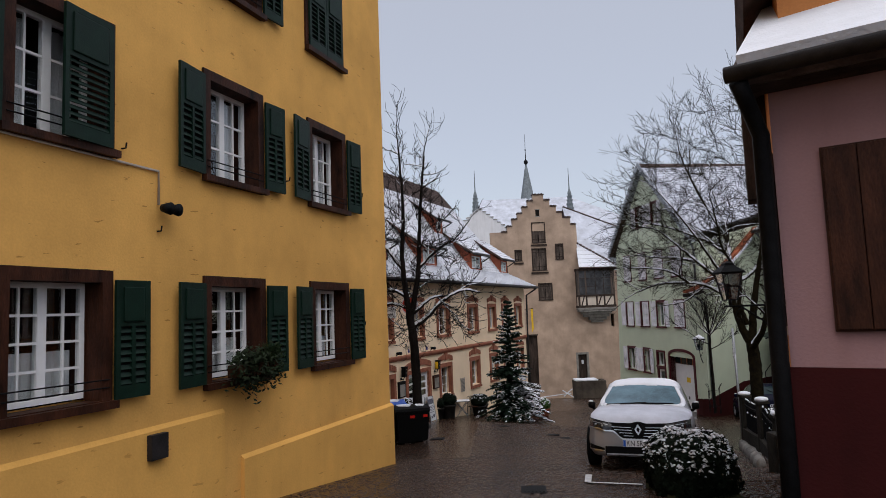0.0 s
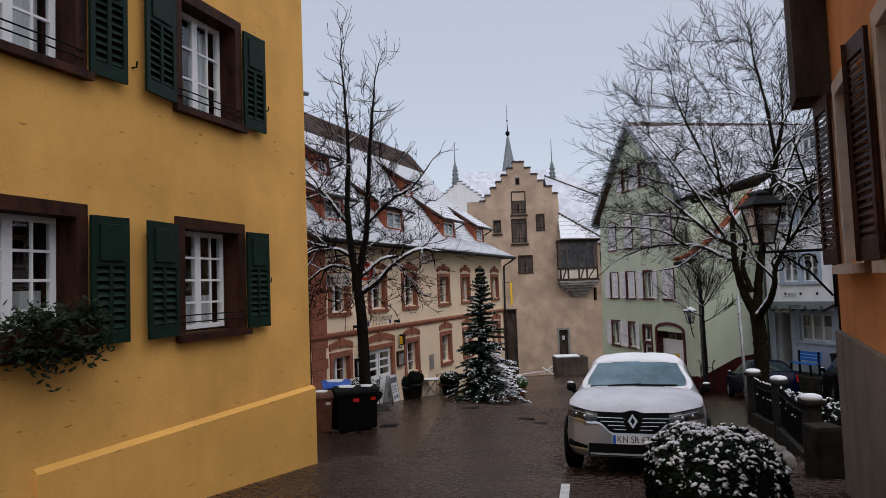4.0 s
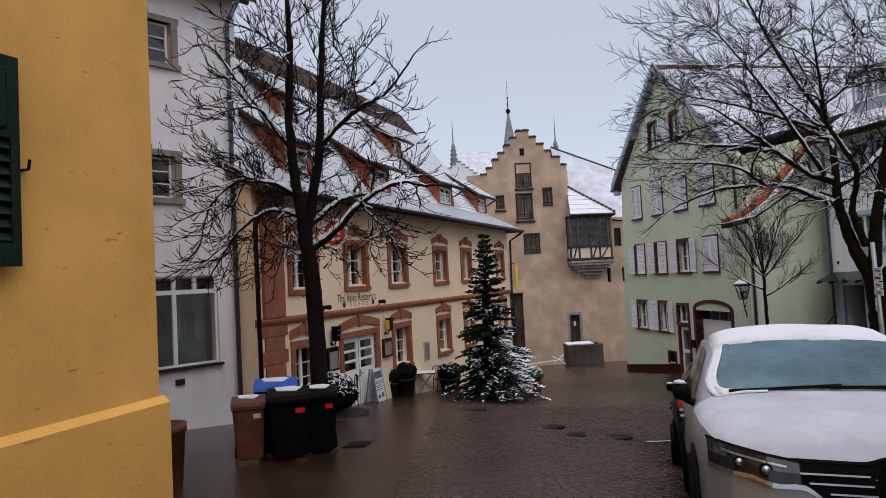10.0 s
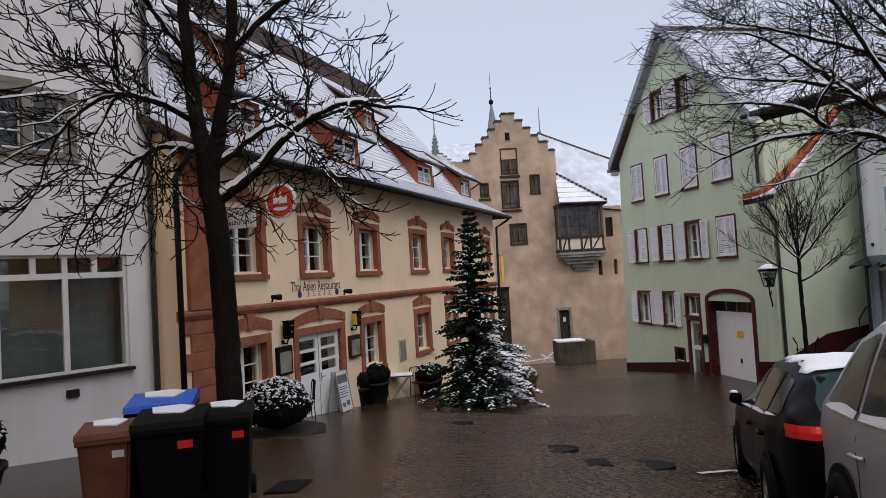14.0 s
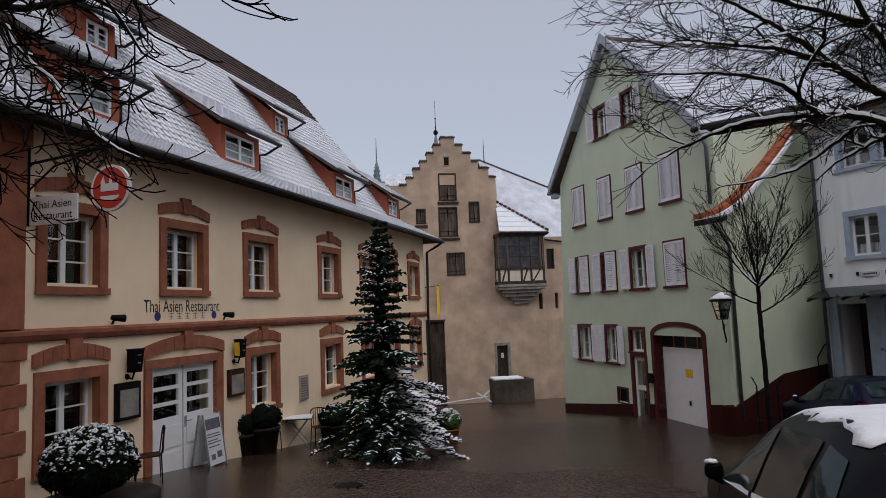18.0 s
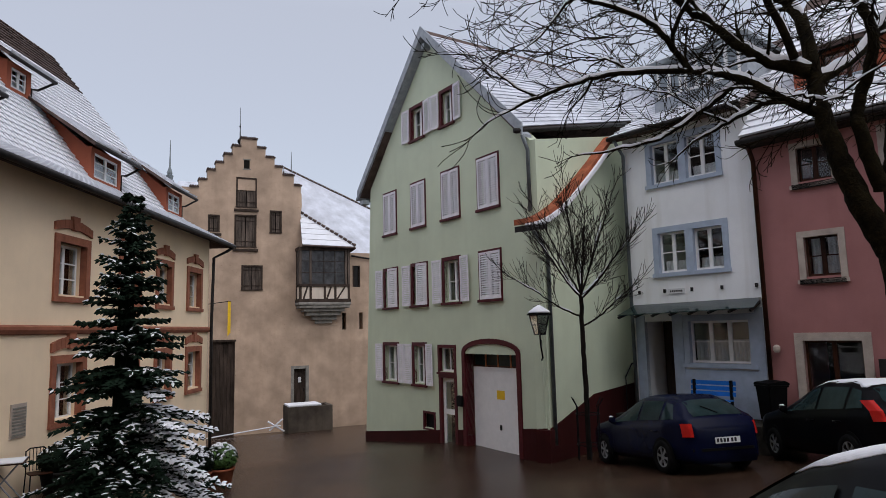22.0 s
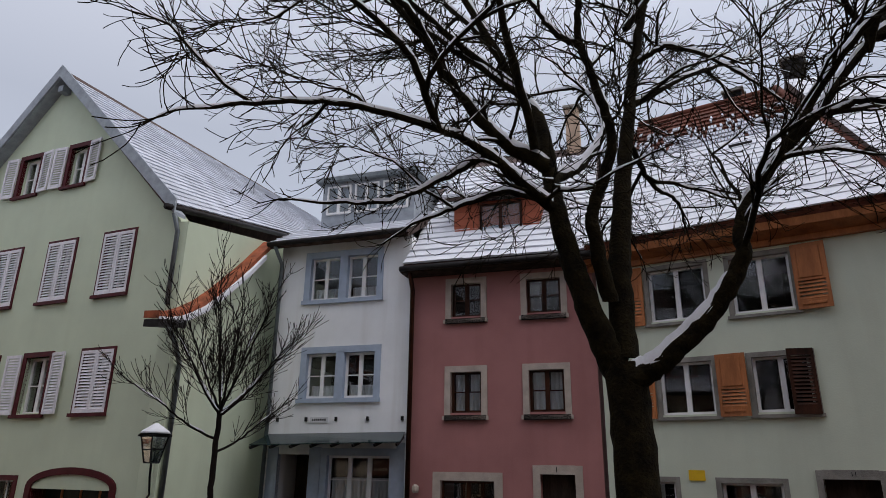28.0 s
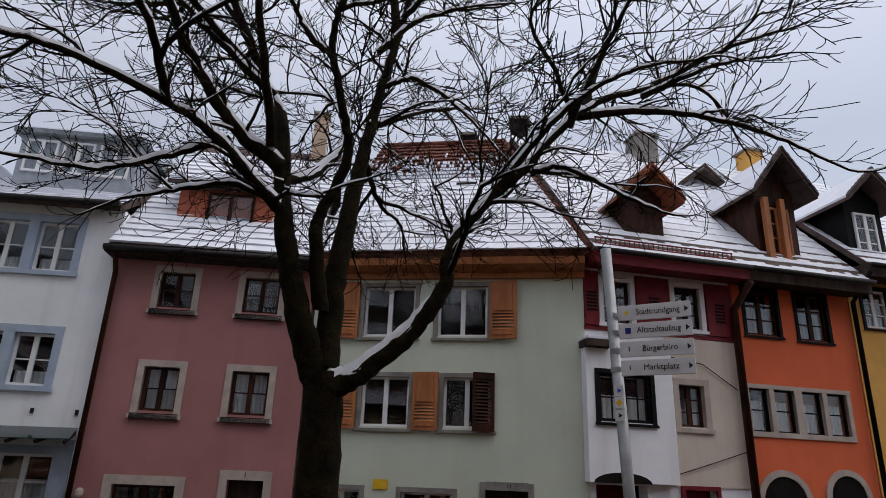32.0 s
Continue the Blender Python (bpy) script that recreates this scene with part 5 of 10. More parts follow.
pipe(HP, [(3.72, -0.45, 3.72), (3.68, -0.12, 3.35), (3.68, -0.12, -3.2)], 0.055, BROWNWOOD)

# grey-green house with orange wooden shutters
L_UP, L_MID = ((10.30, 11.42), (11.86, 12.92)), ((10.37, 11.38), (12.03, 13.00))
L_H = [(a, b, 2.06, 3.12) for a, b in L_UP] + [(a, b, 0.26, 1.24) for a, b in L_MID] + [(9.75, 10.52, -2.4, -0.92), (11.28, 12.31, -2.4, -0.92), (12.90, 13.70, -3.6, -0.84)]
HL = town_house("grey_green_house", ROW_L, 9.24, 14.82, 3.6, LGREEN, L_H, "grey-green plastered house with orange wooden shutters")
for a, b, c, d in L_H[:6]:
    surround(HL, a - 0.07, b + 0.07, c - 0.10, d + 0.08, 0.09, GREYSTONE, 0.025, 0.08, 0.04)
for a, b, c, d in L_H[:4]:
    window(HL, a + 0.02, b - 0.02, c, d, 0.08, 2, 1, WHITEW, 1, (0, 0, 0))
for a, b, c, d in L_H[4:6]:
    window(HL, a + 0.02, b - 0.02, c, d, 0.08, 2, 1, WHITEW, 1)
for a, b, c, d, hg in ((9.74, 10.22, 2.0, 3.2, "r"), (12.95, 13.50, 2.0, 3.2, "l"), (9.86, 10.30, 0.2, 1.32, "r"), (11.44, 11.96, 0.2, 1.32, "l"), (12.64, 13.06, 0.2, 1.32, "r")):
    shutter(HL, a, b, c, d, SHUTO if a < 12.6 or a > 12.9 else BROWNWOOD, -0.08, (0.1, 0.42) if a < 12.6 or a > 12.9 else (0.08, 0.95), 5 if a != 12.64 else 16, hg)
bm = B()
box(bm, 12.80, -0.03, -3.6, 12.9, 0.1, -0.70)
box(bm, 13.70, -0.03, -3.6, 13.8, 0.1, -0.70)
box(bm, 12.9, -0.034, -0.84, 13.70, 0.1, -0.69)
part("door_surround", bm, GREYSTONE, HL)
bm = B()
box(bm, 12.9, 0.2, -3.3, 13.70, 0.26, -0.84)
part("house_door", bm, DARKWOOD, HL, "dark wooden house door")
bm = B()
box(bm, 10.76, -0.025, -0.90, 11.04, -0.001, -0.72)
part("notice_plate", bm, YELLOWPL, HL, "small yellow wall plate")
words("house_number", "11", 0.10, INK, HL, pose(13.35, -0.037, -0.76, 90, 0, 0))
bm = B()
extr(bm, [(9.1, -0.02, 3.36), (9.1, -0.42, 3.46), (9.1, -0.45, 3.60), (9.1, -0.02, 3.72)], (5.75, 0, 0))
box(bm, 9.1, -0.10, 3.26, 14.85, -0.001, 3.37)
part("eaves_board", bm, SHUTO, HL, "orange-brown timber eaves")
# pink and grey-green roofs, with snow over the lower courses
LE, LR = (-0.5, 3.66), (4.6, 8.95)
pitched(HL, "roof", [(9.2, LE[0], LE[1]), (14.95, LE[0], LE[1]), (12.9, LR[0], LR[1]), (9.2, LR[0], LR[1])], 0.14, TILEB)
roof_field(HL, (9.2, LE[0], LE[1] + 0.01), (14.9, LE[0], LE[1] + 0.01), (12.9, LR[0], LR[1] + 0.01), (9.2, LR[0], LR[1] + 0.01), TILEB, 24, 30, 0.06, "roof_tiles", "brown-red clay roof tiles", seed=4)
k = 0.57
mid = lambda a, b, t: tuple(p + (q - p) * t for p, q in zip(a, b))
e0, e1, r1, r0 = (9.2, LE[0] - 0.05, LE[1] + 0.06), (14.9, LE[0] - 0.05, LE[1] + 0.06), (12.9, LR[0] - 0.05, LR[1] + 0.06), (9.2, LR[0] - 0.05, LR[1] + 0.06)
roof_field(HL, e0, e1, mid(e1, r1, k), mid(e0, r0, k), SNOW, 14, 34, 0.03, "roof_snow", "snow lying along the tile courses", seed=6, gap=0.0)
roof_field(HL, mid(e0, r0, k), mid(e1, r1, k), mid(e1, r1, 0.86), mid(e0, r0, 0.86), THINSNOW, 8, 60, 0.04, "upper_snow", "broken snow along the upper tile courses", seed=8, gap=0.10, drop=1.0)
pitched(HL, "roof", [(9.2, 9.4, LE[1]), (14.95, 9.4, LE[1]), (12.9, LR[0], LR[1]), (9.2, LR[0], LR[1])], 0.14, TILEO)
pitched(HL, "roof_hip", [(14.95, LE[0], LE[1]), (14.95, 9.4, LE[1]), (12.9, LR[0], LR[1])], 0.14, TILEO)
pipe(HL, [(14.95, LE[0], LE[1] + 0.08), (12.9, LR[0], LR[1] + 0.1)], 0.07, TILEB, "hip_tiles")
pipe(HL, [(9.2, LR[0], LR[1] + 0.05), (12.9, LR[0], LR[1] + 0.05)], 0.08, TILEB, "ridge_tiles")
bm = B()
box(bm, 11.9, 1.95, 6.05, 12.4, 2.35, 6.42)
part("roof_hatch", bm, GUTTER, HL)
PE = (-0.5, 3.86)
pitched(HP, "roof", [(3.56, PE[0], PE[1]), (8.05, PE[0], PE[1]), (8.05, 4.6, 9.0), (3.56, 4.6, 9.0)], 0.14, TILE)
roof_field(HP, (3.56, PE[0], PE[1] + 0.05), (8.03, PE[0], PE[1] + 0.05), (8.03, 4.0, 8.45), (3.56, 4.0, 8.45), SNOW, 20, 18, 0.05, "roof_snow", "snow lying along the tile courses", seed=5, gap=0.0)
pitched(HP, "roof", [(3.56, 9.4, PE[1]), (8.05, 9.4, PE[1]), (8.05, 4.6, 9.0), (3.56, 4.6, 9.0)], 0.14, TILE)
bm = B()
extr(bm, [(3.61, 0.36, 3.84), (3.61, 9.0, 3.84), (3.61, 4.6, 8.7)], (0.25, 0, 0))
part("gable", bm, PINKP, HP)
bm = B()
box(bm, 3.5, -0.52, 3.70, 8.0, -0.001, 3.82)
part("eaves_board", bm, DARKWOOD, HP)
bm = B()
box(bm, 4.50, 0.62, 4.75, 6.74, 2.8, 5.80)
dm = part("dormer", bm, REDWALL, HP, "reddish shingled dormer with a brown window")
bm = B()
extr(bm, [(4.25, 0.32, 5.76), (7.0, 0.32, 5.76), (7.0, 3.2, 7.0), (4.25, 3.2, 7.0)], (0, 0, 0.12))
part("dormer_roof", bm, TILE, dm)
bm = B()
extr(bm, [(4.30, 0.38, 5.90), (6.95, 0.38, 5.90), (6.95, 3.2, 7.13), (4.30, 3.2, 7.13)], (0, 0, 0.06))
part("dormer_snow", bm, SNOW, dm)
window(HP, 5.20, 6.28, 4.92, 5.70, 0.55, 2, 1, BROWNWOOD, 1, None)
for q in range(5):
    for a, b in ((4.52, 5.18), (6.30, 6.72)):
        bm = B()
        box(bm, a, 0.600 - 0.004 * (q % 2), 4.80 + q * 0.19, b, 0.619, 4.975 + q * 0.19, 0.004)
        part("shingle_course", bm, REDWALL, dm)
pipe(HP, [(3.5, -0.56, 3.78), (8.0, -0.56, 3.80)], 0.065, GUTTER, "gutter")


def chimney(house, s, o, z0, z1, w, material, name="chimney"):
    bm = B()
    box(bm, s - w / 2, o - w / 2, z0, s + w / 2, o + w / 2, z1, 0.01)
    c = part(name, bm, material, house, "square roof chimney")
    bm = B()
    box(bm, s - w / 2 - 0.06, o - w / 2 - 0.06, z1 + 0.001, s + w / 2 + 0.06, o + w / 2 + 0.06, z1 + 0.08)
    part("chimney_cap", bm, GREYSTONE, c)


chimney(HL, 11.82, 4.9, 8.0, 9.30, 0.45, IRON)
chimney(HL, 13.38, 4.8, 7.6, 9.72, 0.52, GUTTER)
chimney(HP, 7.28, 4.5, 8.0, 10.3, 0.42, OCHRE)

# timber-eaved house with dark red shutters over a white bay
Q_H = [(14.98, 16.14, 0.52, 1.48), (16.89, 17.50, 0.53, 1.40), (15.27, 15.90, 2.60, 3.50), (16.97, 17.60, 2.62, 3.54), (14.95, 16.05, -3.6, -0.66), (16.86, 17.58, -3.6, -0.70)]
HQ = town_house("red_shuttered_house", ROW_Q, 14.80, 18.40, 3.9, WHITEP, Q_H, "narrow white and beige house with dark red upper shutters")
part("beige_panel", wall_mesh(16.66, 18.38, -0.64, 2.38, [(16.89, 17.50, 0.53, 1.40)], 0.03, -0.031), BEIGEP, HQ)
part("bay", wall_mesh(14.72, 16.65, -0.62, 1.97, [(14.98, 16.14, 0.52, 1.48)], 0.22, -0.221), WHITEP, HQ, "projecting white plastered bay")
bm = B()
box(bm, 14.68, -0.42, 1.98, 15.24, -0.001, 2.12)
part("bay_ledge", bm, DARKWOOD, HQ)
bm = B()
box(bm, 14.70, -0.40, 2.121, 15.20, -0.001, 2.19, 0.02)
part("bay_ledge_snow", bm, SNOW, HQ)
surround(HQ, 14.90, 16.22, 0.44, 1.56, 0.09, IRON, 0.25, 0.05, 0.02)
window(HQ, 14.98, 16.14, 0.52, 1.48, -0.19, 2, 2, IRON, 2, (0, 0, 0.5), 0.06)
surround(HQ, 16.77, 17.62, 0.41, 1.52, 0.13, PALESTONE, 0.05, 0.08, 0.03)
window(HQ, 16.89, 17.50, 0.53, 1.40, 0.08, 2, 3, BROWNWOOD, 1, (0, 0, 0.4))
for a, b, c, d in Q_H[2:4]:
    surround(HQ, a - 0.11, b + 0.11, c - 0.11, d + 0.11, 0.11, WHITEW, 0.05, 0.08, 0.03)
    window(HQ, a, b, c, d, 0.06, 2, 3, BROWNWOOD, 1, (0, 0, 0.4))
bm = B()
box(bm, 14.81, -0.035, 2.40, 18.39, -0.001, 2.48)
part("red_band", bm, SHUTR, HQ)
for a, b in ((14.82, 15.14), (16.04, 16.84), (17.74, 18.38)):
    bm = B()
    box(bm, a, -0.07, 2.49, b, -0.005, 3.68, 0.008)
    sp = part("shutter_panel", bm, SHUTR, HQ, "dark red boarded shutter")
    bm = B()
    mid_ = (a + b) / 2
    for i in range(6):
        box(bm, mid_ - 0.12, -0.085, 2.80 + i * 0.075, mid_ + 0.12, -0.071, 2.84 + i * 0.075)
    part("louvre", bm, IRON, sp)
# flat near-black sheet paints the shade under the arch
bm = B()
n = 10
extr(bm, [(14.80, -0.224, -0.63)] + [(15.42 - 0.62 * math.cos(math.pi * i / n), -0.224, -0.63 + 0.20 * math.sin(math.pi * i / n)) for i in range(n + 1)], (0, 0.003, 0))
part("arch_shade_sheet", bm, INNERDARK, HQ)
bm = B()
box(bm, 14.95, 0.8, -3.4, 16.05, 0.86, -0.66)
box(bm, 16.86, 0.2, -3.4, 17.58, 0.26, -0.70)
part("house_door", bm, SHUTR, HQ)
bm = B()
box(bm, 16.78, -0.06, -3.4, 16.86, 0.1, -0.62)
box(bm, 17.58, -0.06, -3.4, 17.66, 0.1, -0.62)
box(bm, 16.86, -0.06, -0.70, 17.58, 0.1, -0.62)
part("door_frame", bm, SHUTR, HQ)
pipe(HQ, [(18.40, -0.75, 3.62), (18.36, -0.16, 3.1), (18.40, -0.16, -3.2)], 0.085, BROWNWOOD)
for pts in ([(16.7, -0.07, 1.95), (17.5, -0.07, 1.85), (18.3, -0.07, 1.35)], [(16.7, -0.07, -0.42), (17.5, -0.07, -0.18), (18.4, -0.07, 0.10)]):
    bm = B()
    tube(bm, pts, 0.010, 6)
    part("wall_cable", bm, IRON, HQ, "thin black cable looped across the wall")

# orange house with stone mullions and arches
O_H = [(18.75, 19.60, 2.63, 3.68), (20.12, 20.94, 2.61, 3.70), (18.60, 19.74, 0.53, 1.44), (19.93, 21.10, 0.53, 1.44), (18.67, 19.73, -3.6, -0.87), (20.33, 21.23, -3.6, -0.72)]
HO = town_house("orange_house", ROW_Q, 18.46, 21.60, 3.9, ORANGEP, O_H, "bright orange plastered house with stone mullioned windows and arches")
for a, b, c, d in O_H[:2]:
    surround(HO, a - 0.07, b + 0.07, c - 0.07, d + 0.07, 0.08, IRON, 0.03, 0.08, 0.02)
    window(HO, a, b, c, d, 0.06, 2, 3, BROWNWOOD, 1, (0, 0, 0.6))
bm = B()
box(bm, 18.48, -0.04, 0.42, 21.20, 0.1, 0.53)
box(bm, 18.48, -0.04, 1.44, 21.20, 0.1, 1.53)
for a, b in ((18.48, 18.60), (19.74, 19.93), (21.10, 21.20)):
    box(bm, a, -0.038, 0.53, b, 0.1, 1.44)
for a in (19.10, 20.46):
    box(bm, a, -0.036, 0.53, a + 0.12, 0.1, 1.44)
part("stone_mullions", bm, PALESTONE, HO, "pale sandstone mullioned window")
for a, b in ((18.60, 19.10), (19.22, 19.74), (19.93, 20.46), (20.58, 21.10)):
    window(HO, a, b, 0.53, 1.44, 0.06, 1, 2, IRON, 1, (0, 0, 0.7), 0.03)
for a, b, spring in ((18.67, 19.73, -0.89), (20.33, 21.23, -0.74)):
    mid_, r = (a + b) / 2, (b - a) / 2
    bm = B()
    n = 12
    for i in range(n):
        t0, t1 = math.pi * (1 - i / n), math.pi * (1 - (i + 1) / n)
        extr(bm, [(mid_ + r * math.cos(t0), -0.04, spring + r * math.sin(t0)), (mid_ + r * math.cos(t1), -0.04, spring + r * math.sin(t1)),
                  (mid_ + (r + 0.13) * math.cos(t1), -0.04, spring + (r + 0.13) * math.sin(t1)), (mid_ + (r + 0.13) * math.cos(t0), -0.04, spring + (r + 0.13) * math.sin(t0))], (0, 0.12, 0))
    box(bm, a - 0.13, -0.04, -3.4, a, 0.08, spring)
    box(bm, b, -0.04, -3.4, b + 0.13, 0.08, spring)
    part("stone_arch", bm, PALESTONE, HO)
    # shade of the arch head, painted as a thin near-black sheet
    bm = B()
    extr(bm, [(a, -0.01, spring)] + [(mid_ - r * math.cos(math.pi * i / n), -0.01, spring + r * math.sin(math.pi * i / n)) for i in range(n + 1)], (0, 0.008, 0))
    part("arch_shade_sheet", bm, INNERDARK, HO)

# mustard house at the end of the row
M_H = [(22.03, 22.75, 3.08, 4.02), (22.35, 23.1, 0.5, 1.6)]
HM = town_house("mustard_house", ROW_Q, 21.64, 26.0, 4.4, YELLOW, M_H, "mustard-yellow plastered house with blue-black windows")
for a, b, c, d in M_H:
    surround(HM, a - 0.08, b + 0.08, c - 0.08, d + 0.08, 0.08, IRON, 0.03, 0.08, 0.02)
    window(HM, a, b, c, d, 0.06, 2, 3, WHITEW, 1, (0, 0, 0.3))

# roofs and timber dormers of the last three houses
def timber_dormer(house, s, o, z, w, h, material, roof, dark, rise=0.66):
    """A gabled attic dormer with a deep projecting roof."""
    bm = B()
    box(bm, s - w / 2, o, z - 0.3, s + w / 2, o + 2.6, z + h)
    extr(bm, [(s - w / 2, o, z + h), (s + w / 2, o, z + h), (s, o, z + h + w * rise)], (0, 2.6, 0))
    d = part("timber_dormer", bm, material, house, "boarded timber dormer with a steep gable")
    for k in (-1, 1):
        bm = B()
        extr(bm, [(s + k * (w / 2 + 0.28), o - 0.5, z + h - 0.27), (s, o - 0.5, z + h + w * rise + 0.1), (s, o + 3.4, z + h + w * rise + 0.1), (s + k * (w / 2 + 0.28), o + 3.4, z + h - 0.27)], (0, 0, 0.08))
        part("dormer_roof", bm, roof, d)
        bm = B()
        extr(bm, [(s + k * (w / 2 + 0.26), o - 0.40, z + h - 0.17), (s + k * 0.02, o - 0.40, z + h + w * rise + 0.19), (s + k * 0.02, o + 3.4, z + h + w * rise + 0.19), (s + k * (w / 2 + 0.26), o + 3.4, z + h - 0.17)], (0, 0, 0.06))
        part("dormer_snow", bm, SNOW, d)
    if not dark:
        window(house, s - w * 0.30, s + w * 0.30, z + 0.16, z + 0.16 + min(1.2, h - 0.2), o - 0.06, 2, 3, SHUTO if material == BROWNWOOD else WHITEW, 1, None, 0.05, "dormer_window")
    for k in (-1, 1):
        bm = B()
        n = 7
        for i in range(n):
            u0, u1 = i / n, (i + 0.9) / n
            a, b = (s + k * (w / 2 + 0.30) * (1 - u0), z + h - 0.20 + (w * rise + 0.40) * u0), (s + k * (w / 2 + 0.30) * (1 - u1), z + h - 0.20 + (w * rise + 0.40) * u1)
            extr(bm, [(a[0], o - 0.53, a[1]), (b[0], o - 0.53, b[1]), (b[0], o - 0.53, b[1] + 0.10), (a[0], o - 0.53, a[1] + 0.07)], (0, 0.10, 0))
        part("barge_tile", bm, roof, d)
    bm = B()
    for i in range(5):
        box(bm, s - w / 2 + 0.01 + i * w / 5, o - 0.022 - 0.006 * (i % 2), z - 0.2, s - w / 2 - 0.004 + (i + 1) * w / 5, o - 0.001, z + 0.12)
    part("apron_board", bm, material, d)


for house, a, b, ez in ((HQ, 14.78, 18.43, 4.06), (HO, 18.44, 21.62, 4.06), (HM, 21.63, 26.2, 4.5)):
    pitched(house, "roof", [(a, -0.75, ez - 0.1), (b, -0.75, ez - 0.1), (b, 4.6, 9.4), (a, 4.6, 9.4)], 0.14, TILE)
    roof_field(house, (a, -0.70, ez - 0.07), (b, -0.70, ez - 0.07), (b, 4.6, 9.44), (a, 4.6, 9.44), SNOW, 20, 18, 0.022, "roof_snow", "snow lying along the tile courses", seed=12, gap=0.0)
    pitched(house, "roof", [(a, 9.5, ez - 0.1), (b, 9.5, ez - 0.1), (b, 4.6, 9.4), (a, 4.6, 9.4)], 0.14, TILE)
    bm = B()
    extr(bm, [(a, -0.72, ez - 0.40), (a, -0.72, ez - 0.12), (a, 0.0, ez - 0.02), (a, 0.0, ez - 0.30)], (b - a, 0, 0))
    part("eaves_board", bm, DARKWOOD if house != HQ else SHUTR, house)
    pipe(house, [(a, -0.82, ez - 0.16), (b, -0.82, ez - 0.16)], 0.06, GUTTER, "gutter")
timber_dormer(HQ, 16.37, 0.0, 4.50, 0.98, 1.14, BROWNWOOD, TILEO, True, 0.38)
timber_dormer(HO, 19.84, -0.1, 4.40, 1.10, 1.81, BROWNWOOD, TILE, False, 0.655)
timber_dormer(HM, 22.40, -0.1, 4.60, 1.08, 1.73, IRON, TILE, False, 0.40)
timber_dormer(HO, 20.2, 3.3, 7.35, 1.3, 0.42, SHUTO, TILE, True, 0.30)
for s in (19.40, 19.84):
    bm = B()
    box(bm, s, -0.30, 4.40, s + 0.13, -0.17, 5.95)
    part("dormer_post", bm, SHUTO, HO, "orange-brown timber post of the dormer")
chimney(HQ, 19.2, 4.5, 8.0, 9.95, 0.72, GREYSTONE)
chimney(HM, 23.2, 4.5, 8.0, 10.05, 0.60, YELLOW)
bm = B()
for i in range(30):
    box(bm, 14.85 + i * 0.112, -0.62, 4.10, 14.865 + i * 0.112, -0.60, 4.25)
box(bm, 14.83, -0.63, 4.235, 18.12, -0.59, 4.255)
box(bm, 14.83, -0.63, 4.10, 18.12, -0.59, 4.12)
part("snow_guard", bm, SHUTR, HQ, "red snow guard rail along the eaves")
pipe(HM, [(21.64, -0.75, 4.2), (21.62, -0.14, 3.6), (21.62, -0.14, -3.2)], 0.055, IRON)

# ---------------------------------------------------------------- old gate building with stepped gable and oriel
HT = thing("gate_building", front((0, 58.0), (20, 58.0)), "weathered ochre gate building with a stepped gable and timber oriel", "building")
T_H = [(7.88, 9.07, 7.13, 8.96), (7.81, 9.06, 4.69, 6.65), (9.89, 10.59, 5.61, 7.0), (6.3, 6.92, 5.58, 6.57), (8.24, 9.45, 2.08, 3.57)]
GATE, SIDE = (6.65, 7.92, -7.5, -0.96), (11.3, 12.2, -7.5, -2.64)
STEPS = [(5.25, 11.81, 8.19), (5.73, 11.81, 8.67), (6.2, 11.35, 9.29), (6.68, 10.64, 9.78), (7.15, 10.15, 10.34), (7.63, 9.59, 10.9), (8.13, 9.06, 11.42)]
part("wall", wall_mesh(4.2, 11.7, -8.0, STEPS[0][2], T_H + [GATE, (SIDE[0], 11.71, SIDE[2], SIDE[3])], 0.6), OCHRE, HT)
part("wall", wall_mesh(11.7, 16.3, -8.0, 4.5, [(11.69, SIDE[1], SIDE[2], SIDE[3]), (14.43, 14.69, -0.4, 0.66), (15.55, 15.78, -0.4, 0.66), (15.2, 15.56, 2.3, 3.68)], 0.6, 0.0), OCHRE, HT)
bm = B()
extr(bm, [(11.7, 0, 4.5), (12.1, 0, 4.5), (12.0, 0, 5.6), (11.78, 0, 6.85), (11.86, 0, 7.4), (11.84, 0, 8.19), (11.7, 0, 8.19)], (0, 0.6, 0))
part("wall_shoulder", bm, OCHRE, HT, "rounded shoulder of the gable wall")
bm = B()
prev = STEPS[0][2]
for a, b, z in STEPS[1:-1]:
    box(bm, a, 0, prev, b, 0.6, z)
    prev = z
LOOP = (8.3, 8.64, 9.54, 10.08)
part("stepped_gable", bm, OCHRE, HT, "stepped gable crowned with flat stone slabs")
bm = B()
box(bm, STEPS[-1][0], 0, prev, STEPS[-1][1], 0.6, STEPS[-1][2])
part("gable_head", bm, OCHRE, HT)
prev = STEPS[0]
for q in STEPS[1:] + [(8.6, 8.6, 0)]:
    a, b, z = prev
    for u, w in ((a - 0.05, min(q[0], b)), (q[1], b + 0.05)):
        if w - u > 0.1:
            bm = B()
            box(bm, u, -0.09, z + 0.002, w, 0.68, z + 0.09)
            for i in range(int((w - u) / 0.13)):
                box(bm, u + 0.03 + i * 0.13, -0.12, z + 0.093, u + 0.11 + i * 0.13, 0.6, z + 0.13)
            part("coping_slab", bm, TILE, HT)
    prev = q
# no hole is cut: a near-black plate paints the slot's inner shade
bm = B()
box(bm, LOOP[0], -0.004, LOOP[2], LOOP[1], 0.0, LOOP[3])
lp = part("gable_loophole", bm, INNERDARK, HT)
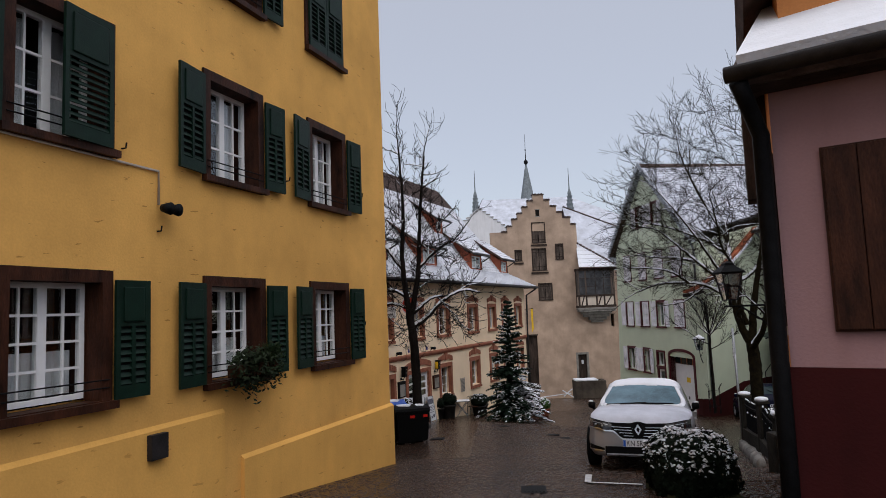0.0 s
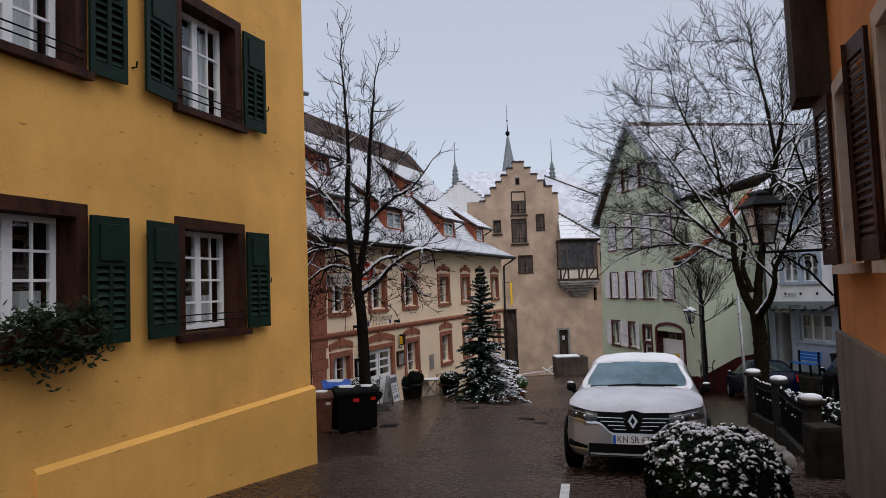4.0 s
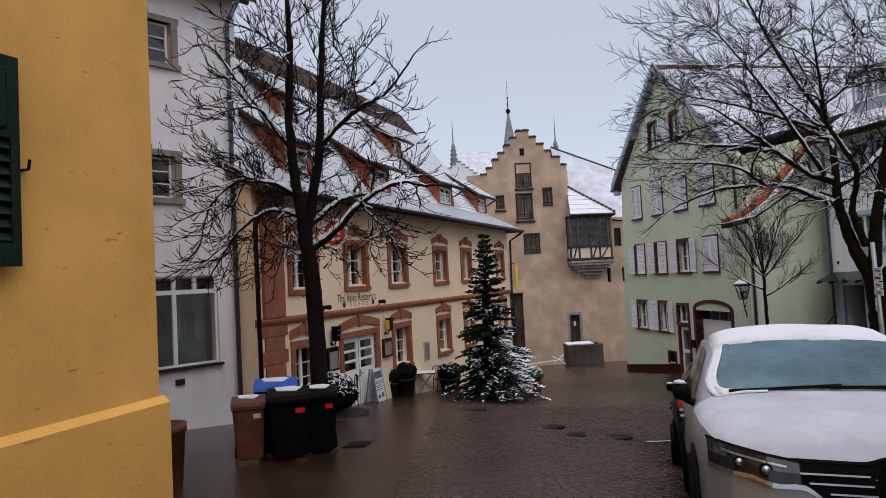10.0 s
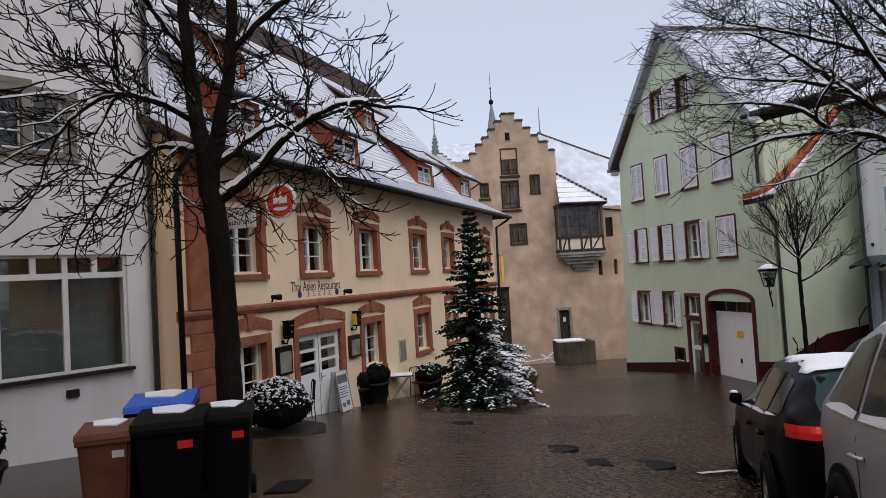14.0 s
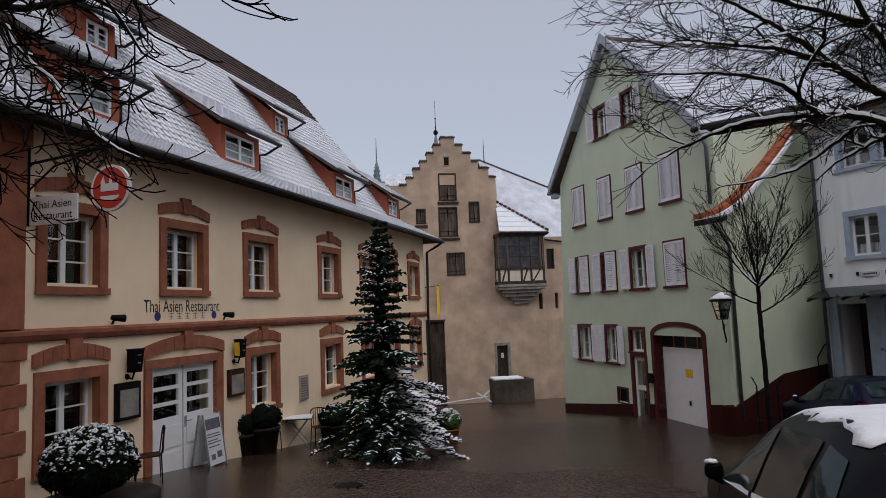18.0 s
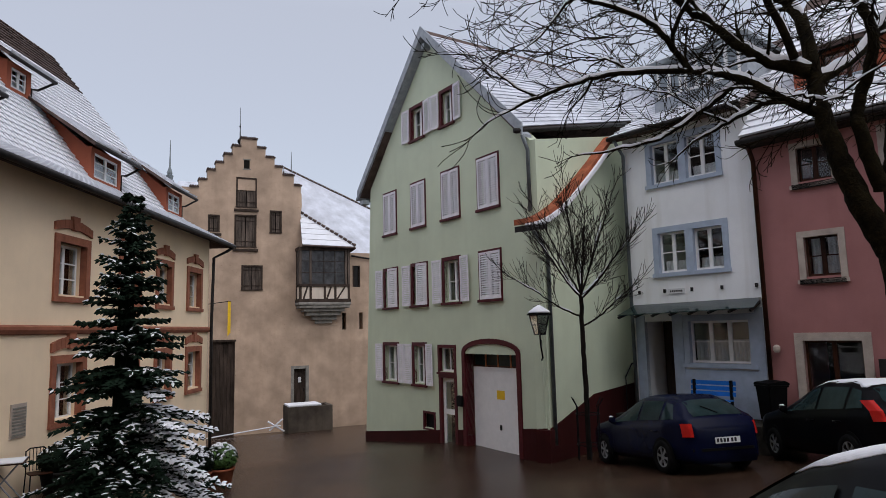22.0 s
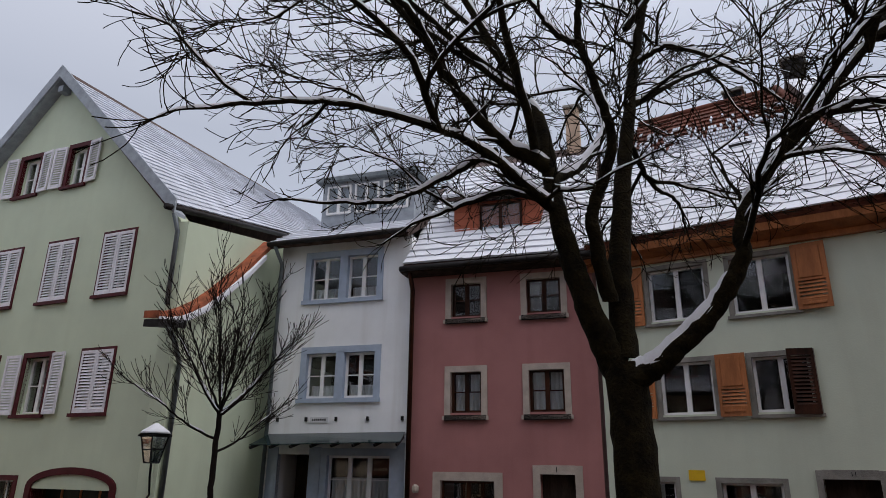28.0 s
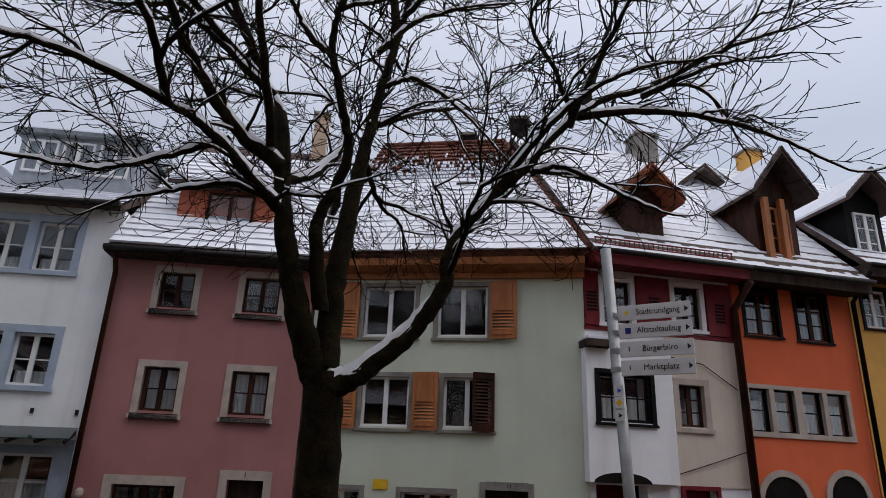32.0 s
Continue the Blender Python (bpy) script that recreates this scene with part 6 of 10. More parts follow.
for q in ((LOOP[0] - 0.07, LOOP[1] + 0.07, LOOP[3], LOOP[3] + 0.07), (LOOP[0] - 0.07, LOOP[1] + 0.07, LOOP[2] - 0.07, LOOP[2])):
    bm = B()
    box(bm, q[0], -0.03, q[2], q[1], 0.0, q[3])
    part("loophole_stone", bm, GREYSTONE, lp)
# partition and its near-black colour stand in for the dim inside
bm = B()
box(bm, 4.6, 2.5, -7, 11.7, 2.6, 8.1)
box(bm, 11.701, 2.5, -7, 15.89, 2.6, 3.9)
part("interior", bm, INNERDARK, HT)
GREYBOARD = mat("grey_board", (0.15, 0.115, 0.095), 0.85, 0.35, 5.0, 0.4, 50, stretch=(1, 1, 0.15))
for a, b, c, d in T_H:
    surround(HT, a - 0.02, b + 0.02, c - 0.02, d + 0.02, 0.09, DARKWOOD, 0.04, 0.1, 0.03)
    mid_ = (a + b) / 2
    for u, w in ((a, mid_ - 0.02), (mid_ + 0.02, b)):
        bm = B()
        k = 3
        for q in range(k):
            g = (w - u) / k
            box(bm, u + q * g + 0.008, 0.05 + 0.012 * (q % 2), c, u + (q + 1) * g - 0.008, 0.10, d)
        lf = part("closed_shutter", bm, GREYBOARD, HT, "weathered grey board shutter")
        for z in (c + 0.16 * (d - c), c + 0.8 * (d - c)):
            bm = B()
            box(bm, u + 0.02, 0.028, z, w - 0.02, 0.048, z + 0.06)
            part("shutter_batten", bm, DARKWOOD, lf)
    if d > 6 and a < 9:
        bm = B()
        box(bm, a - 0.12, -0.12, c - 0.26, b + 0.12, 0.0, c - 0.12)
        part("hoist_sill", bm, DARKWOOD, HT)
for a, b, c, d in ((15.2, 15.56, 2.3, 3.68),):
    bm = B()
    box(bm, a, 0.12, c, b, 0.14, d)
    sw = part("small_window", bm, OLDGLASS, HT)
    for q in ((a - 0.07, a, c, d), (b, b + 0.07, c, d)):
        bm = B()
        box(bm, q[0], -0.03, q[2], q[1], 0.1, q[3])
        part("window_frame", bm, DARKWOOD, sw)
bm = B()
for q in range(5):
    g = (SIDE[1] - SIDE[0] - 0.16) / 5
    box(bm, SIDE[0] + 0.08 + q * g, 0.2 + 0.008 * (q % 2), -7.2, SIDE[0] + 0.074 + (q + 1) * g, 0.28, SIDE[3] - 0.08)
gdr = part("side_door", bm, DARKWOOD, HT, "dark wooden door with a small notice")
bm = B()
box(bm, 11.68, 0.185, -3.55, 11.86, 0.197, -3.22)
part("door_notice", bm, SIGNW, gdr)
bm = B()
box(bm, 12.0, 0.16, -4.1, 12.06, 0.197, -3.9)
part("door_latch", bm, IRON, gdr)
for q in ((SIDE[0] - 0.1, SIDE[0] + 0.08, -7.2, SIDE[3]), (SIDE[1] - 0.08, SIDE[1] + 0.1, -7.2, SIDE[3]), (SIDE[0] - 0.1, SIDE[1] + 0.1, SIDE[3] - 0.08, SIDE[3] + 0.1)):
    bm = B()
    box(bm, q[0], -0.03, q[2], q[1], 0.19 if q[3] == SIDE[3] else -0.003, q[3] - 0.082 if q[3] == SIDE[3] else q[3])
    part("door_surround", bm, GREYSTONE, HT)
bm = B()
for q in range(6):
    g = (GATE[1] - GATE[0]) / 6
    box(bm, GATE[0] + q * g + 0.008, 0.15, -7.2, GATE[0] + (q + 1) * g - 0.008, 0.22, GATE[3])
part("gate_leaf", bm, DARKWOOD, HT, "tall boarded wooden gate leaf")
bm = B()
box(bm, GATE[0] - 0.1, -0.03, GATE[3], GATE[1] + 0.06, 0.1, GATE[3] + 0.12)
part("gate_lintel", bm, DARKWOOD, HT)
# oriel: stone corbel, cream panels between studs, a band of dim glazing, tiled hood
OA, OB, OY = 11.5, 14.66, -1.0
bm = B()
box(bm, OA, OY - 0.03, 2.25, OB, 0.0, 2.40)
ori = part("oriel", bm, DARKWOOD, HT, "half-timbered oriel on a stone corbel")
for z0, z1 in ((1.30, 1.50), (4.48, 4.68)):
    bm = B()
    box(bm, OA - 0.05, OY - 0.04, z0, OB + 0.05, 0.0, z1)
    part("beam", bm, DARKWOOD, ori)
for s in (OA, OA + 0.62, 13.0, 13.66, OB - 0.14):
    bm = B()
    box(bm, s, OY, 1.5, s + 0.14, OY + 0.14, 2.249)
    part("stud", bm, DARKWOOD, ori)
for s in (OA, OA + 0.62, OB - 0.32, OB - 0.13):
    bm = B()
    box(bm, s, OY, 2.401, s + 0.13, OY + 0.14, 4.479)
    part("stud", bm, GREYBOARD, ori)
for s, za, zb in ((OA, 1.5, 2.249), (OA, 2.401, 4.479)):
    bm = B()
    box(bm, s, -0.15, za, s + 0.14, 0.0, zb)
    part("stud", bm, DARKWOOD, ori)
for a, b in ((13.14, 13.52), (13.80, 14.4), (11.70, 12.05)):
    bm = B()
    extr(bm, [(a, OY + 0.004, 1.5), (a + 0.11, OY + 0.004, 1.5), (b, OY + 0.004, 2.245), (b - 0.11, OY + 0.004, 2.245)], (0, 0.06, 0))
    part("brace", bm, DARKWOOD, ori)
bm = B()
box(bm, OA + 0.03, OY + 0.04, 1.5, OB - 0.03, OY + 0.09, 2.25)
box(bm, OA + 0.03, OY + 0.09, 1.5, OA + 0.08, -0.02, 2.25)
box(bm, OB - 0.08, OY + 0.09, 1.5, OB - 0.03, -0.02, 2.25)
part("oriel_infill", bm, BEIGEP, ori)
DIMPANE = mat("dusty_old_pane", (0.075, 0.075, 0.08), 0.35, 0.35, 2.5, 0.1, 40, spec=0.3)
for a, b in ((OA + 0.14, OA + 0.62), (OA + 0.76, 13.0), (13.04, 13.7), (13.74, OB - 0.33)):
    bm = B()
    box(bm, a, OY + 0.06, 2.40, b, OY + 0.075, 4.48)
    gl = part("oriel_glazing", bm, DIMPANE, ori, "dim dusty oriel window")
    bm = B()
    for z in (3.1, 3.8):
        box(bm, a, OY + 0.04, z, b, OY + 0.059, z + 0.03)
    part("glazing_bar", bm, DARKWOOD, gl)
for a, b in ((13.0, 13.04), (13.7, 13.74)):
    bm = B()
    box(bm, a, OY + 0.03, 2.401, b, OY + 0.08, 4.479)
    part("mullion", bm, DARKWOOD, ori)
bm = B()
box(bm, OA + 0.03, OY + 0.14, 2.40, OA + 0.05, -0.15, 4.48)
box(bm, OB - 0.05, OY + 0.14, 2.40, OB - 0.03, 0.0, 4.48)
box(bm, OA + 0.06, -0.06, 2.40, OB - 0.06, -0.02, 4.48)
part("oriel_glazing", bm, DIMPANE, ori)
bm = B()
for i, (x0, x1, y, z) in enumerate(((OA - 0.06, OB + 0.06, -1.12, 1.29), (OA + 0.02, OB - 0.02, -1.05, 1.12), (OA + 0.28, OB - 0.3, -0.86, 0.94), (OA + 0.5, OB - 0.5, -0.66, 0.72), (OA + 0.95, OB - 0.7, -0.42, 0.48), (OA + 1.15, OB - 0.95, -0.22, 0.22))):
    zb = (1.125, 0.945, 0.725, 0.485, 0.225, 0.0)[i]
    box(bm, x0, y, zb, x1, 0.0, z, 0.03)
part("oriel_corbel", bm, GREYSTONE, ori, "moulded stone corbel")
RA, RB, RC = (11.62, -1.3, 4.72), (15.0, -1.3, 4.66), (11.80, 0.35, 6.98)
pitched(HT, "oriel_roof", [RA, RB, RC], 0.10, TILE)
pitched(HT, "oriel_roof", [RB, (15.1, 0.5, 4.60), RC], 0.10, TILE)
SR = lambda p: (p[0], p[1] + 0.03, p[2] + 0.085)
for i in range(6):
    u0, u1 = i / 6, (i + 0.93) / 6
    A, Bq, C = Vector(SR(RA)), Vector(SR(RB)), Vector(SR(RC))
    pitched(HT, "oriel_roof_snow", [A.lerp(C, u0), Bq.lerp(C, u0), Bq.lerp(C, u1), A.lerp(C, u1)], 0.06, SNOW)
bm = B()
for i in range(13):
    q = Vector(RB).lerp(Vector(RC), (i + 0.2) / 13)
    w = Vector(RB).lerp(Vector(RC), (i + 0.95) / 13)
    tube(bm, [q + Vector((0, 0, 0.12)), w + Vector((0, 0, 0.12))], [0.10, 0.075], 6)
part("hip_tile", bm, TILE, HT, "dark hip tiles")
# main roof behind the gable, hipped down behind the oriel
for k in (-1, 1):
    pitched(HT, "roof", [(8.6 + k * 3.1, 0.62, 7.57), (8.6 + k * 3.1, 16, 7.57), (8.6, 16, 10.9), (8.6, 0.62, 10.9)], 0.2, TILE)
    pitched(HT, "roof_snow", [(8.6 + k * 3.1, 0.64, 7.70), (8.6 + k * 3.1, 16, 7.70), (8.6 + k * 0.05, 16, 11.03), (8.6 + k * 0.05, 0.64, 11.03)], 0.1, THINSNOW)
for name, up, material in (("roof", 0.0, TILE), ("roof_snow", 0.22, THINSNOW)):
    qa, qb, qc, qd = [(x, y, z + up) for x, y, z in ((11.9, 0.45, 4.50), (16.6, 0.3, 4.05), (22.0, 5.0, 6.5), (11.67, 5.0, 10.78))]
    pitched(HT, name, [qa, qb, qd], 0.12, material)
    pitched(HT, name, [qb, qc, qd], 0.12, material)
pitched(HT, "roof", [(11.67, 5.02, 10.88), (22.0, 5.02, 6.6), (22.0, 15.9, 3.0), (11.67, 15.9, 4.0)], 0.2, TILE)
bm = B()
for i in range(34):
    q = Vector((11.67, 5.0, 11.05)).lerp(Vector((22.0, 5.0, 6.77)), i / 34)
    w = Vector((11.67, 5.0, 11.05)).lerp(Vector((22.0, 5.0, 6.77)), (i + 0.9) / 34)
    tube(bm, [q, w], [0.085, 0.07], 6)
part("ridge_tile", bm, TILE, HT, "dark ridge tiles showing through the snow")
bm = B()
box(bm, 4.2, 0.61, -8, 4.6, 15.49, 6.4)
box(bm, 4.2, 15.5, -8, 16.3, 16, 6.4)
box(bm, 15.9, 0.61, -8, 16.3, 15.4, 4.0)
part("rear_wall", bm, OCHRE, HT)
pipe(HT, [(15.0, -0.12, 4.3), (16.3, -0.12, 4.12)], 0.06, GUTTER, "gutter")
bm = B()
tube(bm, [(7.62, -0.3, 1.42), (5.9, -0.02, 1.2)], 0.022, 6)
ban = part("banner_arm", bm, IRON, HT)
bm = B()
for k in range(3):
    extr(bm, [(7.44 + k * 0.055, -0.3 + 0.02 * (k % 2), -0.65 + 0.1 * k), (7.50 + k * 0.055, -0.3 + 0.02 * (1 - k % 2), -0.62 + 0.1 * k), (7.50 + k * 0.055, -0.3 + 0.02 * (1 - k % 2), 1.40), (7.44 + k * 0.055, -0.3 + 0.02 * (k % 2), 1.40)], (0, 0.012, 0))
part("banner", bm, YELLOWPL, ban, "narrow yellow banner hanging in folds")

# far tower behind the gate
HX = thing("old_castle", front((0, 100.0), (20, 100.0)), "far stepped-gabled castle with a slate spire and corner turrets", "building")
bm = B()
box(bm, 1.0, 0, -8, 36, 14, 11.9)
part("wall", bm, WHITEP, HX)
bm = B()
box(bm, 0.6, -0.2, -8, 11.0, 0.6, 12.9)
for i in range(9):
    box(bm, 1.08 + i * 0.55, -0.2, 12.9 + i * 0.42, 10.58 - i * 0.55, 0.6, 13.32 + i * 0.42)
part("stepped_gable", bm, GREYWHITE, HX)
for i in range(9):
    for a in (1.0 + i * 0.55, 10.06 - i * 0.55):
        bm = B()
        box(bm, a, -0.3, 13.322 + i * 0.42, a + 0.6, 0.7, 13.42 + i * 0.42)
        part("coping_slab", bm, GREYSTONE, HX)
bm = B()
for i in range(3):
    box(bm, 7.4 + i * 0.1, -0.21, 11.5, 7.6 + i * 0.1, -0.201, 12.6)
part("window", bm, CARGLASS, HX)
pitched(HX, "roof_snow", [(3.5, -0.5, 11.0), (37.0, -0.5, 11.0), (21.0, 7, 19.3), (6.6, 7, 19.3)], 0.2, THINSNOW)
pitched(HX, "roof_snow", [(37.0, -0.5, 11.0), (37.0, 14.5, 11.0), (21.0, 7, 19.3)], 0.2, THINSNOW)
pitched(HX, "roof_snow", [(3.5, 14.5, 11.0), (37.0, 14.5, 11.0), (21.0, 7, 19.3), (6.6, 7, 19.3)], 0.2, THINSNOW)
pitched(HX, "roof_snow", [(3.5, -0.5, 11.0), (3.5, 14.5, 11.0), (6.6, 7, 19.3)], 0.2, THINSNOW)
for s, z in ((5.4, 16.2), (20.25, 16.0)):
    bm = B()
    for i in range(5):
        lathe(bm, [(0.62 - i * 0.06, 0), (0.70 - i * 0.06, 0.32), (0.52 - i * 0.06, 0.36), (0.52 - i * 0.06, 0.62)], 10, (s, 3, z + i * 0.62))
    lathe(bm, [(0.35, 0), (0.10, 0.8), (0.03, 4.2)], 8, (s, 3, z + 3.1))
    part("turret", bm, SLATE, HX, "slender stepped turret with a finial")
bm = B()
lathe(bm, [(2.5, 0), (2.15, 0.4), (1.15, 4.1), (0.12, 10.0)], 8, (14.3, 8, 15.2))
part("spire", bm, SLATE, HX, "steep slate spire")
bm = B()
lathe(bm, [(0.10, 0), (0.34, 0.3), (0.34, 0.6), (0.08, 0.9), (0.05, 2.4), (0.16, 2.5), (0.04, 2.7), (0.02, 5.2)], 8, (14.3, 8, 25.1))
part("spire_finial", bm, IRON, HX)

# ---------------------------------------------------------------- near houses beside the path
HN = thing("mauve_house", front((2.83, 5.67), (2.83 + 0.82, 5.67 - 0.58)), "mauve plastered house with a dark brown shutter and wine-red base", "house")
part("wall", wall_mesh(0.07, 7.0, -1.6, 3.6, [(0.6, 1.7, 1.3, 2.65)], 0.3), MAUVE, HN)
bm = B()
box(bm, 0.07, 0.301, -1.6, 0.35, 4.2, 3.6)
extr(bm, [(0.07, 0.31, 3.6), (0.07, 4.2, 3.6), (0.07, 4.2, 6.0), (0.07, 0.31, 3.75)], (0.28, 0, 0))
part("side_wall", bm, MAUVE, HN)
bm = B()
box(bm, 6.7, 0.301, -1.6, 7.0, 4.2, 3.6)
extr(bm, [(6.7, 0.31, 3.6), (6.7, 4.2, 3.6), (6.7, 4.2, 6.0), (6.7, 0.31, 3.75)], (0.3, 0, 0))
part("side_wall", bm, MAUVE, HN)
bm = B()
box(bm, 0.07, 4.201, -1.6, 7.0, 4.45, 6.1)
part("back_wall", bm, MAUVE, HN)
bm = B()
box(bm, 0.05, -0.03, -1.7, 7.0, -0.001, 0.92)
part("plinth", bm, PLINTH_R, HN)
bm = B()
box(bm, 0.42, -0.035, 1.21, 1.93, -0.002, 2.73)
cs = part("closed_shutter", bm, BROWNWOOD, HN, "closed dark brown board shutter")
for i in range(6):
    bm = B()
    box(bm, 0.44 + i * 0.245 + 0.004, -0.07 - 0.006 * (i % 2), 1.23, 0.685 + i * 0.245 - 0.004, -0.036, 2.71, 0.004)
    part("board", bm, BROWNWOOD, cs)
pitched(HN, "roof", [(-0.14, -0.42, 3.42), (7.2, -0.42, 3.42), (7.2, 4.5, 6.4), (-0.14, 4.5, 6.4)], 0.16, TILE)
pitched(HN, "roof_snow", [(-0.10, -0.36, 3.56), (7.2, -0.36, 3.56), (7.2, 4.5, 6.54), (-0.10, 4.5, 6.54)], 0.11, SNOW)
bm = B()
box(bm, -0.06, -0.34, 3.28, 7.0, -0.001, 3.40)
part("eaves_board", bm, DARKWOOD, HN)
pipe(HN, [(-0.17, -0.50, 3.36), (7.2, -0.50, 3.40)], 0.07, GUTTER, "gutter")
pipe(HN, [(-0.08, -0.46, 3.30), (-0.05, -0.30, 3.15), (0.0, -0.08, 2.9), (0.0, -0.08, 0.9), (0.0, -0.08, -1.2)], 0.072, IRON)

HF = thing("orange_street_house", front((5.2, 10.3), (3.2, 5.9)), "orange plastered house with dark shutters and a cement plinth", "house")
part("wall", wall_mesh(0.0, 4.6, -2.4, 4.6, [(0.95, 1.75, 1.25, 2.9), (2.9, 3.7, 1.25, 2.9)], 0.35), ORANGEF, HF)
bm = B()
box(bm, 0.0, 0.351, -2.4, 0.3, 3.2, 4.6)
extr(bm, [(0.0, 0.36, 4.6), (0.0, 3.2, 4.6), (0.0, 3.2, 6.2), (0.0, 0.36, 4.8)], (0.3, 0, 0))
part("side_wall", bm, ORANGEF, HF)
bm = B()
box(bm, 4.3, 0.351, -2.4, 4.6, 3.2, 4.6)
part("side_wall", bm, ORANGEF, HF)
bm = B()
extr(bm, [(4.3, 0.36, 4.601), (4.3, 3.2, 4.601), (4.3, 3.2, 6.2), (4.3, 0.36, 4.8)], (0.3, 0, 0))
part("gable_boarding", bm, DARKWOOD, HF, "weathered boarding in the gable")
bm = B()
box(bm, 0.0, 3.201, -2.4, 4.6, 3.45, 6.25)
part("back_wall", bm, ORANGEF, HF)
bm = B()
extr(bm, [(-0.03, -0.06, -2.6), (4.6, -0.06, -2.6), (4.6, -0.06, 0.42), (-0.03, -0.06, 0.50)], (0, 0.059, 0))
part("plinth", bm, PLINTH_G, HF)
for a in (0.95, 2.9):
    surround(HF, a - 0.12, a + 0.92, 1.12, 3.02, 0.14, PALESTONE, 0.05, 0.1, 0.1)
    window(HF, a, a + 0.8, 1.25, 2.9, 0.12, 2, 3, WHITEW, 1)
    shutter(HF, a - 0.62, a - 0.13, 1.22, 2.95, BROWNWOOD, -0.1, (0.05, 0.95), 8, "r")
    shutter(HF, a + 0.93, a + 1.42, 1.22, 2.95, BROWNWOOD, -0.1, (0.05, 0.95), 10, "l")
bm = B()
box(bm, -0.03, -0.34, 3.0, 0.55, -0.001, 4.58)
part("upper_bay", bm, DARKWOOD, HF, "dark timber bay overhanging the wall")
pitched(HF, "roof", [(0.0, -0.36, 4.6), (4.9, -0.36, 4.6), (4.9, 3.5, 6.6), (0.0, 3.5, 6.6)], 0.16, TILE)

# ---------------------------------------------------------------- bare trees
class Wood:
    """Gathers tapering limbs and the snow that lies along their upper sides."""

    def __init__(self, seed, gravity=0.0, kink=0.22, snow=1.0, gnarl=0.03, thin=0.0042):
        self.gnarl, self.thin = gnarl, thin
        self.rnd, self.gravity, self.kink, self.snow = random.Random(seed), gravity, kink, snow
        self.v, self.f, self.sv, self.sf, self.cut_v, self.nodes = [], [], [], [], 0, []

    def limb(self, pts, radii):
        sides = 12 if radii[0] > 0.07 else 6 if radii[0] > 0.025 else 4 if radii[0] > 0.010 else 3
        rings, u = [], None
        for i, p in enumerate(pts):
            d = (pts[min(i + 1, len(pts) - 1)] - pts[max(i - 1, 0)]).normalized()
            u = d.orthogonal().normalized() if u is None else (u - d * u.dot(d)).normalized()
            w = d.cross(u)
            base = len(self.v)
            for k in range(sides):
                a = 2 * math.pi * k / sides
                rr = radii[i] * (1 + (self.rnd.uniform(-0.05, 0.05) if radii[i] > 0.05 else 0))
                self.v.append(p + (u * math.cos(a) + w * math.sin(a)) * rr)
            rings.append(base)
        for a, b in zip(rings, rings[1:]):
            for k in range(sides):
                self.f.append((a + k, a + (k + 1) % sides, b + (k + 1) % sides, b + k))
        if radii[0] > 0.0095 and self.snow:
            run = []
            for i, p in enumerate(pts):
                d = (pts[min(i + 1, len(pts) - 1)] - pts[max(i - 1, 0)]).normalized()
                flat = math.sqrt(max(0.0, 1 - d.z * d.z))
                patch = noise.noise(p * 1.7 + Vector((self.rnd.random() * 0.02, 0, 0)))
                if flat > 0.42 and patch > (-0.36 - 9 * min(radii[i], 0.05)) * self.snow and radii[i] > 0.0062:
                    run.append((p, d, radii[i], flat))
                else:
                    self.snow_run(run)
                    run = []
            self.snow_run(run)

    def snow_run(self, run):
        if len(run) < 4:
            return
        rows = []
        for i, (p, d, r, flat) in enumerate(run):
            side = d.cross(Vector((0, 0, 1))).normalized()
            up = side.cross(d).normalized()
            e = min(i, len(run) - 1 - i)
            tp = (0.15, 0.5, 0.8, 0.93)[e] if e < 4 else 1.0
            wd = tp * (0.86 + 0.22 * noise.noise(p * 6.0)) * 1.02
            lo = 0.08 + 0.70 * (1 - min(1.0, wd))
            h = (0.013 + 0.52 * r) * flat * (0.3 + 0.7 * tp) * (1 + 0.5 * noise.noise(p * 4.0 + Vector((3, 0, 0))))
            base = len(self.sv)
            self.sv += [p + side * r * wd + up * r * lo, p + side * r * 0.74 * wd + up * (r * 0.96 + h * 0.6), p + up * (r + h), p - side * r * 0.74 * wd + up * (r * 0.96 + h * 0.6), p - side * r * wd + up * r * lo]
            rows.append(base)
        for a, b in zip(rows, rows[1:]):
            for k in range(4):
                self.sf.append((a + k, a + k + 1, b + k + 1, b + k))

    def grow(self, p, d, length, r, level, twig):
        """A limb that wanders, tapers and forks until it is a twig."""
        rnd = self.rnd
        n = max(4, min(10, int(length / 0.085)))
        pts, radii, q, dd = [p], [r], p, d.normalized()
        jig = lambda k: Vector((rnd.uniform(-1, 1), rnd.uniform(-1, 1), rnd.uniform(-1, 1))) * k
        curl = jig(self.kink * 0.35)
        for i in range(n):
            curl = curl * 0.72 + jig(self.kink * 0.42)
            lift = 0.01 if level > 1 else self.gravity if level == 1 else 0.11
            dd = (dd + curl + Vector((0, 0, lift))).normalized()
            q = q + dd * length / n
            pts.append(q)
            radii.append(max(self.thin, r * (1 - 0.72 * (i + 1) / n)))
        self.limb(pts, radii)
        if level <= 0:
            return
        kids = max(2, int(length / twig[level - 1]))
        for k in range(kids):
            t = 0.18 + 0.82 * (k + rnd.random()) / kids
            i = min(n - 1, int(t * n))
            c = pts[i].lerp(pts[i + 1], t * n - i if t * n - i < 1 else 1)
            self.shoot(c, (pts[i + 1] - pts[i]).normalized(), radii[i], length * (1 - 0.45 * t), level - 1, twig)

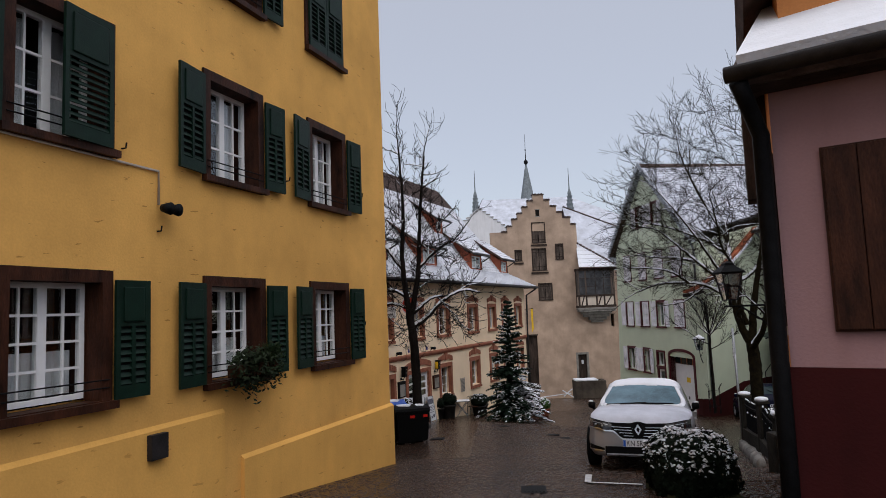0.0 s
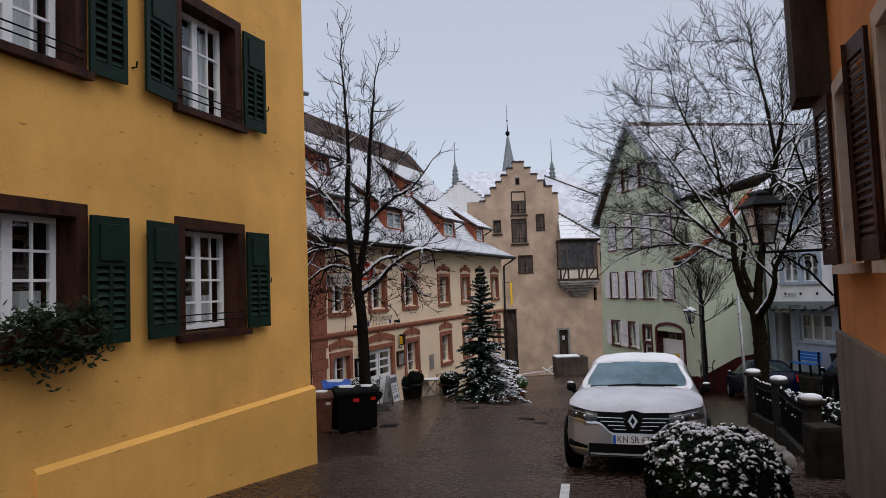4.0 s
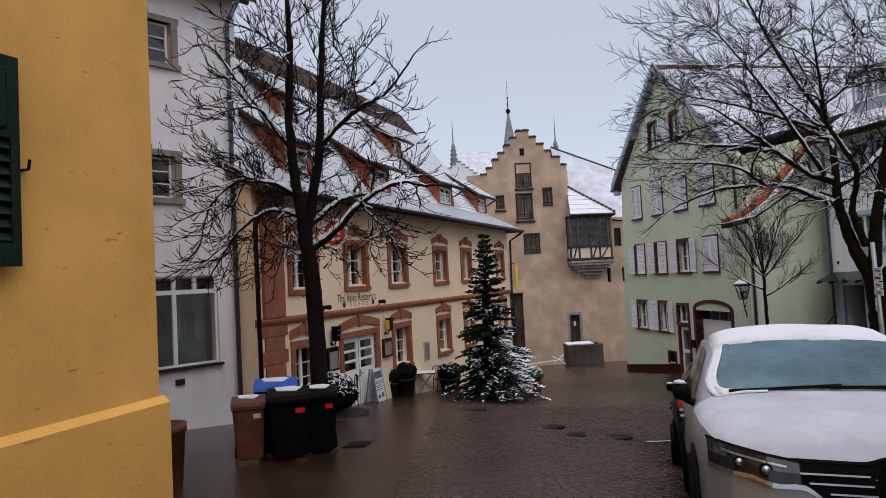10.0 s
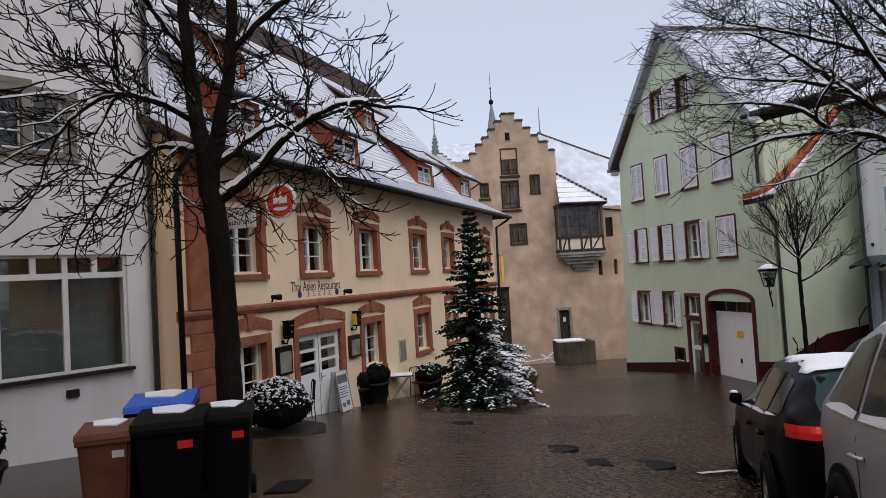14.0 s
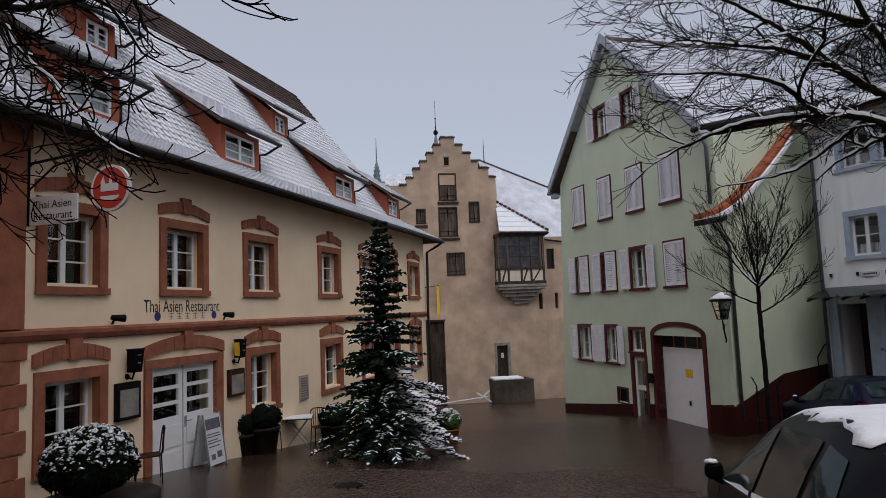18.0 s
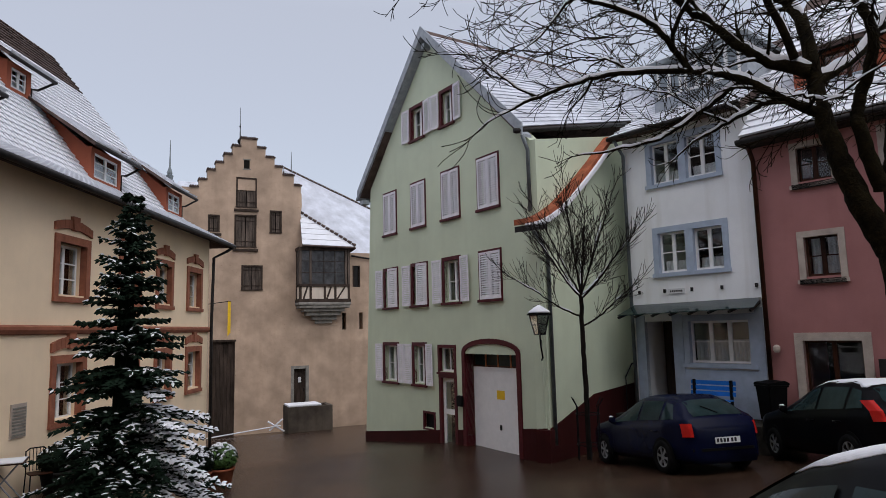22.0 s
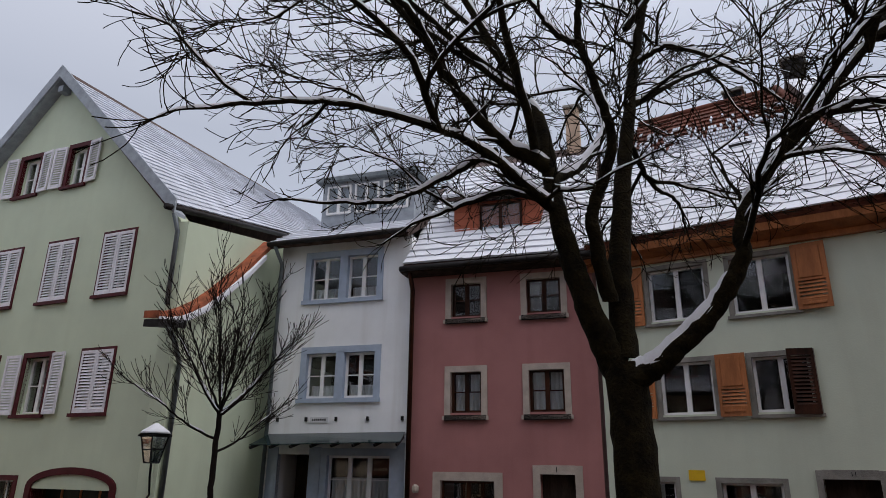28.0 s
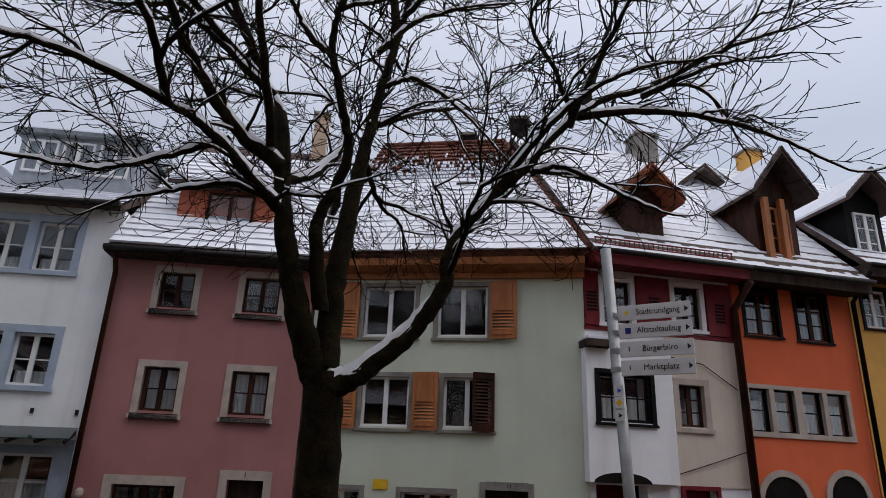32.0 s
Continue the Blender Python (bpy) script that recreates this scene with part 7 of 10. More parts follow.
    def shoot(self, c, along, r, length, level, twig):
        rnd = self.rnd
        side = along.orthogonal().normalized()
        side.rotate(Matrix.Rotation(rnd.uniform(0, 2 * math.pi), 3, along))
        ang = radians(rnd.uniform(18, 46))
        d = along * math.cos(ang) + side * math.sin(ang)
        self.grow(c, d, length * rnd.uniform(0.5, 0.9) * (1.15 if level == 0 else 1.0), max(self.thin * 1.2, r * rnd.uniform(0.36, 0.58)), level, twig)

    def bough(self, pts, r0, r1, level, twig, first=0.25, reach=0.55):
        """A main limb along control points, smoothed, with side shoots."""
        pts = [Vector(p) for p in pts]
        ctrl = [pts[0]] + pts + [pts[-1] * 2 - pts[-2]]
        out, m = [], 8
        for i in range(len(pts) - 1):
            a, b, c, d = ctrl[i], ctrl[i + 1], ctrl[i + 2], ctrl[i + 3]
            for k in range(m):
                t = k / m
                out.append(0.5 * ((2 * b) + (c - a) * t + (2 * a - 5 * b + 4 * c - d) * t * t + (3 * b - a - 3 * c + d) * t ** 3))
        out.append(pts[-1])
        out = [p + Vector((self.rnd.uniform(-1, 1), self.rnd.uniform(-1, 1), self.rnd.uniform(-1, 1))) * self.gnarl for p in out]
        n = len(out)
        radii = [r0 + (r1 - r0) * (i / (n - 1)) ** 0.8 for i in range(n)]
        self.limb(out, radii)
        self.nodes += [(out[i], (out[i + 1] - out[i]).normalized(), radii[i]) for i in range(int(n * min(first, 0.9) * 0.6), n - 1)]
        total = sum((b - a).length for a, b in zip(out, out[1:]))
        kids = max(3, int(total * (1 - first) / twig[level])) if first < 0.9 else 0
        for k in range(kids):
            t = first + (1 - first) * (k + self.rnd.random()) / kids
            i = min(n - 2, int(t * (n - 1)))
            self.shoot(out[i], (out[i + 1] - out[i]).normalized(), radii[i] * 0.75, total * reach * (1.0 - 0.35 * t), level, twig)
        if first > 0.9:
            self.cut_v = len(self.v)
        else:
            self.grow(out[-1], out[-1] - out[-2], total * 0.30, r1, level, twig)

    def fill(self, base, inside, low, high, spacing, twig, shoots, lift, rise=0.35):
        """Branches that reach out from the boughs until the crown is evenly filled."""
        rnd, goals = self.rnd, []
        for _ in range(9000):
            p = Vector([rnd.uniform(a, b) for a, b in zip(low, high)])
            if inside(p) and all((p - q).length > spacing for q in goals):
                goals.append(p)
        goals.sort(key=lambda p: (p - base).length)
        for goal in goals:
            far = (goal - base).length
            best, cost = None, 1e9
            for node in self.nodes:
                gap = goal - node[0]
                ln = gap.length
                if ln < 0.25 or (node[0] - base).length > far - 0.12:
                    continue
                c = ln * (1.0 + 1.1 * (1 - gap.dot(node[1]) / ln)) + (0.5 if node[2] < 0.009 else 0.0)
                if c < cost:
                    best, cost = node, c
            if best is None or cost > 4.5:
                continue
            p, d, r = best
            ln = (goal - p).length
            out = Vector((goal.x - base.x, goal.y - base.y, 0)).normalized() + Vector((0, 0, lift(goal)))
            m0, m1 = (d + (goal - p) / ln * 0.8 + Vector((0, 0, rise * 0.5))).normalized() * ln * 0.9, out.normalized() * ln * 0.8
            n = max(5, int(ln / 0.14))
            pts = []
            for i in range(n + 1):
                t = i / n
                q = p * (2 * t ** 3 - 3 * t * t + 1) + m0 * (t ** 3 - 2 * t * t + t) + goal * (3 * t * t - 2 * t ** 3) + m1 * (t ** 3 - t * t)
                pts.append(q + Vector((rnd.uniform(-1, 1), rnd.uniform(-1, 1), rnd.uniform(-1, 1))) * (0.022 if 0 < i else 0))
            r0 = min(r * 0.78, 0.013 + 0.014 * ln)
            radii = [max(self.thin * 1.3, r0 * (1 - 0.55 * i / n)) for i in range(n + 1)]
            self.limb(pts, radii)
            self.nodes += [(pts[i], (pts[i + 1] - pts[i]).normalized(), radii[i]) for i in range(2, n)]
            kids = max(2, int(ln / shoots))
            for k in range(kids):
                t = 0.15 + 0.85 * (k + rnd.random()) / kids
                i = min(n - 1, int(t * n))
                self.shoot(pts[i], (pts[i + 1] - pts[i]).normalized(), radii[i], twig[0] * rnd.uniform(0.6, 1.2), 1, (twig[1], twig[1]))
            self.grow(pts[-1], pts[-1] - pts[-2], twig[0] * 0.8, radii[-1], 1, (twig[1], twig[1]))

    def finish(self, name, label, material=None, group=""):
        root = thing(name, Matrix(), label, "tree", group)
        k = self.cut_v
        raw("trunk", self.v[:k], [q for q in self.f if max(q) < k], material or BARK, root, "", True)
        cr = raw("crown", self.v[k:], [tuple(i - k for i in q) for q in self.f if min(q) >= k], material or BARK, root, "", True)
        cr["kind"] = "stuff"
        if self.sf:
            s = raw("branch_snow", self.sv, self.sf, SNOW, root, "snow lying along the branches", True)
            s["kind"] = "stuff"
        return root


# great tree of the court
W = Wood(11, -0.02, 0.34, 1.0, 0.010, 0.0046)
W.bough([(9.62, 20.93, -2.95), (9.60, 20.95, -1.9), (9.61, 20.91, -0.8), (9.59, 20.95, 0.15)], 0.20, 0.178, 0, (9.0,), 0.99, 0.01)
BOUGHS = (
    ([(9.57, 21.0, 0.1), (9.41, 21.16, 0.6), (9.31, 21.3, 1.17), (9.27, 21.4, 1.74), (9.37, 21.57, 2.63), (9.47, 21.86, 3.16), (9.63, 22.3, 4.03), (9.66, 23.1, 5.1)], 0.165, 0.035, 0.62),
    ([(9.22, 21.39, 1.6), (8.95, 21.54, 1.75), (8.55, 21.76, 2.0), (8.14, 22.0, 2.11), (7.32, 22.49, 2.12), (6.7, 22.85, 1.9)], 0.070, 0.022, 0.1),
    ([(9.25, 21.44, 2.05), (8.98, 21.76, 2.27), (8.67, 22.0, 2.6), (8.18, 22.2, 3.13), (7.9, 22.37, 3.47), (7.5, 22.7, 3.95)], 0.078, 0.025, 0.15),
    ([(9.34, 21.35, 1.65), (9.26, 21.87, 1.89), (9.17, 22.4, 1.82), (9.06, 23.0, 1.66)], 0.048, 0.016, 0.2),
    ([(8.67, 21.71, 2.05), (8.41, 22.13, 1.76), (8.08, 22.45, 1.5), (7.6, 22.85, 1.4)], 0.040, 0.014, 0.1),
    ([(9.6, 20.94, 0.2), (9.7, 20.96, 1.03), (9.82, 20.92, 1.78), (9.95, 20.86, 2.48), (10.08, 20.79, 3.25), (10.24, 20.64, 4.24), (10.4, 20.5, 5.2)], 0.155, 0.035, 0.62),
    ([(9.52, 21.0, 0.7), (9.34, 21.06, 1.33), (9.35, 21.04, 1.6), (9.32, 20.82, 2.17), (9.09, 20.86, 2.68), (8.86, 20.92, 3.2), (8.71, 20.76, 3.7), (8.5, 20.5, 4.4)], 0.092, 0.025, 0.55),
    ([(9.54, 20.85, 0.0), (9.53, 20.55, 0.16), (9.57, 20.14, 0.54), (9.56, 19.88, 0.91), (9.58, 19.83, 1.29), (9.67, 19.6, 1.7), (9.81, 19.2, 2.17), (10.09, 18.46, 3.08), (10.4, 17.6, 3.5)], 0.125, 0.032, 0.45),
    ([(9.85, 19.09, 2.2), (9.87, 18.75, 2.26), (9.87, 18.2, 1.95), (9.9, 17.8, 1.75)], 0.036, 0.014, 0.15),
    ([(10.1, 20.73, 3.47), (10.13, 20.36, 3.56), (10.2, 19.88, 3.2), (10.2, 19.5, 2.75)], 0.036, 0.014, 0.15),
    ([(10.12, 20.82, 3.96), (10.31, 20.45, 4.5), (10.56, 20.07, 4.84), (11.0, 19.5, 5.2)], 0.045, 0.016, 0.2),
    ([(8.97, 20.92, 3.06), (8.78, 21.12, 3.18), (8.63, 21.25, 3.43), (8.3, 21.4, 3.8)], 0.040, 0.016, 0.2),
    ([(9.31, 21.43, 1.95), (9.98, 21.36, 2.36), (10.63, 21.32, 3.1), (11.12, 21.73, 4.0), (11.5, 22.6, 4.4)], 0.065, 0.02, 0.25),
    ([(9.96, 20.84, 2.48), (10.5, 20.79, 2.2), (11.08, 20.67, 2.17), (11.5, 20.7, 2.0)], 0.036, 0.014, 0.2),
    ([(10.24, 20.6, 4.5), (10.06, 19.97, 5.0), (9.88, 19.3, 5.15)], 0.040, 0.016, 0.2),
    ([(10.0, 18.7, 2.8), (9.6, 18.3, 3.5), (9.2, 17.9, 4.1)], 0.045, 0.016, 0.15),
    ([(9.4, 21.7, 2.95), (8.9, 22.4, 3.6), (8.5, 23.2, 4.4)], 0.050, 0.016, 0.2),
    ([(10.0, 20.83, 2.9), (10.7, 20.3, 3.5), (11.5, 19.8, 4.0)], 0.045, 0.016, 0.2),
    ([(8.42, 22.13, 2.83), (7.7, 21.95, 2.95), (7.0, 21.95, 3.0), (6.4, 22.05, 3.1)], 0.045, 0.013, 0.1),
    ([(8.14, 22.0, 2.11), (7.5, 21.9, 2.5), (6.8, 22.0, 2.65), (6.2, 22.2, 2.7)], 0.042, 0.013, 0.1),
    ([(9.47, 21.86, 3.16), (8.6, 22.4, 3.7), (7.7, 22.7, 4.1), (6.9, 22.8, 4.3)], 0.050, 0.014, 0.2),
    ([(10.29, 17.9, 3.3), (10.1, 17.2, 3.5), (9.8, 16.6, 3.4)], 0.036, 0.013, 0.1),
    ([(9.72, 19.45, 1.9), (9.6, 18.8, 2.7), (9.5, 18.1, 3.1), (9.5, 17.4, 3.2)], 0.042, 0.013, 0.2),
    ([(9.5, 22.0, 3.5), (9.0, 22.6, 5.0), (8.6, 23.0, 6.4), (8.5, 23.2, 7.3)], 0.055, 0.014, 0.5),
    ([(10.24, 20.64, 4.24), (10.2, 20.9, 5.8), (10.1, 21.2, 7.2), (10.1, 21.3, 8.0)], 0.060, 0.014, 0.5),
    ([(10.0, 20.83, 2.9), (10.9, 20.9, 4.6), (11.6, 20.9, 6.0), (12.0, 20.9, 6.9)], 0.055, 0.014, 0.5),
    ([(9.1, 21.5, 2.2), (8.4, 21.5, 3.4), (7.6, 21.4, 4.5), (6.9, 21.3, 5.3)], 0.050, 0.014, 0.5),
    ([(10.1, 18.5, 3.1), (10.6, 18.2, 4.3), (10.9, 17.9, 5.4)], 0.045, 0.014, 0.5),
    ([(10.05, 18.6, 2.95), (10.3, 17.6, 3.1), (10.5, 16.6, 2.9), (10.6, 15.8, 2.5)], 0.050, 0.014, 0.1),
    ([(10.35, 17.75, 3.45), (10.6, 16.8, 4.1), (10.8, 15.9, 4.5)], 0.045, 0.014, 0.1),
)
for pts, r0, r1, first in BOUGHS:
    W.bough(pts, r0 * (0.86 if r0 > 0.09 else 1.0), r1 * 0.8, 1, (0.10, 0.17), first, 0.24)
W.fill(Vector((9.6, 20.9, 1.2)),
       lambda p: ((p.x - 9.5) / 4.5) ** 2 + ((p.y - 20.7) / 4.6) ** 2 + ((p.z - 3.7) / (4.9 if p.z > 3.7 else 2.3)) ** 2 < 1,
       (5.0, 16.1, 1.4), (14.0, 25.3, 8.6), 0.86, (0.72, 0.12), 0.15, lambda p: 0.16 * (p.z - 3.3))
W.fill(Vector((9.6, 20.9, 1.2)),
       lambda p: ((p.x - 9.2) / 4.3) ** 2 + ((p.y - 21.2) / 4.4) ** 2 + ((p.z - 3.2) / 1.7) ** 2 < 1 and p.x < 8.9,
       (5.0, 17.5, 1.5), (8.9, 25.4, 4.6), 0.84, (0.58, 0.125), 0.16, lambda p: 0.2 * (p.z - 3.2))
W.finish("bare_tree", "great bare tree with snow-lined spreading boughs", MOSS)

# street tree before the inn
W = Wood(23, 0.05, 0.42, 0.75, 0.012, 0.0056)
W.bough([(-0.90, 18.8, -2.25), (-0.88, 18.8, -1.0), (-0.90, 18.8, 0.4), (-1.02, 18.8, 1.45)], 0.15, 0.115, 0, (9.0,), 0.99, 0.01)
for pts, r0, r1, first in (
    ([(-1.02, 18.8, 1.4), (-1.17, 18.75, 2.9), (-1.10, 18.7, 4.6), (-1.18, 18.7, 6.2)], 0.10, 0.022, 0.25),
    ([(-0.98, 18.8, 1.35), (-0.74, 18.85, 2.6), (-0.62, 18.9, 4.4), (-0.45, 18.9, 6.0)], 0.10, 0.022, 0.25),
    ([(-0.95, 18.8, 1.05), (-0.55, 18.75, 1.30), (-0.05, 18.7, 1.78), (0.5, 18.7, 2.05), (1.0, 18.7, 1.98)], 0.07, 0.018, 0.45),
    ([(-0.9, 18.8, 1.45), (-0.4, 18.9, 1.85), (0.1, 19.0, 1.95), (0.7, 19.2, 2.2)], 0.045, 0.014, 0.4),
    ([(-1.05, 18.8, 1.9), (-1.5, 18.6, 2.15), (-2.0, 18.5, 2.15), (-2.4, 18.4, 1.75)], 0.045, 0.014, 0.3),
    ([(-1.05, 18.8, 1.6), (-1.6, 19.1, 1.75), (-2.2, 19.3, 1.45), (-2.6, 19.4, 0.9)], 0.04, 0.013, 0.3),
    ([(-1.1, 18.8, 2.6), (-1.6, 18.9, 3.3), (-2.1, 19.1, 4.0), (-2.45, 19.2, 4.5)], 0.05, 0.014, 0.3),
    ([(-0.74, 18.85, 2.7), (-0.1, 18.9, 3.3), (0.4, 19.0, 3.6), (0.8, 19.0, 4.1)], 0.045, 0.014, 0.3),
):
    W.bough(pts, r0, r1, 1, (0.10, 0.16), first, 0.16)
W.fill(Vector((-0.95, 18.8, 1.6)),
       lambda p: math.hypot((p.x + 1.0) / (1.0 if p.x < -1 else 0.92), p.y - 18.8) < (2.15 if p.z < 3.2 else 2.15 - 0.47 * (p.z - 3.2)) and not (p.z < 1.3 and math.hypot(p.x + 1.0, p.y - 18.8) < 1.3),
       (-3.7, 16.4, 0.6), (1.4, 21.2, 6.7), 0.50, (0.40, 0.115), 0.145, lambda p: 0.7 if p.z > 3 else 0.35 * (p.z - 1.6))
W.finish("bare_tree", "slender bare street tree dusted with snow")

# young tree by the court wall
W = Wood(37, 0.10, 0.20, 0.12, 0.008, 0.005)
W.bough([(11.16, 28.24, -3.2), (11.15, 28.24, -1.8), (11.14, 28.25, -0.7), (11.15, 28.25, 0.15)], 0.062, 0.045, 0, (9.0,), 0.99, 0.01)
for k in range(13):
    a = k * 2.399
    low = k < 2
    base = Vector((11.15, 28.25, (-0.55, -0.35)[k] if low else 0.0 + 0.012 * k))
    r = 1.5 if low else 1.45 - 0.085 * (k - 2)
    tip = base + Vector((math.cos(a) * r, math.sin(a) * r, 0.9 if low else 0.85 + 0.10 * k))
    W.bough([base, base.lerp(tip, 0.3) + Vector((0, 0, -0.06)), base.lerp(tip, 0.65), tip], 0.026, 0.008, 1, (0.085, 0.11), 0.22, 0.5)
YT = W.finish("bare_tree", "young bare tree with thin rising twigs tied in a guard")
bm = B()
for k in range(6):
    a = 2 * math.pi * k / 6
    c, s = math.cos(a), math.sin(a)
    tube(bm, [(11.16 + 0.24 * c, 28.24 + 0.24 * s, -3.2), (11.16 + 0.24 * c, 28.24 + 0.24 * s, -2.15), (11.16 + 0.34 * c, 28.24 + 0.34 * s, -1.98)], 0.012, 6)
for z in (-2.9, -2.3):
    tube(bm, [(11.16 + 0.24 * math.cos(2 * math.pi * k / 12), 28.24 + 0.24 * math.sin(2 * math.pi * k / 12), z) for k in range(13)], 0.010, 6)
part("tree_guard", bm, IRON, YT, "black iron tree guard")


# ---------------------------------------------------------------- fir tree
def fir(x, y, z0, height, radius, seed):
    rnd = random.Random(seed)
    root = thing("christmas_fir", Matrix.Translation((x, y, z0)), "dark green fir tree with snow on its lower boughs", "tree")
    bm = B()
    tube(bm, [(0, 0, -0.1), (0, 0, height * 0.5), (0, 0, height * 0.98)], [0.085, 0.05, 0.006], 8)
    part("trunk", bm, BARK, root, "", True)
    v, f, sv, sf = [], [], [], []

    def spindle(a, b, r, vv, ff, flat=1.0):
        d = (b - a)
        side = d.cross(Vector((0, 0, 1)))
        side = side.normalized() if side.length > 1e-5 else Vector((1, 0, 0))
        up = side.cross(d).normalized()
        m = a.lerp(b, 0.45)
        k = len(vv)
        vv.extend((a, m + side * r, m + up * r * flat, m - side * r, m - up * r * 0.5 * flat, b))
        for i in range(4):
            ff.append((k, k + 1 + i, k + 1 + (i + 1) % 4))
            ff.append((k + 5, k + 1 + (i + 1) % 4, k + 1 + i))

    levels = 32
    core = B()
    lathe(core, [(radius * 0.22, 0.45), (radius * 0.15, height * 0.3), (radius * 0.07, height * 0.65), (0.01, height * 0.9)], 9)
    for q in core.verts:
        q.co += Vector((rnd.uniform(-1, 1), rnd.uniform(-1, 1), rnd.uniform(-1, 1))) * 0.08
    part("inner_bough", core, NEEDLE, root)
    for i in range(levels):
        t = i / (levels - 1)
        zz = 0.42 + (height - 0.54) * t ** 0.95 + rnd.uniform(-0.05, 0.05)
        rr = radius * (0.90 * (1 - t) ** 1.0 + 0.08 * (1 - t) ** 6) * rnd.uniform(0.82, 1.15) + 0.11
        n = 12 if t < 0.5 else 9 if t < 0.8 else 6
        for k in range(n):
            a = 2 * math.pi * (k + rnd.uniform(-0.3, 0.3)) / n + i * 0.7
            ln = rr * rnd.uniform(0.55, 1.30)
            heavy = t < 0.30 and math.cos(a - 0.2) > 0.35
            if heavy:
                ln *= 1.22
            zz = zz + rnd.uniform(-0.05, 0.05)
            out = Vector((math.cos(a), math.sin(a), 0))
            side = Vector((-out.y, out.x, 0))
            prev = Vector((0, 0, zz))
            rise = 0.30 * (t - 0.35)
            m = max(4, int(ln / 0.09))
            stem = []
            for j in range(1, m + 1):
                u = j / m
                stem.append(Vector((0, 0, zz)) + out * ln * u + Vector((0, 0, ln * (rise * u - 0.30 * u * u * (1 - t) + 0.10 * u ** 3))))
            for j, p in enumerate(stem):
                u = (j + 1) / m
                spindle(prev, p + (p - prev) * 0.5, 0.020, v, f)
                if u > 0.12:
                    for sg in (-1, 1, -1, 1):
                        tl = (0.065 + 0.20 * ln * (1 - u) + 0.03) * rnd.uniform(0.7, 1.2)
                        tip = p + (out * 0.75 + side * sg * 0.8).normalized() * tl + Vector((0, 0, rnd.uniform(-0.09, 0.03)))
                        spindle(p, tip, 0.036, v, f, 0.9)
                        if tl > 0.16:
                            mid_ = p.lerp(tip, 0.55)
                            for sg2 in (-1, 1):
                                spindle(mid_, mid_ + (out * 0.9 + side * sg * 0.3 + side * sg2 * 0.7).normalized() * tl * 0.5, 0.024, v, f, 0.8)
                        if (heavy and rnd.random() < 0.85) or (t < 0.95 and rnd.random() < 0.40 and noise.noise(p * 2.2) > 0.0 and u > 0.45):
                            o = Vector((0, 0, 0.022))
                            spindle(p + o, tip + o, 0.045 if heavy else 0.028, sv, sf, 0.55)
                if (heavy and u > 0.25) or rnd.random() < 0.10:
                    o = Vector((0, 0, 0.02))
                    spindle(prev + o, p + o, 0.045, sv, sf, 0.6)
                prev = p
    ndl = raw("crown", v, f, NEEDLE, root, "dense dark green needled boughs")
    ndl["kind"] = "stuff"
    sn = raw("bough_snow", sv, sf, SNOW, root, "white snow weighing the lower boughs")
    sn["kind"] = "stuff"
    return root


fir(2.72, 29.0, ground_z(2.72, 29.0), 5.15, 1.30, 5)


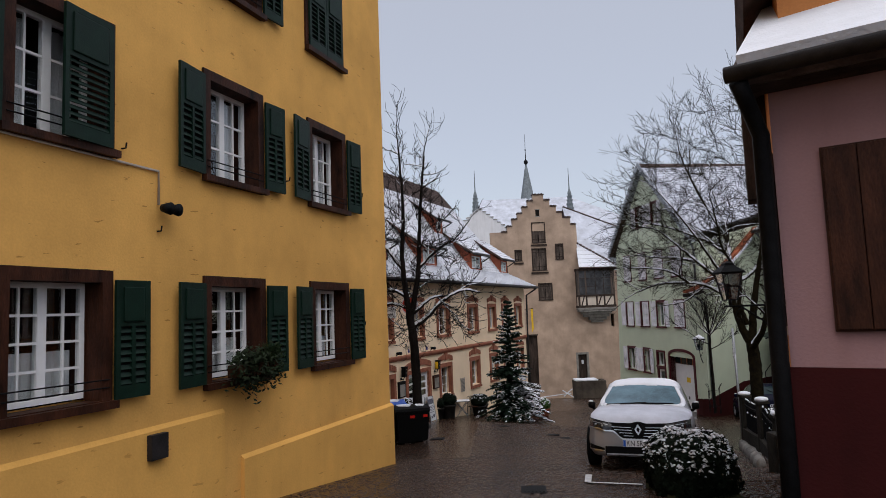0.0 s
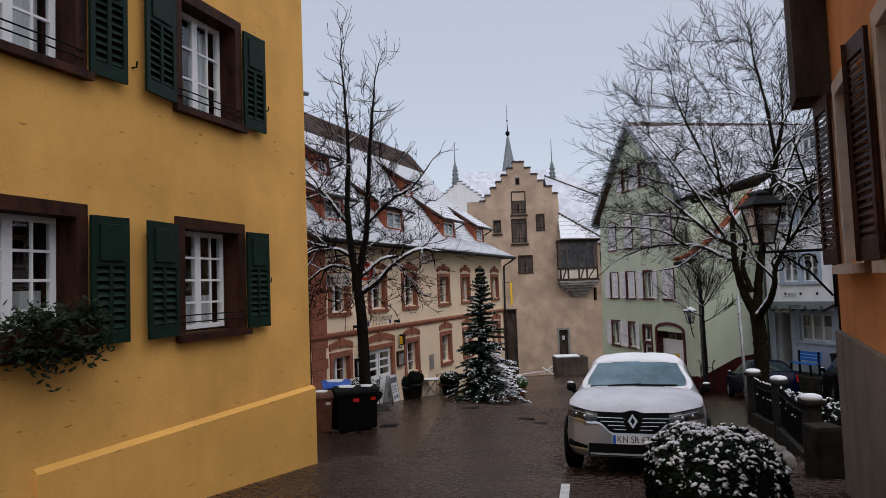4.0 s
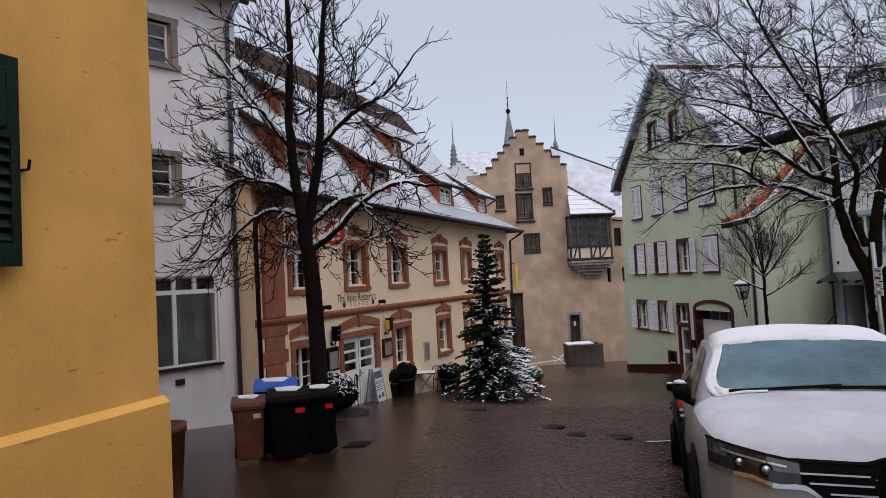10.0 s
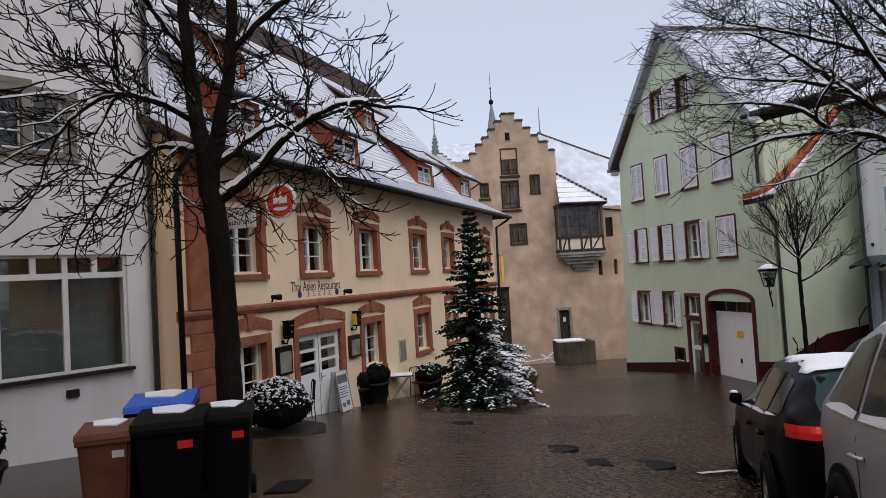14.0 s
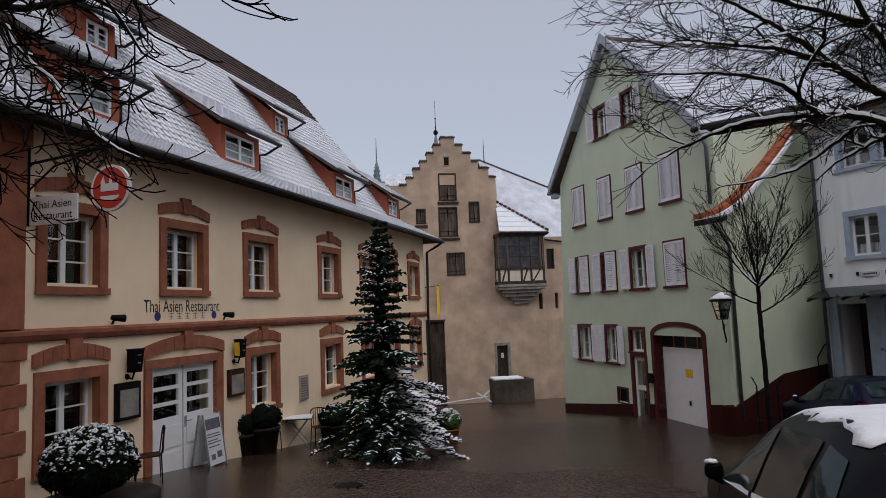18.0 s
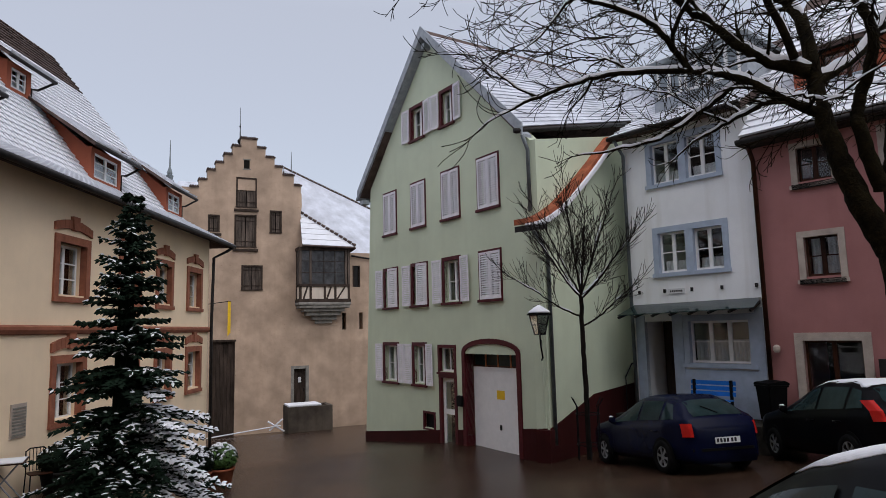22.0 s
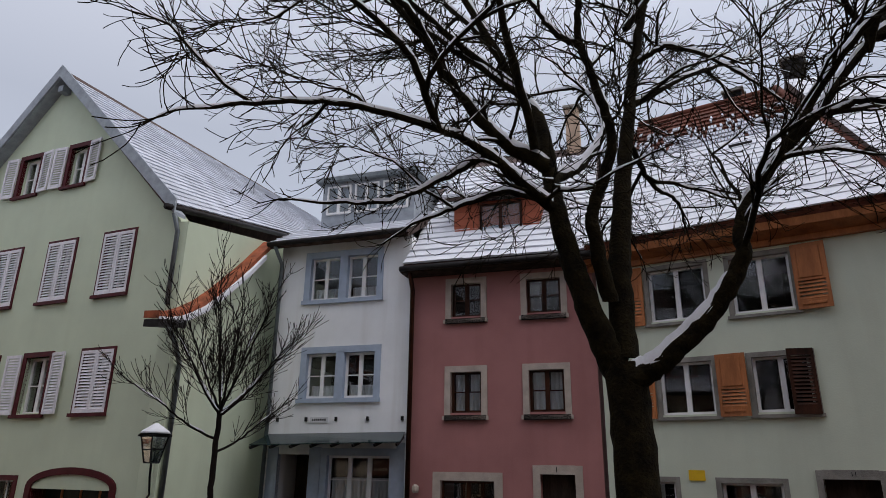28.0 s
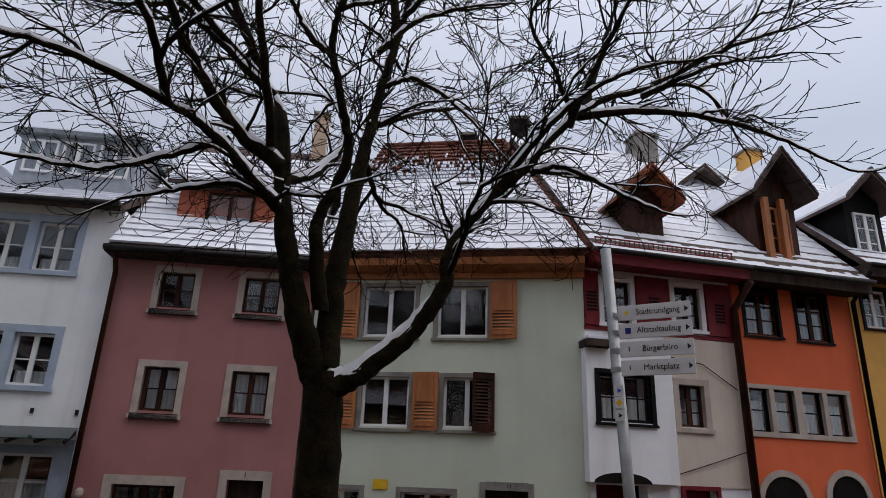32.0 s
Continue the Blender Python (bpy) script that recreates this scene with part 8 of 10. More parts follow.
# ---------------------------------------------------------------- shrubs
def shrub(name, centre, radii, count, snow, label, seed, leaf=0.055, material=None, square=2.0, group=""):
    """A clipped evergreen: a twiggy core under many small leaves, with snow caught on top."""
    rnd = random.Random(seed)
    root = thing(name, Matrix.Translation(centre), label, "shrub", group)
    v, f, sv, sf = [], [], [], []
    rx, ry, rz = radii
    bm = B()
    bmesh.ops.create_icosphere(bm, subdivisions=3, radius=1.0)
    for q in bm.verts:
        k = 0.86 + 0.10 * noise.noise(q.co * 3 + Vector((seed, 0, 0)))
        q.co = Vector((q.co.x * rx, q.co.y * ry, q.co.z * rz)) * k
    part("twig_core", bm, mat("shrub_core", (0.010, 0.014, 0.008), 0.9, 0.3), root, "", True)
    for i in range(count):
        d = Vector((rnd.gauss(0, 1), rnd.gauss(0, 1), rnd.gauss(0, 1))).normalized()
        if d.z < -0.55:
            continue
        bumpy = 0.93 + 0.12 * noise.noise(d * 3 + Vector((seed, 0, 0))) + rnd.uniform(-0.05, 0.05)
        e = (abs(d.x) ** square + abs(d.y) ** square + abs(d.z) ** square) ** (-1 / square)
        p = Vector((d.x * rx, d.y * ry, d.z * rz)) * e * bumpy
        n = (d + Vector((rnd.uniform(-1, 1), rnd.uniform(-1, 1), rnd.uniform(-0.6, 1))) * 0.55).normalized()
        u = n.orthogonal().normalized()
        u.rotate(Matrix.Rotation(rnd.uniform(0, 6.28), 3, n))
        w = n.cross(u)
        s = leaf * rnd.uniform(0.6, 1.25)
        tip = p + (u * 0.9 + n * 0.35) * s
        k = len(v)
        v += [p - u * s * 0.8, p + w * s * 0.42 + n * s * 0.1, tip, p - w * s * 0.42 + n * s * 0.1]
        f += [(k, k + 1, k + 2), (k, k + 2, k + 3)]
        if d.z > 0.05 and 0.7 * noise.noise(p * 13 + Vector((seed * 3, 1, 0))) + 0.5 * noise.noise(p * 31) + d.z * 0.30 > 0.44 - 0.42 * snow:
            k = len(sv)
            o = p + Vector((0, 0, 0.010)) + n * 0.008
            ax = Vector((u.x, u.y, 0.25 * u.z)).normalized()
            ay = Vector((0, 0, 1)).cross(ax).normalized()
            la, lb = s * rnd.uniform(0.45, 0.95), s * rnd.uniform(0.28, 0.5)
            sv += [o + ax * la * math.cos(c * math.pi / 3) + ay * lb * math.sin(c * math.pi / 3) - Vector((0, 0, rnd.uniform(0, 0.3) * s)) for c in range(6)]
            sv += [o + ax * la * 0.3 + Vector((0, 0, s * 0.32)), o - ax * la * 0.35 + Vector((0, 0, s * 0.26))]
            sf += [(k, k + 1, k + 6), (k + 5, k, k + 6), (k + 1, k + 2, k + 7, k + 6), (k + 2, k + 3, k + 7), (k + 3, k + 4, k + 7), (k + 4, k + 5, k + 6, k + 7), (k + 5, k + 4, k + 3, k + 2, k + 1, k)]
    lv = raw("leaves", v, f, material or LEAF, root)
    lv["kind"] = "stuff"
    if sf:
        sn = raw("shrub_snow", sv, sf, SNOW, root, "tufts of snow caught on the leaves", True)
        sn["kind"] = "stuff"
    return root


shrub("clipped_hedge", (3.22, 9.15, ground_z(3.2, 9.15) + 0.34), (0.53, 0.66, 0.47), 11000, 0.28, "low clipped evergreen bush topped with snow", 3, 0.042, None, 3.4)
hb = thing("mossy_planter", Matrix.Translation((3.22, 9.15, ground_z(3.2, 9.15))), "low mossy stone planter under the clipped bush", "planter")
bm = B()
box(bm, -0.46, -0.60, -0.25, 0.46, 0.60, 0.10, 0.06)
for q in bm.verts:
    q.co += Vector((noise.noise(q.co * 4), noise.noise(q.co * 4 + Vector((5, 0, 0))), noise.noise(q.co * 4 + Vector((0, 5, 0))))) * 0.03
part("edging", bm, mat("mossy_stone", (0.035, 0.038, 0.016), 0.9, 0.4, 6.0, 0.6, 50, tint=(0.02, 0.018, 0.014), spec=0.1), hb, "", True)
shrub("box_ball", (-1.55, 24.4, ground_z(-1.55, 24.4) + 0.54), (0.64, 0.64, 0.52), 7500, 0.5, "round clipped box bush topped with snow beside the inn", 7, 0.045)
shrub("box_ball", (-3.95, 19.2, ground_z(-3.95, 19.2) + 0.70), (0.44, 0.44, 0.34), 3000, 0.5, "round evergreen bush in a large pot", 8, 0.055)


def pot(name, x, y, r, h, material, label, z=None, cat="plant pot"):
    z = ground_z(x, y) if z is None else z
    root = thing(name, Matrix.Translation((x, y, z)), label, cat)
    bm = B()
    lathe(bm, [(r * 0.72, 0), (r * 0.80, 0.02), (r, h * 0.86), (r * 1.08, h * 0.87), (r * 1.08, h), (r * 0.95, h), (r * 0.92, h * 0.9)], 22)
    part("vessel", bm, material, root, "", True)
    return root


DARKPOT = mat("dark_glazed_pot", (0.03, 0.027, 0.025), 0.6, 0.3, 5.0, 0.2, 50, spec=0.1)
pot("plant_pot", -3.95, 19.2, 0.42, 0.42, DARKPOT, "broad round dark stone pot")
for i, (x, y, hh, r) in enumerate(((-0.55, 30.35, 0.50, 0.34), (-0.05, 30.55, 0.62, 0.36), (1.55, 33.6, 0.5, 0.40), (1.45, 32.75, 0.45, 0.32), (4.5, 31.9, 0.32, 0.26), (4.05, 31.5, 0.30, 0.22))):
    pot("plant_pot", x, y, r, hh, DARKPOT if i < 4 else TERRA, "dark plant pot standing along the inn wall" if i < 4 else "small terracotta pot beside the fir")
    shrub("pot_plant", (x, y, ground_z(x, y) + hh + 0.20), (r * 1.2, r * 1.2, 0.30), 1100, -0.5 if i < 2 else -0.1 if i < 4 else 0.45, "leafy dark plant in a pot", 20 + i, 0.06, LEAF if i != 4 else LEAFL)
pot("plant_pot", -2.22, 16.1, 0.22, 0.75, BROWNPL, "tall reddish-brown pot near the yellow corner")
pot("plant_pot", -3.05, 17.4, 0.30, 0.32, PLINTH_G, "low dark plant trough")
ring = thing("stone_ring", Matrix.Translation((-1.5, 24.55, ground_z(-1.5, 24.55))), "low round stone edging under the box bush", "kerb")
bm = B()
lathe(bm, [(0.80, -0.1), (0.82, 0.06), (0.76, 0.08), (0.5, 0.085)], 28)
part("edging", bm, DARKPOT, ring, "", True)

# flower box under the yellow house's window
FB = thing("window_flower_box", HY.matrix_world @ Matrix.Translation((0.82, -0.20, 0.76)), "window box with trailing winter greenery", "flower box")
bm = B()
box(bm, -0.42, -0.10, -0.02, 0.42, 0.10, 0.14, 0.01)
part("trough", bm, BROWNWOOD, FB)
rnd = random.Random(4)
v, f = [], []
for i in range(1700):
    cx = rnd.choice((-0.32, -0.1, 0.12, 0.34))
    hang = rnd.random() < 0.45
    p = Vector((cx + rnd.gauss(0, 0.10), rnd.gauss(-0.07, 0.06), 0.20 + rnd.gauss(0, 0.07) if not hang else 0.08 - abs(rnd.gauss(0, 0.11)) * (1.5 if cx == -0.1 else 1)))
    d = Vector((rnd.uniform(-1, 1), rnd.uniform(-1, 0.3), rnd.uniform(-1, 1))).normalized() * 0.05
    w = d.orthogonal().normalized() * 0.016
    k = len(v)
    v += [p - d * 0.6, p + w, p + d, p - w]
    f += [(k, k + 1, k + 2, k + 3)]
raw("trailing_leaves", v, f, mat("winter_leaves", (0.018, 0.030, 0.012), 0.7, 0.4, 9.0, 0.2, 40, tint=(0.008, 0.010, 0.005), spec=0.1), FB)["kind"] = "stuff"
v, f = [], []
for i in range(700):
    p = Vector((0.28 + rnd.gauss(0, 0.09), rnd.gauss(-0.05, 0.07), 0.16 + rnd.random() * 0.18))
    d = Vector((rnd.uniform(-0.4, 0.4), rnd.uniform(-0.5, 0.2), 1)).normalized() * 0.10
    w = d.orthogonal().normalized() * 0.006
    k = len(v)
    v += [p - w, p + w, p + d]
    f += [(k, k + 1, k + 2)]
raw("green_tuft", v, f, LEAFL, FB, "bright green grassy tuft")["kind"] = "stuff"

# ---------------------------------------------------------------- cars, with x ahead, y to the left, z up
def heading(x, y, dx, dy, pitch=0.0):
    d = Vector((dx, dy, 0)).normalized()
    z0, z1 = ground_z(x + d.x, y + d.y), ground_z(x - d.x, y - d.y)
    f = (d + Vector((0, 0, (z0 - z1) / 2))).normalized()
    left = Vector((0, 0, 1)).cross(f).normalized()
    m = Matrix((f, left, f.cross(left))).transposed().to_4x4()
    m.translation = (x, y, ground_z(x, y))
    return m


class Car:
    def __init__(self, name, m, label, paint, prof, half, roof, low=0.24):
        self.root = thing(name, m, label, "car")
        self.prof, self.half, self.roofw, self.low, self.paint = prof, half, roof, low, paint
        self.x1, self.x0 = prof[0][0], prof[-1][0]
        xs = sorted({round(x, 3) for x in list(np.linspace(self.x0, self.x1, 64)) + [p[0] for p in prof]})
        bm = B()
        rings = []
        for x in xs:
            h = self.ring(x)
            pts = h + [(-y, z) for y, z in h[-2::-1]]
            rings.append([bm.verts.new((x, y, z)) for y, z in pts])
        for a, b in zip(rings, rings[1:]):
            for i in range(len(a) - 1):
                bm.faces.new((a[i], a[i + 1], b[i + 1], b[i]))
            bm.faces.new((a[-1], a[0], b[0], b[-1]))
        bm.faces.new(rings[0])
        bm.faces.new(rings[-1][::-1])
        bmesh.ops.recalc_face_normals(bm, faces=bm.faces)
        self.body = part("body", bm, paint, self.root, "", True)

    def at(self, x, col):
        p = self.prof[::-1]
        return float(np.mean(np.interp(x + np.linspace(-0.08, 0.08, 7), [q[0] for q in p], [q[col] for q in p])))

    def w(self, x):
        return float(np.interp(x, [q[0] for q in self.half[::-1]], [q[1] for q in self.half[::-1]]))

    def wr(self, x):
        return float(np.interp(x, [q[0] for q in self.roofw[::-1]], [q[1] for q in self.roofw[::-1]]))

    def ring(self, x):
        w, wr, zb, zt, lo = self.w(x), self.wr(x), self.at(x, 1), self.at(x, 2), self.low
        wr = min(wr, w * 0.93)
        side = [(w * 0.90, lo), (w * 0.985, lo + 0.10), (w, lo + (zb - lo) * 0.42), (w * 0.985, lo + (zb - lo) * 0.60), (w * 0.992, lo + (zb - lo) * 0.82), (w * 0.955, zb)]
        tall = [(wr + (w * 0.955 - wr) * 0.50, zb + (zt - 0.07 - zb) * 0.55), (wr, max(zb, zt - 0.07)), (wr * 0.80, max(zb, zt - 0.018)), (wr * 0.4, zt), (0.0, zt + 0.004)]
        flat = [(w * 0.955 * a, zb + (zt - zb) * b) for a, b in ((0.955, 0.40), (0.84, 0.72), (0.62, 0.90), (0.33, 0.98), (0.0, 1.0))]
        k = min(1.0, max(0.0, (zt - zb - 0.12) / 0.16))
        return side + [(f[0] + (t[0] - f[0]) * k, f[1] + (t[1] - f[1]) * k) for f, t in zip(flat, tall)]

    def flank(self, x, v, sg, out=0.007):
        r = self.ring(x)
        a, b, c = r[5], r[6], r[7]
        p = (a[0] + (b[0] - a[0]) * v / 0.55, a[1] + (b[1] - a[1]) * v / 0.55) if v < 0.55 else (b[0] + (c[0] - b[0]) * (v - 0.55) / 0.45, b[1] + (c[1] - b[1]) * (v - 0.55) / 0.45)
        return Vector((x, sg * (p[0] + out), p[1] + out * 0.3))

    def lid(self, x, s, out=0.008):
        r = self.ring(x)
        ys, zs = [q[0] for q in r[7:]][::-1], [q[1] for q in r[7:]][::-1]
        y = abs(s) * r[7][0]
        return Vector((x + out * 0.3 * (1 if x > 0 else -1), math.copysign(y, s), float(np.interp(y, ys, zs)) + out))

    def patch(self, name, fn, us, vs, material, label="", thick=0.0, parent=None):
        bm = B()
        g = [[bm.verts.new(fn(u, v)) for u in us] for v in vs]
        for a, b in zip(g, g[1:]):
            for i in range(len(us) - 1):
                bm.faces.new((a[i], a[i + 1], b[i + 1], b[i]))
        if thick:
            bmesh.ops.recalc_face_normals(bm, faces=bm.faces)
            bmesh.ops.solidify(bm, geom=bm.faces[:], thickness=thick)
        return part(name, bm, material, parent or self.root, label, True)

    def side_glass(self, spans, v0=0.07, v1=0.90, snow=0.0):
        for sg in (1, -1):
            for a0, a1, b0, b1 in spans:
                self.patch("side_window", lambda u, v: self.flank((a0 + (a1 - a0) * v) + ((b0 + (b1 - b0) * v) - (a0 + (a1 - a0) * v)) * u, v0 + (v1 - v0) * v, sg), np.linspace(0, 1, 8), np.linspace(0, 1, 5), CARGLASS)
                if snow:
                    self.patch("window_snow", lambda u, v: self.flank((a0 + (a1 - a0) * v) + ((b0 + (b1 - b0) * v) - (a0 + (a1 - a0) * v)) * u, 0.0 + v * snow * (0.62 + 0.12 * math.sin(u * 5 + a0)), sg, 0.016), np.linspace(0, 1, 9), np.linspace(0, 1, 3), SNOW, "snow lying along the window sill")

    def wheels(self, xs, r, spokes=5, width=0.20, rim=None):
        for x in xs:
            for sg in (1, -1):
                w = self.w(x)
                arch = B()
                n = 16
                extr(arch, [(x + (r + 0.055) * math.cos(math.pi * i / n), sg * (w * 0.99), r + (r + 0.055) * math.sin(math.pi * i / n)) for i in range(n + 1)] + [(x - r - 0.05, sg * w * 0.99, 0.22), (x + r + 0.05, sg * w * 0.99, 0.22)], (0, -sg * 0.06 + sg * 0.075, 0))
                part("wheel_arch", arch, BLACKPL, self.root)
                bm = B()
                y1, y0 = sg * (w + 0.035), sg * (w + 0.035 - width)
                prof = [(r * 0.62, y0), (r * 0.96, y0), (r, y0 + sg * 0.03), (r, y1 - sg * 0.03), (r * 0.95, y1), (r * 0.66, y1 + sg * 0.004), (r * 0.60, y1 - sg * 0.02)]
                m = 28
                rings = [[bm.verts.new((x + q * math.cos(2 * math.pi * k / m), yy, r + q * math.sin(2 * math.pi * k / m))) for k in range(m)] for q, yy in prof]
                for a, b in zip(rings, rings[1:] + rings[:1]):
                    for k in range(m):
                        bm.faces.new((a[k], a[(k + 1) % m], b[(k + 1) % m], b[k]))
                bmesh.ops.recalc_face_normals(bm, faces=bm.faces)
                tyre = part("wheel", bm, RUBBER, self.root, "", True)
                bm = B()
                for k in range(spokes):
                    a = 2 * math.pi * k / spokes + 0.2
                    pts = []
                    for rr, da in ((0.10, 0.30), (0.60, 0.17), (0.60, -0.17), (0.10, -0.30)):
                        pts.append((x + r * rr * math.cos(a + da), y1 - sg * 0.012, r + r * rr * math.sin(a + da)))
                    extr(bm, pts, (0, -sg * 0.03, 0))
                q = [(x + r * 0.16 * math.cos(2 * math.pi * k / 12), y1 - sg * 0.008, r + r * 0.16 * math.sin(2 * math.pi * k / 12)) for k in range(12)]
                extr(bm, q, (0, -sg * 0.03, 0))
                for k in range(24):
                    a0, a1 = 2 * math.pi * k / 24, 2 * math.pi * (k + 1) / 24
                    extr(bm, [(x + r * qq * math.cos(a), y1 - sg * 0.01, r + r * qq * math.sin(a)) for qq, a in ((0.58, a0), (0.655, a0), (0.655, a1), (0.58, a1))], (0, -sg * 0.03, 0))
                part("rim", bm, rim or STEEL, tyre, "alloy wheel rim")

    def nose(self, y, z, rear=False, out=0.012):
        """A point of the car's front or tail face."""
        if rear:
            ws = self.half[::-1][:4]
        else:
            ws = self.half[:4]
        ys, xs = [0.0] + [q[1] * 0.99 for q in ws], [ws[0][0]] + [q[0] for q in ws]
        x = float(np.interp(abs(y), ys, xs))
        if rear:
            p = [q for q in self.prof[::-1] if q[0] < self.x0 + 1.0]
        else:
            p = [q for q in self.prof if q[0] > self.x1 - 1.0]
        xz = float(np.interp(z, [q[2] for q in p], [q[0] for q in p]))
        edge = self.x0 if rear else self.x1
        return Vector((x + (xz - edge) + (-out if rear else out), y, z))

    def band(self, name, y0, y1, lo, hi, material, rear=False, thick=0.02, label="", n=8, out=0.012, parent=None):
        lo_f = lo if callable(lo) else (lambda t: lo)
        hi_f = hi if callable(hi) else (lambda t: hi)
        bm = B()
        ts = np.linspace(0, 1, n + 1)
        g = [[bm.verts.new(self.nose(y0 + (y1 - y0) * t, lo_f(t) + (hi_f(t) - lo_f(t)) * k, rear, out)) for t in ts] for k in (0, 0.5, 1)]
        for a, b in zip(g, g[1:]):
            for i in range(n):
                bm.faces.new((a[i], a[i + 1], b[i + 1], b[i]))
        bmesh.ops.recalc_face_normals(bm, faces=bm.faces)
        if (bm.faces[:][0].normal.x > 0) == rear:
            bmesh.ops.reverse_faces(bm, faces=bm.faces)
        bmesh.ops.solidify(bm, geom=bm.faces[:], thickness=thick)
        return part(name, bm, material, parent or self.root, label)

    def mirrors(self, x, z, material, snow=True):
        for sg in (1, -1):
            bm = B()
            bmesh.ops.create_uvsphere(bm, u_segments=12, v_segments=8, radius=1.0)
            w = self.w(x)
            for q in bm.verts:
                c = q.co
                c = Vector([math.copysign(abs(e) ** 0.7, e) for e in c])
                q.co = Vector((x + c.x * (0.075 if c.x > 0 else 0.03), sg * (w + 0.025) + c.y * 0.072, z + c.z * 0.066 * (1.0 - 0.12 * sg * c.y)))
            mr = part("wing_mirror", bm, material, self.root, "", True)
            bm = B()
            tube(bm, [(x + 0.03, sg * (w - 0.09), z - 0.10), (x, sg * (w + 0.01), z - 0.05)], 0.028, 8)
            part("mirror_arm", bm, BLACKPL, mr)
            if snow:
                bm = B()
                lathe(bm, [(0.0, 0.03), (0.04, 0.022), (0.055, 0.0), (0.0, -0.01)], 10, (x + 0.01, sg * (w + 0.04), z + 0.062))
                part("mirror_snow", bm, SNOW, mr, "", True)

    def handles(self, xs, z, material):
        for x in xs:
            for sg in (1, -1):
                bm = B()
                y = sg * (self.w(x) + 0.02)
                tube(bm, [(x - 0.11, y - sg * 0.02, z), (x - 0.09, y, z), (x + 0.09, y, z), (x + 0.11, y - sg * 0.02, z)], 0.014, 8)
                part("door_handle", bm, material, self.root, "", True)

    def seams(self, xs, z0, z1):
        for x in xs:
            for sg in (1, -1):
                bm = B()
                n = 6
                for i in range(n):
                    a, b = z0 + (z1 - z0) * i / n, z0 + (z1 - z0) * (i + 1) / n
                    def yy(z):
                        r = self.ring(x)[:6]
                        return float(np.interp(z, [q[1] for q in r], [q[0] for q in r])) + 0.002
                    extr(bm, [(x - 0.004, sg * yy(a), a), (x + 0.004, sg * yy(a), a), (x + 0.004, sg * yy(b), b), (x - 0.004, sg * yy(b), b)], (0, sg * 0.001, 0))
                part("door_seam", bm, BLACKPL, self.root)


def plate(car, z, text="", rear=False):
    p = car.band("number_plate", -0.26, 0.26, z - 0.055, z + 0.055, SIGNW, rear, 0.012, "white number plate", 2, 0.025)
    if text:
        x = car.nose(0, z, rear, 0.0275).x
        words("plate_characters", text, 0.118, INK, p, Matrix.Translation((x, 0.022, z)) @ pose(0, 0, 0, 90, 0, 90), "", 0.0008, 0.44)
        bm = B()
        box(bm, x - 0.003, -0.255, z - 0.052, x + 0.0005, -0.215, z + 0.052)
        part("plate_strip", bm, BLUEPL, p)
    else:
        x = car.nose(0, z, rear, 0.0275).x
        bm = B()
        for k in range(6):
            y = -0.18 + k * 0.07 + (0.02 if k > 1 else 0)
            box(bm, x - 0.001, y, z - 0.035, x + 0.001, y + 0.045, z + 0.035)
        part("plate_characters", bm, INK, p)
    return p


# silver people carrier, facing up the street
ES = Car("silver_people_carrier", heading(4.00, 13.76, -0.334, -0.943), "silver people carrier with snowy bonnet and roof facing uphill", SILVER,
         [(2.45, 0.58, 0.62), (2.44, 0.68, 0.745), (2.41, 0.745, 0.815), (2.34, 0.795, 0.87), (2.2, 0.84, 0.925), (2.0, 0.88, 0.975), (1.7, 0.92, 1.025), (1.22, 0.965, 1.08), (0.25, 1.00, 1.53), (0.0, 1.02, 1.60), (-1.1, 1.05, 1.65), (-1.9, 1.10, 1.58), (-2.2, 1.10, 1.42), (-2.38, 0.98, 1.06), (-2.43, 0.80, 0.82)],
         [(2.45, 0.60), (2.34, 0.76), (2.08, 0.88), (1.75, 0.925), (1.2, 0.94), (0, 0.945), (-1.6, 0.935), (-2.1, 0.88), (-2.34, 0.80), (-2.43, 0.66)],
         [(2.45, 0.55), (1.25, 0.84), (0.25, 0.71), (-1.1, 0.70), (-2.1, 0.60), (-2.43, 0.56)])
ES.patch("windscreen", lambda u, v: ES.lid(1.12 + (0.34 - 1.12) * v, u * (0.86 + 0.03 * math.sin(5 * v)), 0.014), np.linspace(-1, 1, 11), np.linspace(0, 1, 7), ICEGLASS, "frosted windscreen with cleared edges")
ES.side_glass([(0.98, 0.22, -0.02, 0.02), (-0.10, -0.06, -1.02, -0.98), (-1.10, -1.06, -1.85, -1.62)], snow=0.16)
ES.patch("rear_window", lambda u, v: ES.lid(-2.36 + 0.42 * v, u * 0.85, 0.012), np.linspace(-1, 1, 7), np.linspace(0, 1, 4), CARGLASS)
ES.patch("roof_snow", lambda u, v: ES.lid(0.36 - 2.35 * v, u * (0.97 + 0.02 * math.sin(v * 19)), 0.006 + 0.05 * min(1.0, 4 * v + 0.1) * (1 - u * u * u * u) ** 0.7 + 0.006 * math.sin(7 * u + 9 * v)), np.linspace(-1, 1, 17), np.linspace(0, 1, 20), SNOW, "smooth snow on the roof", 0.006)
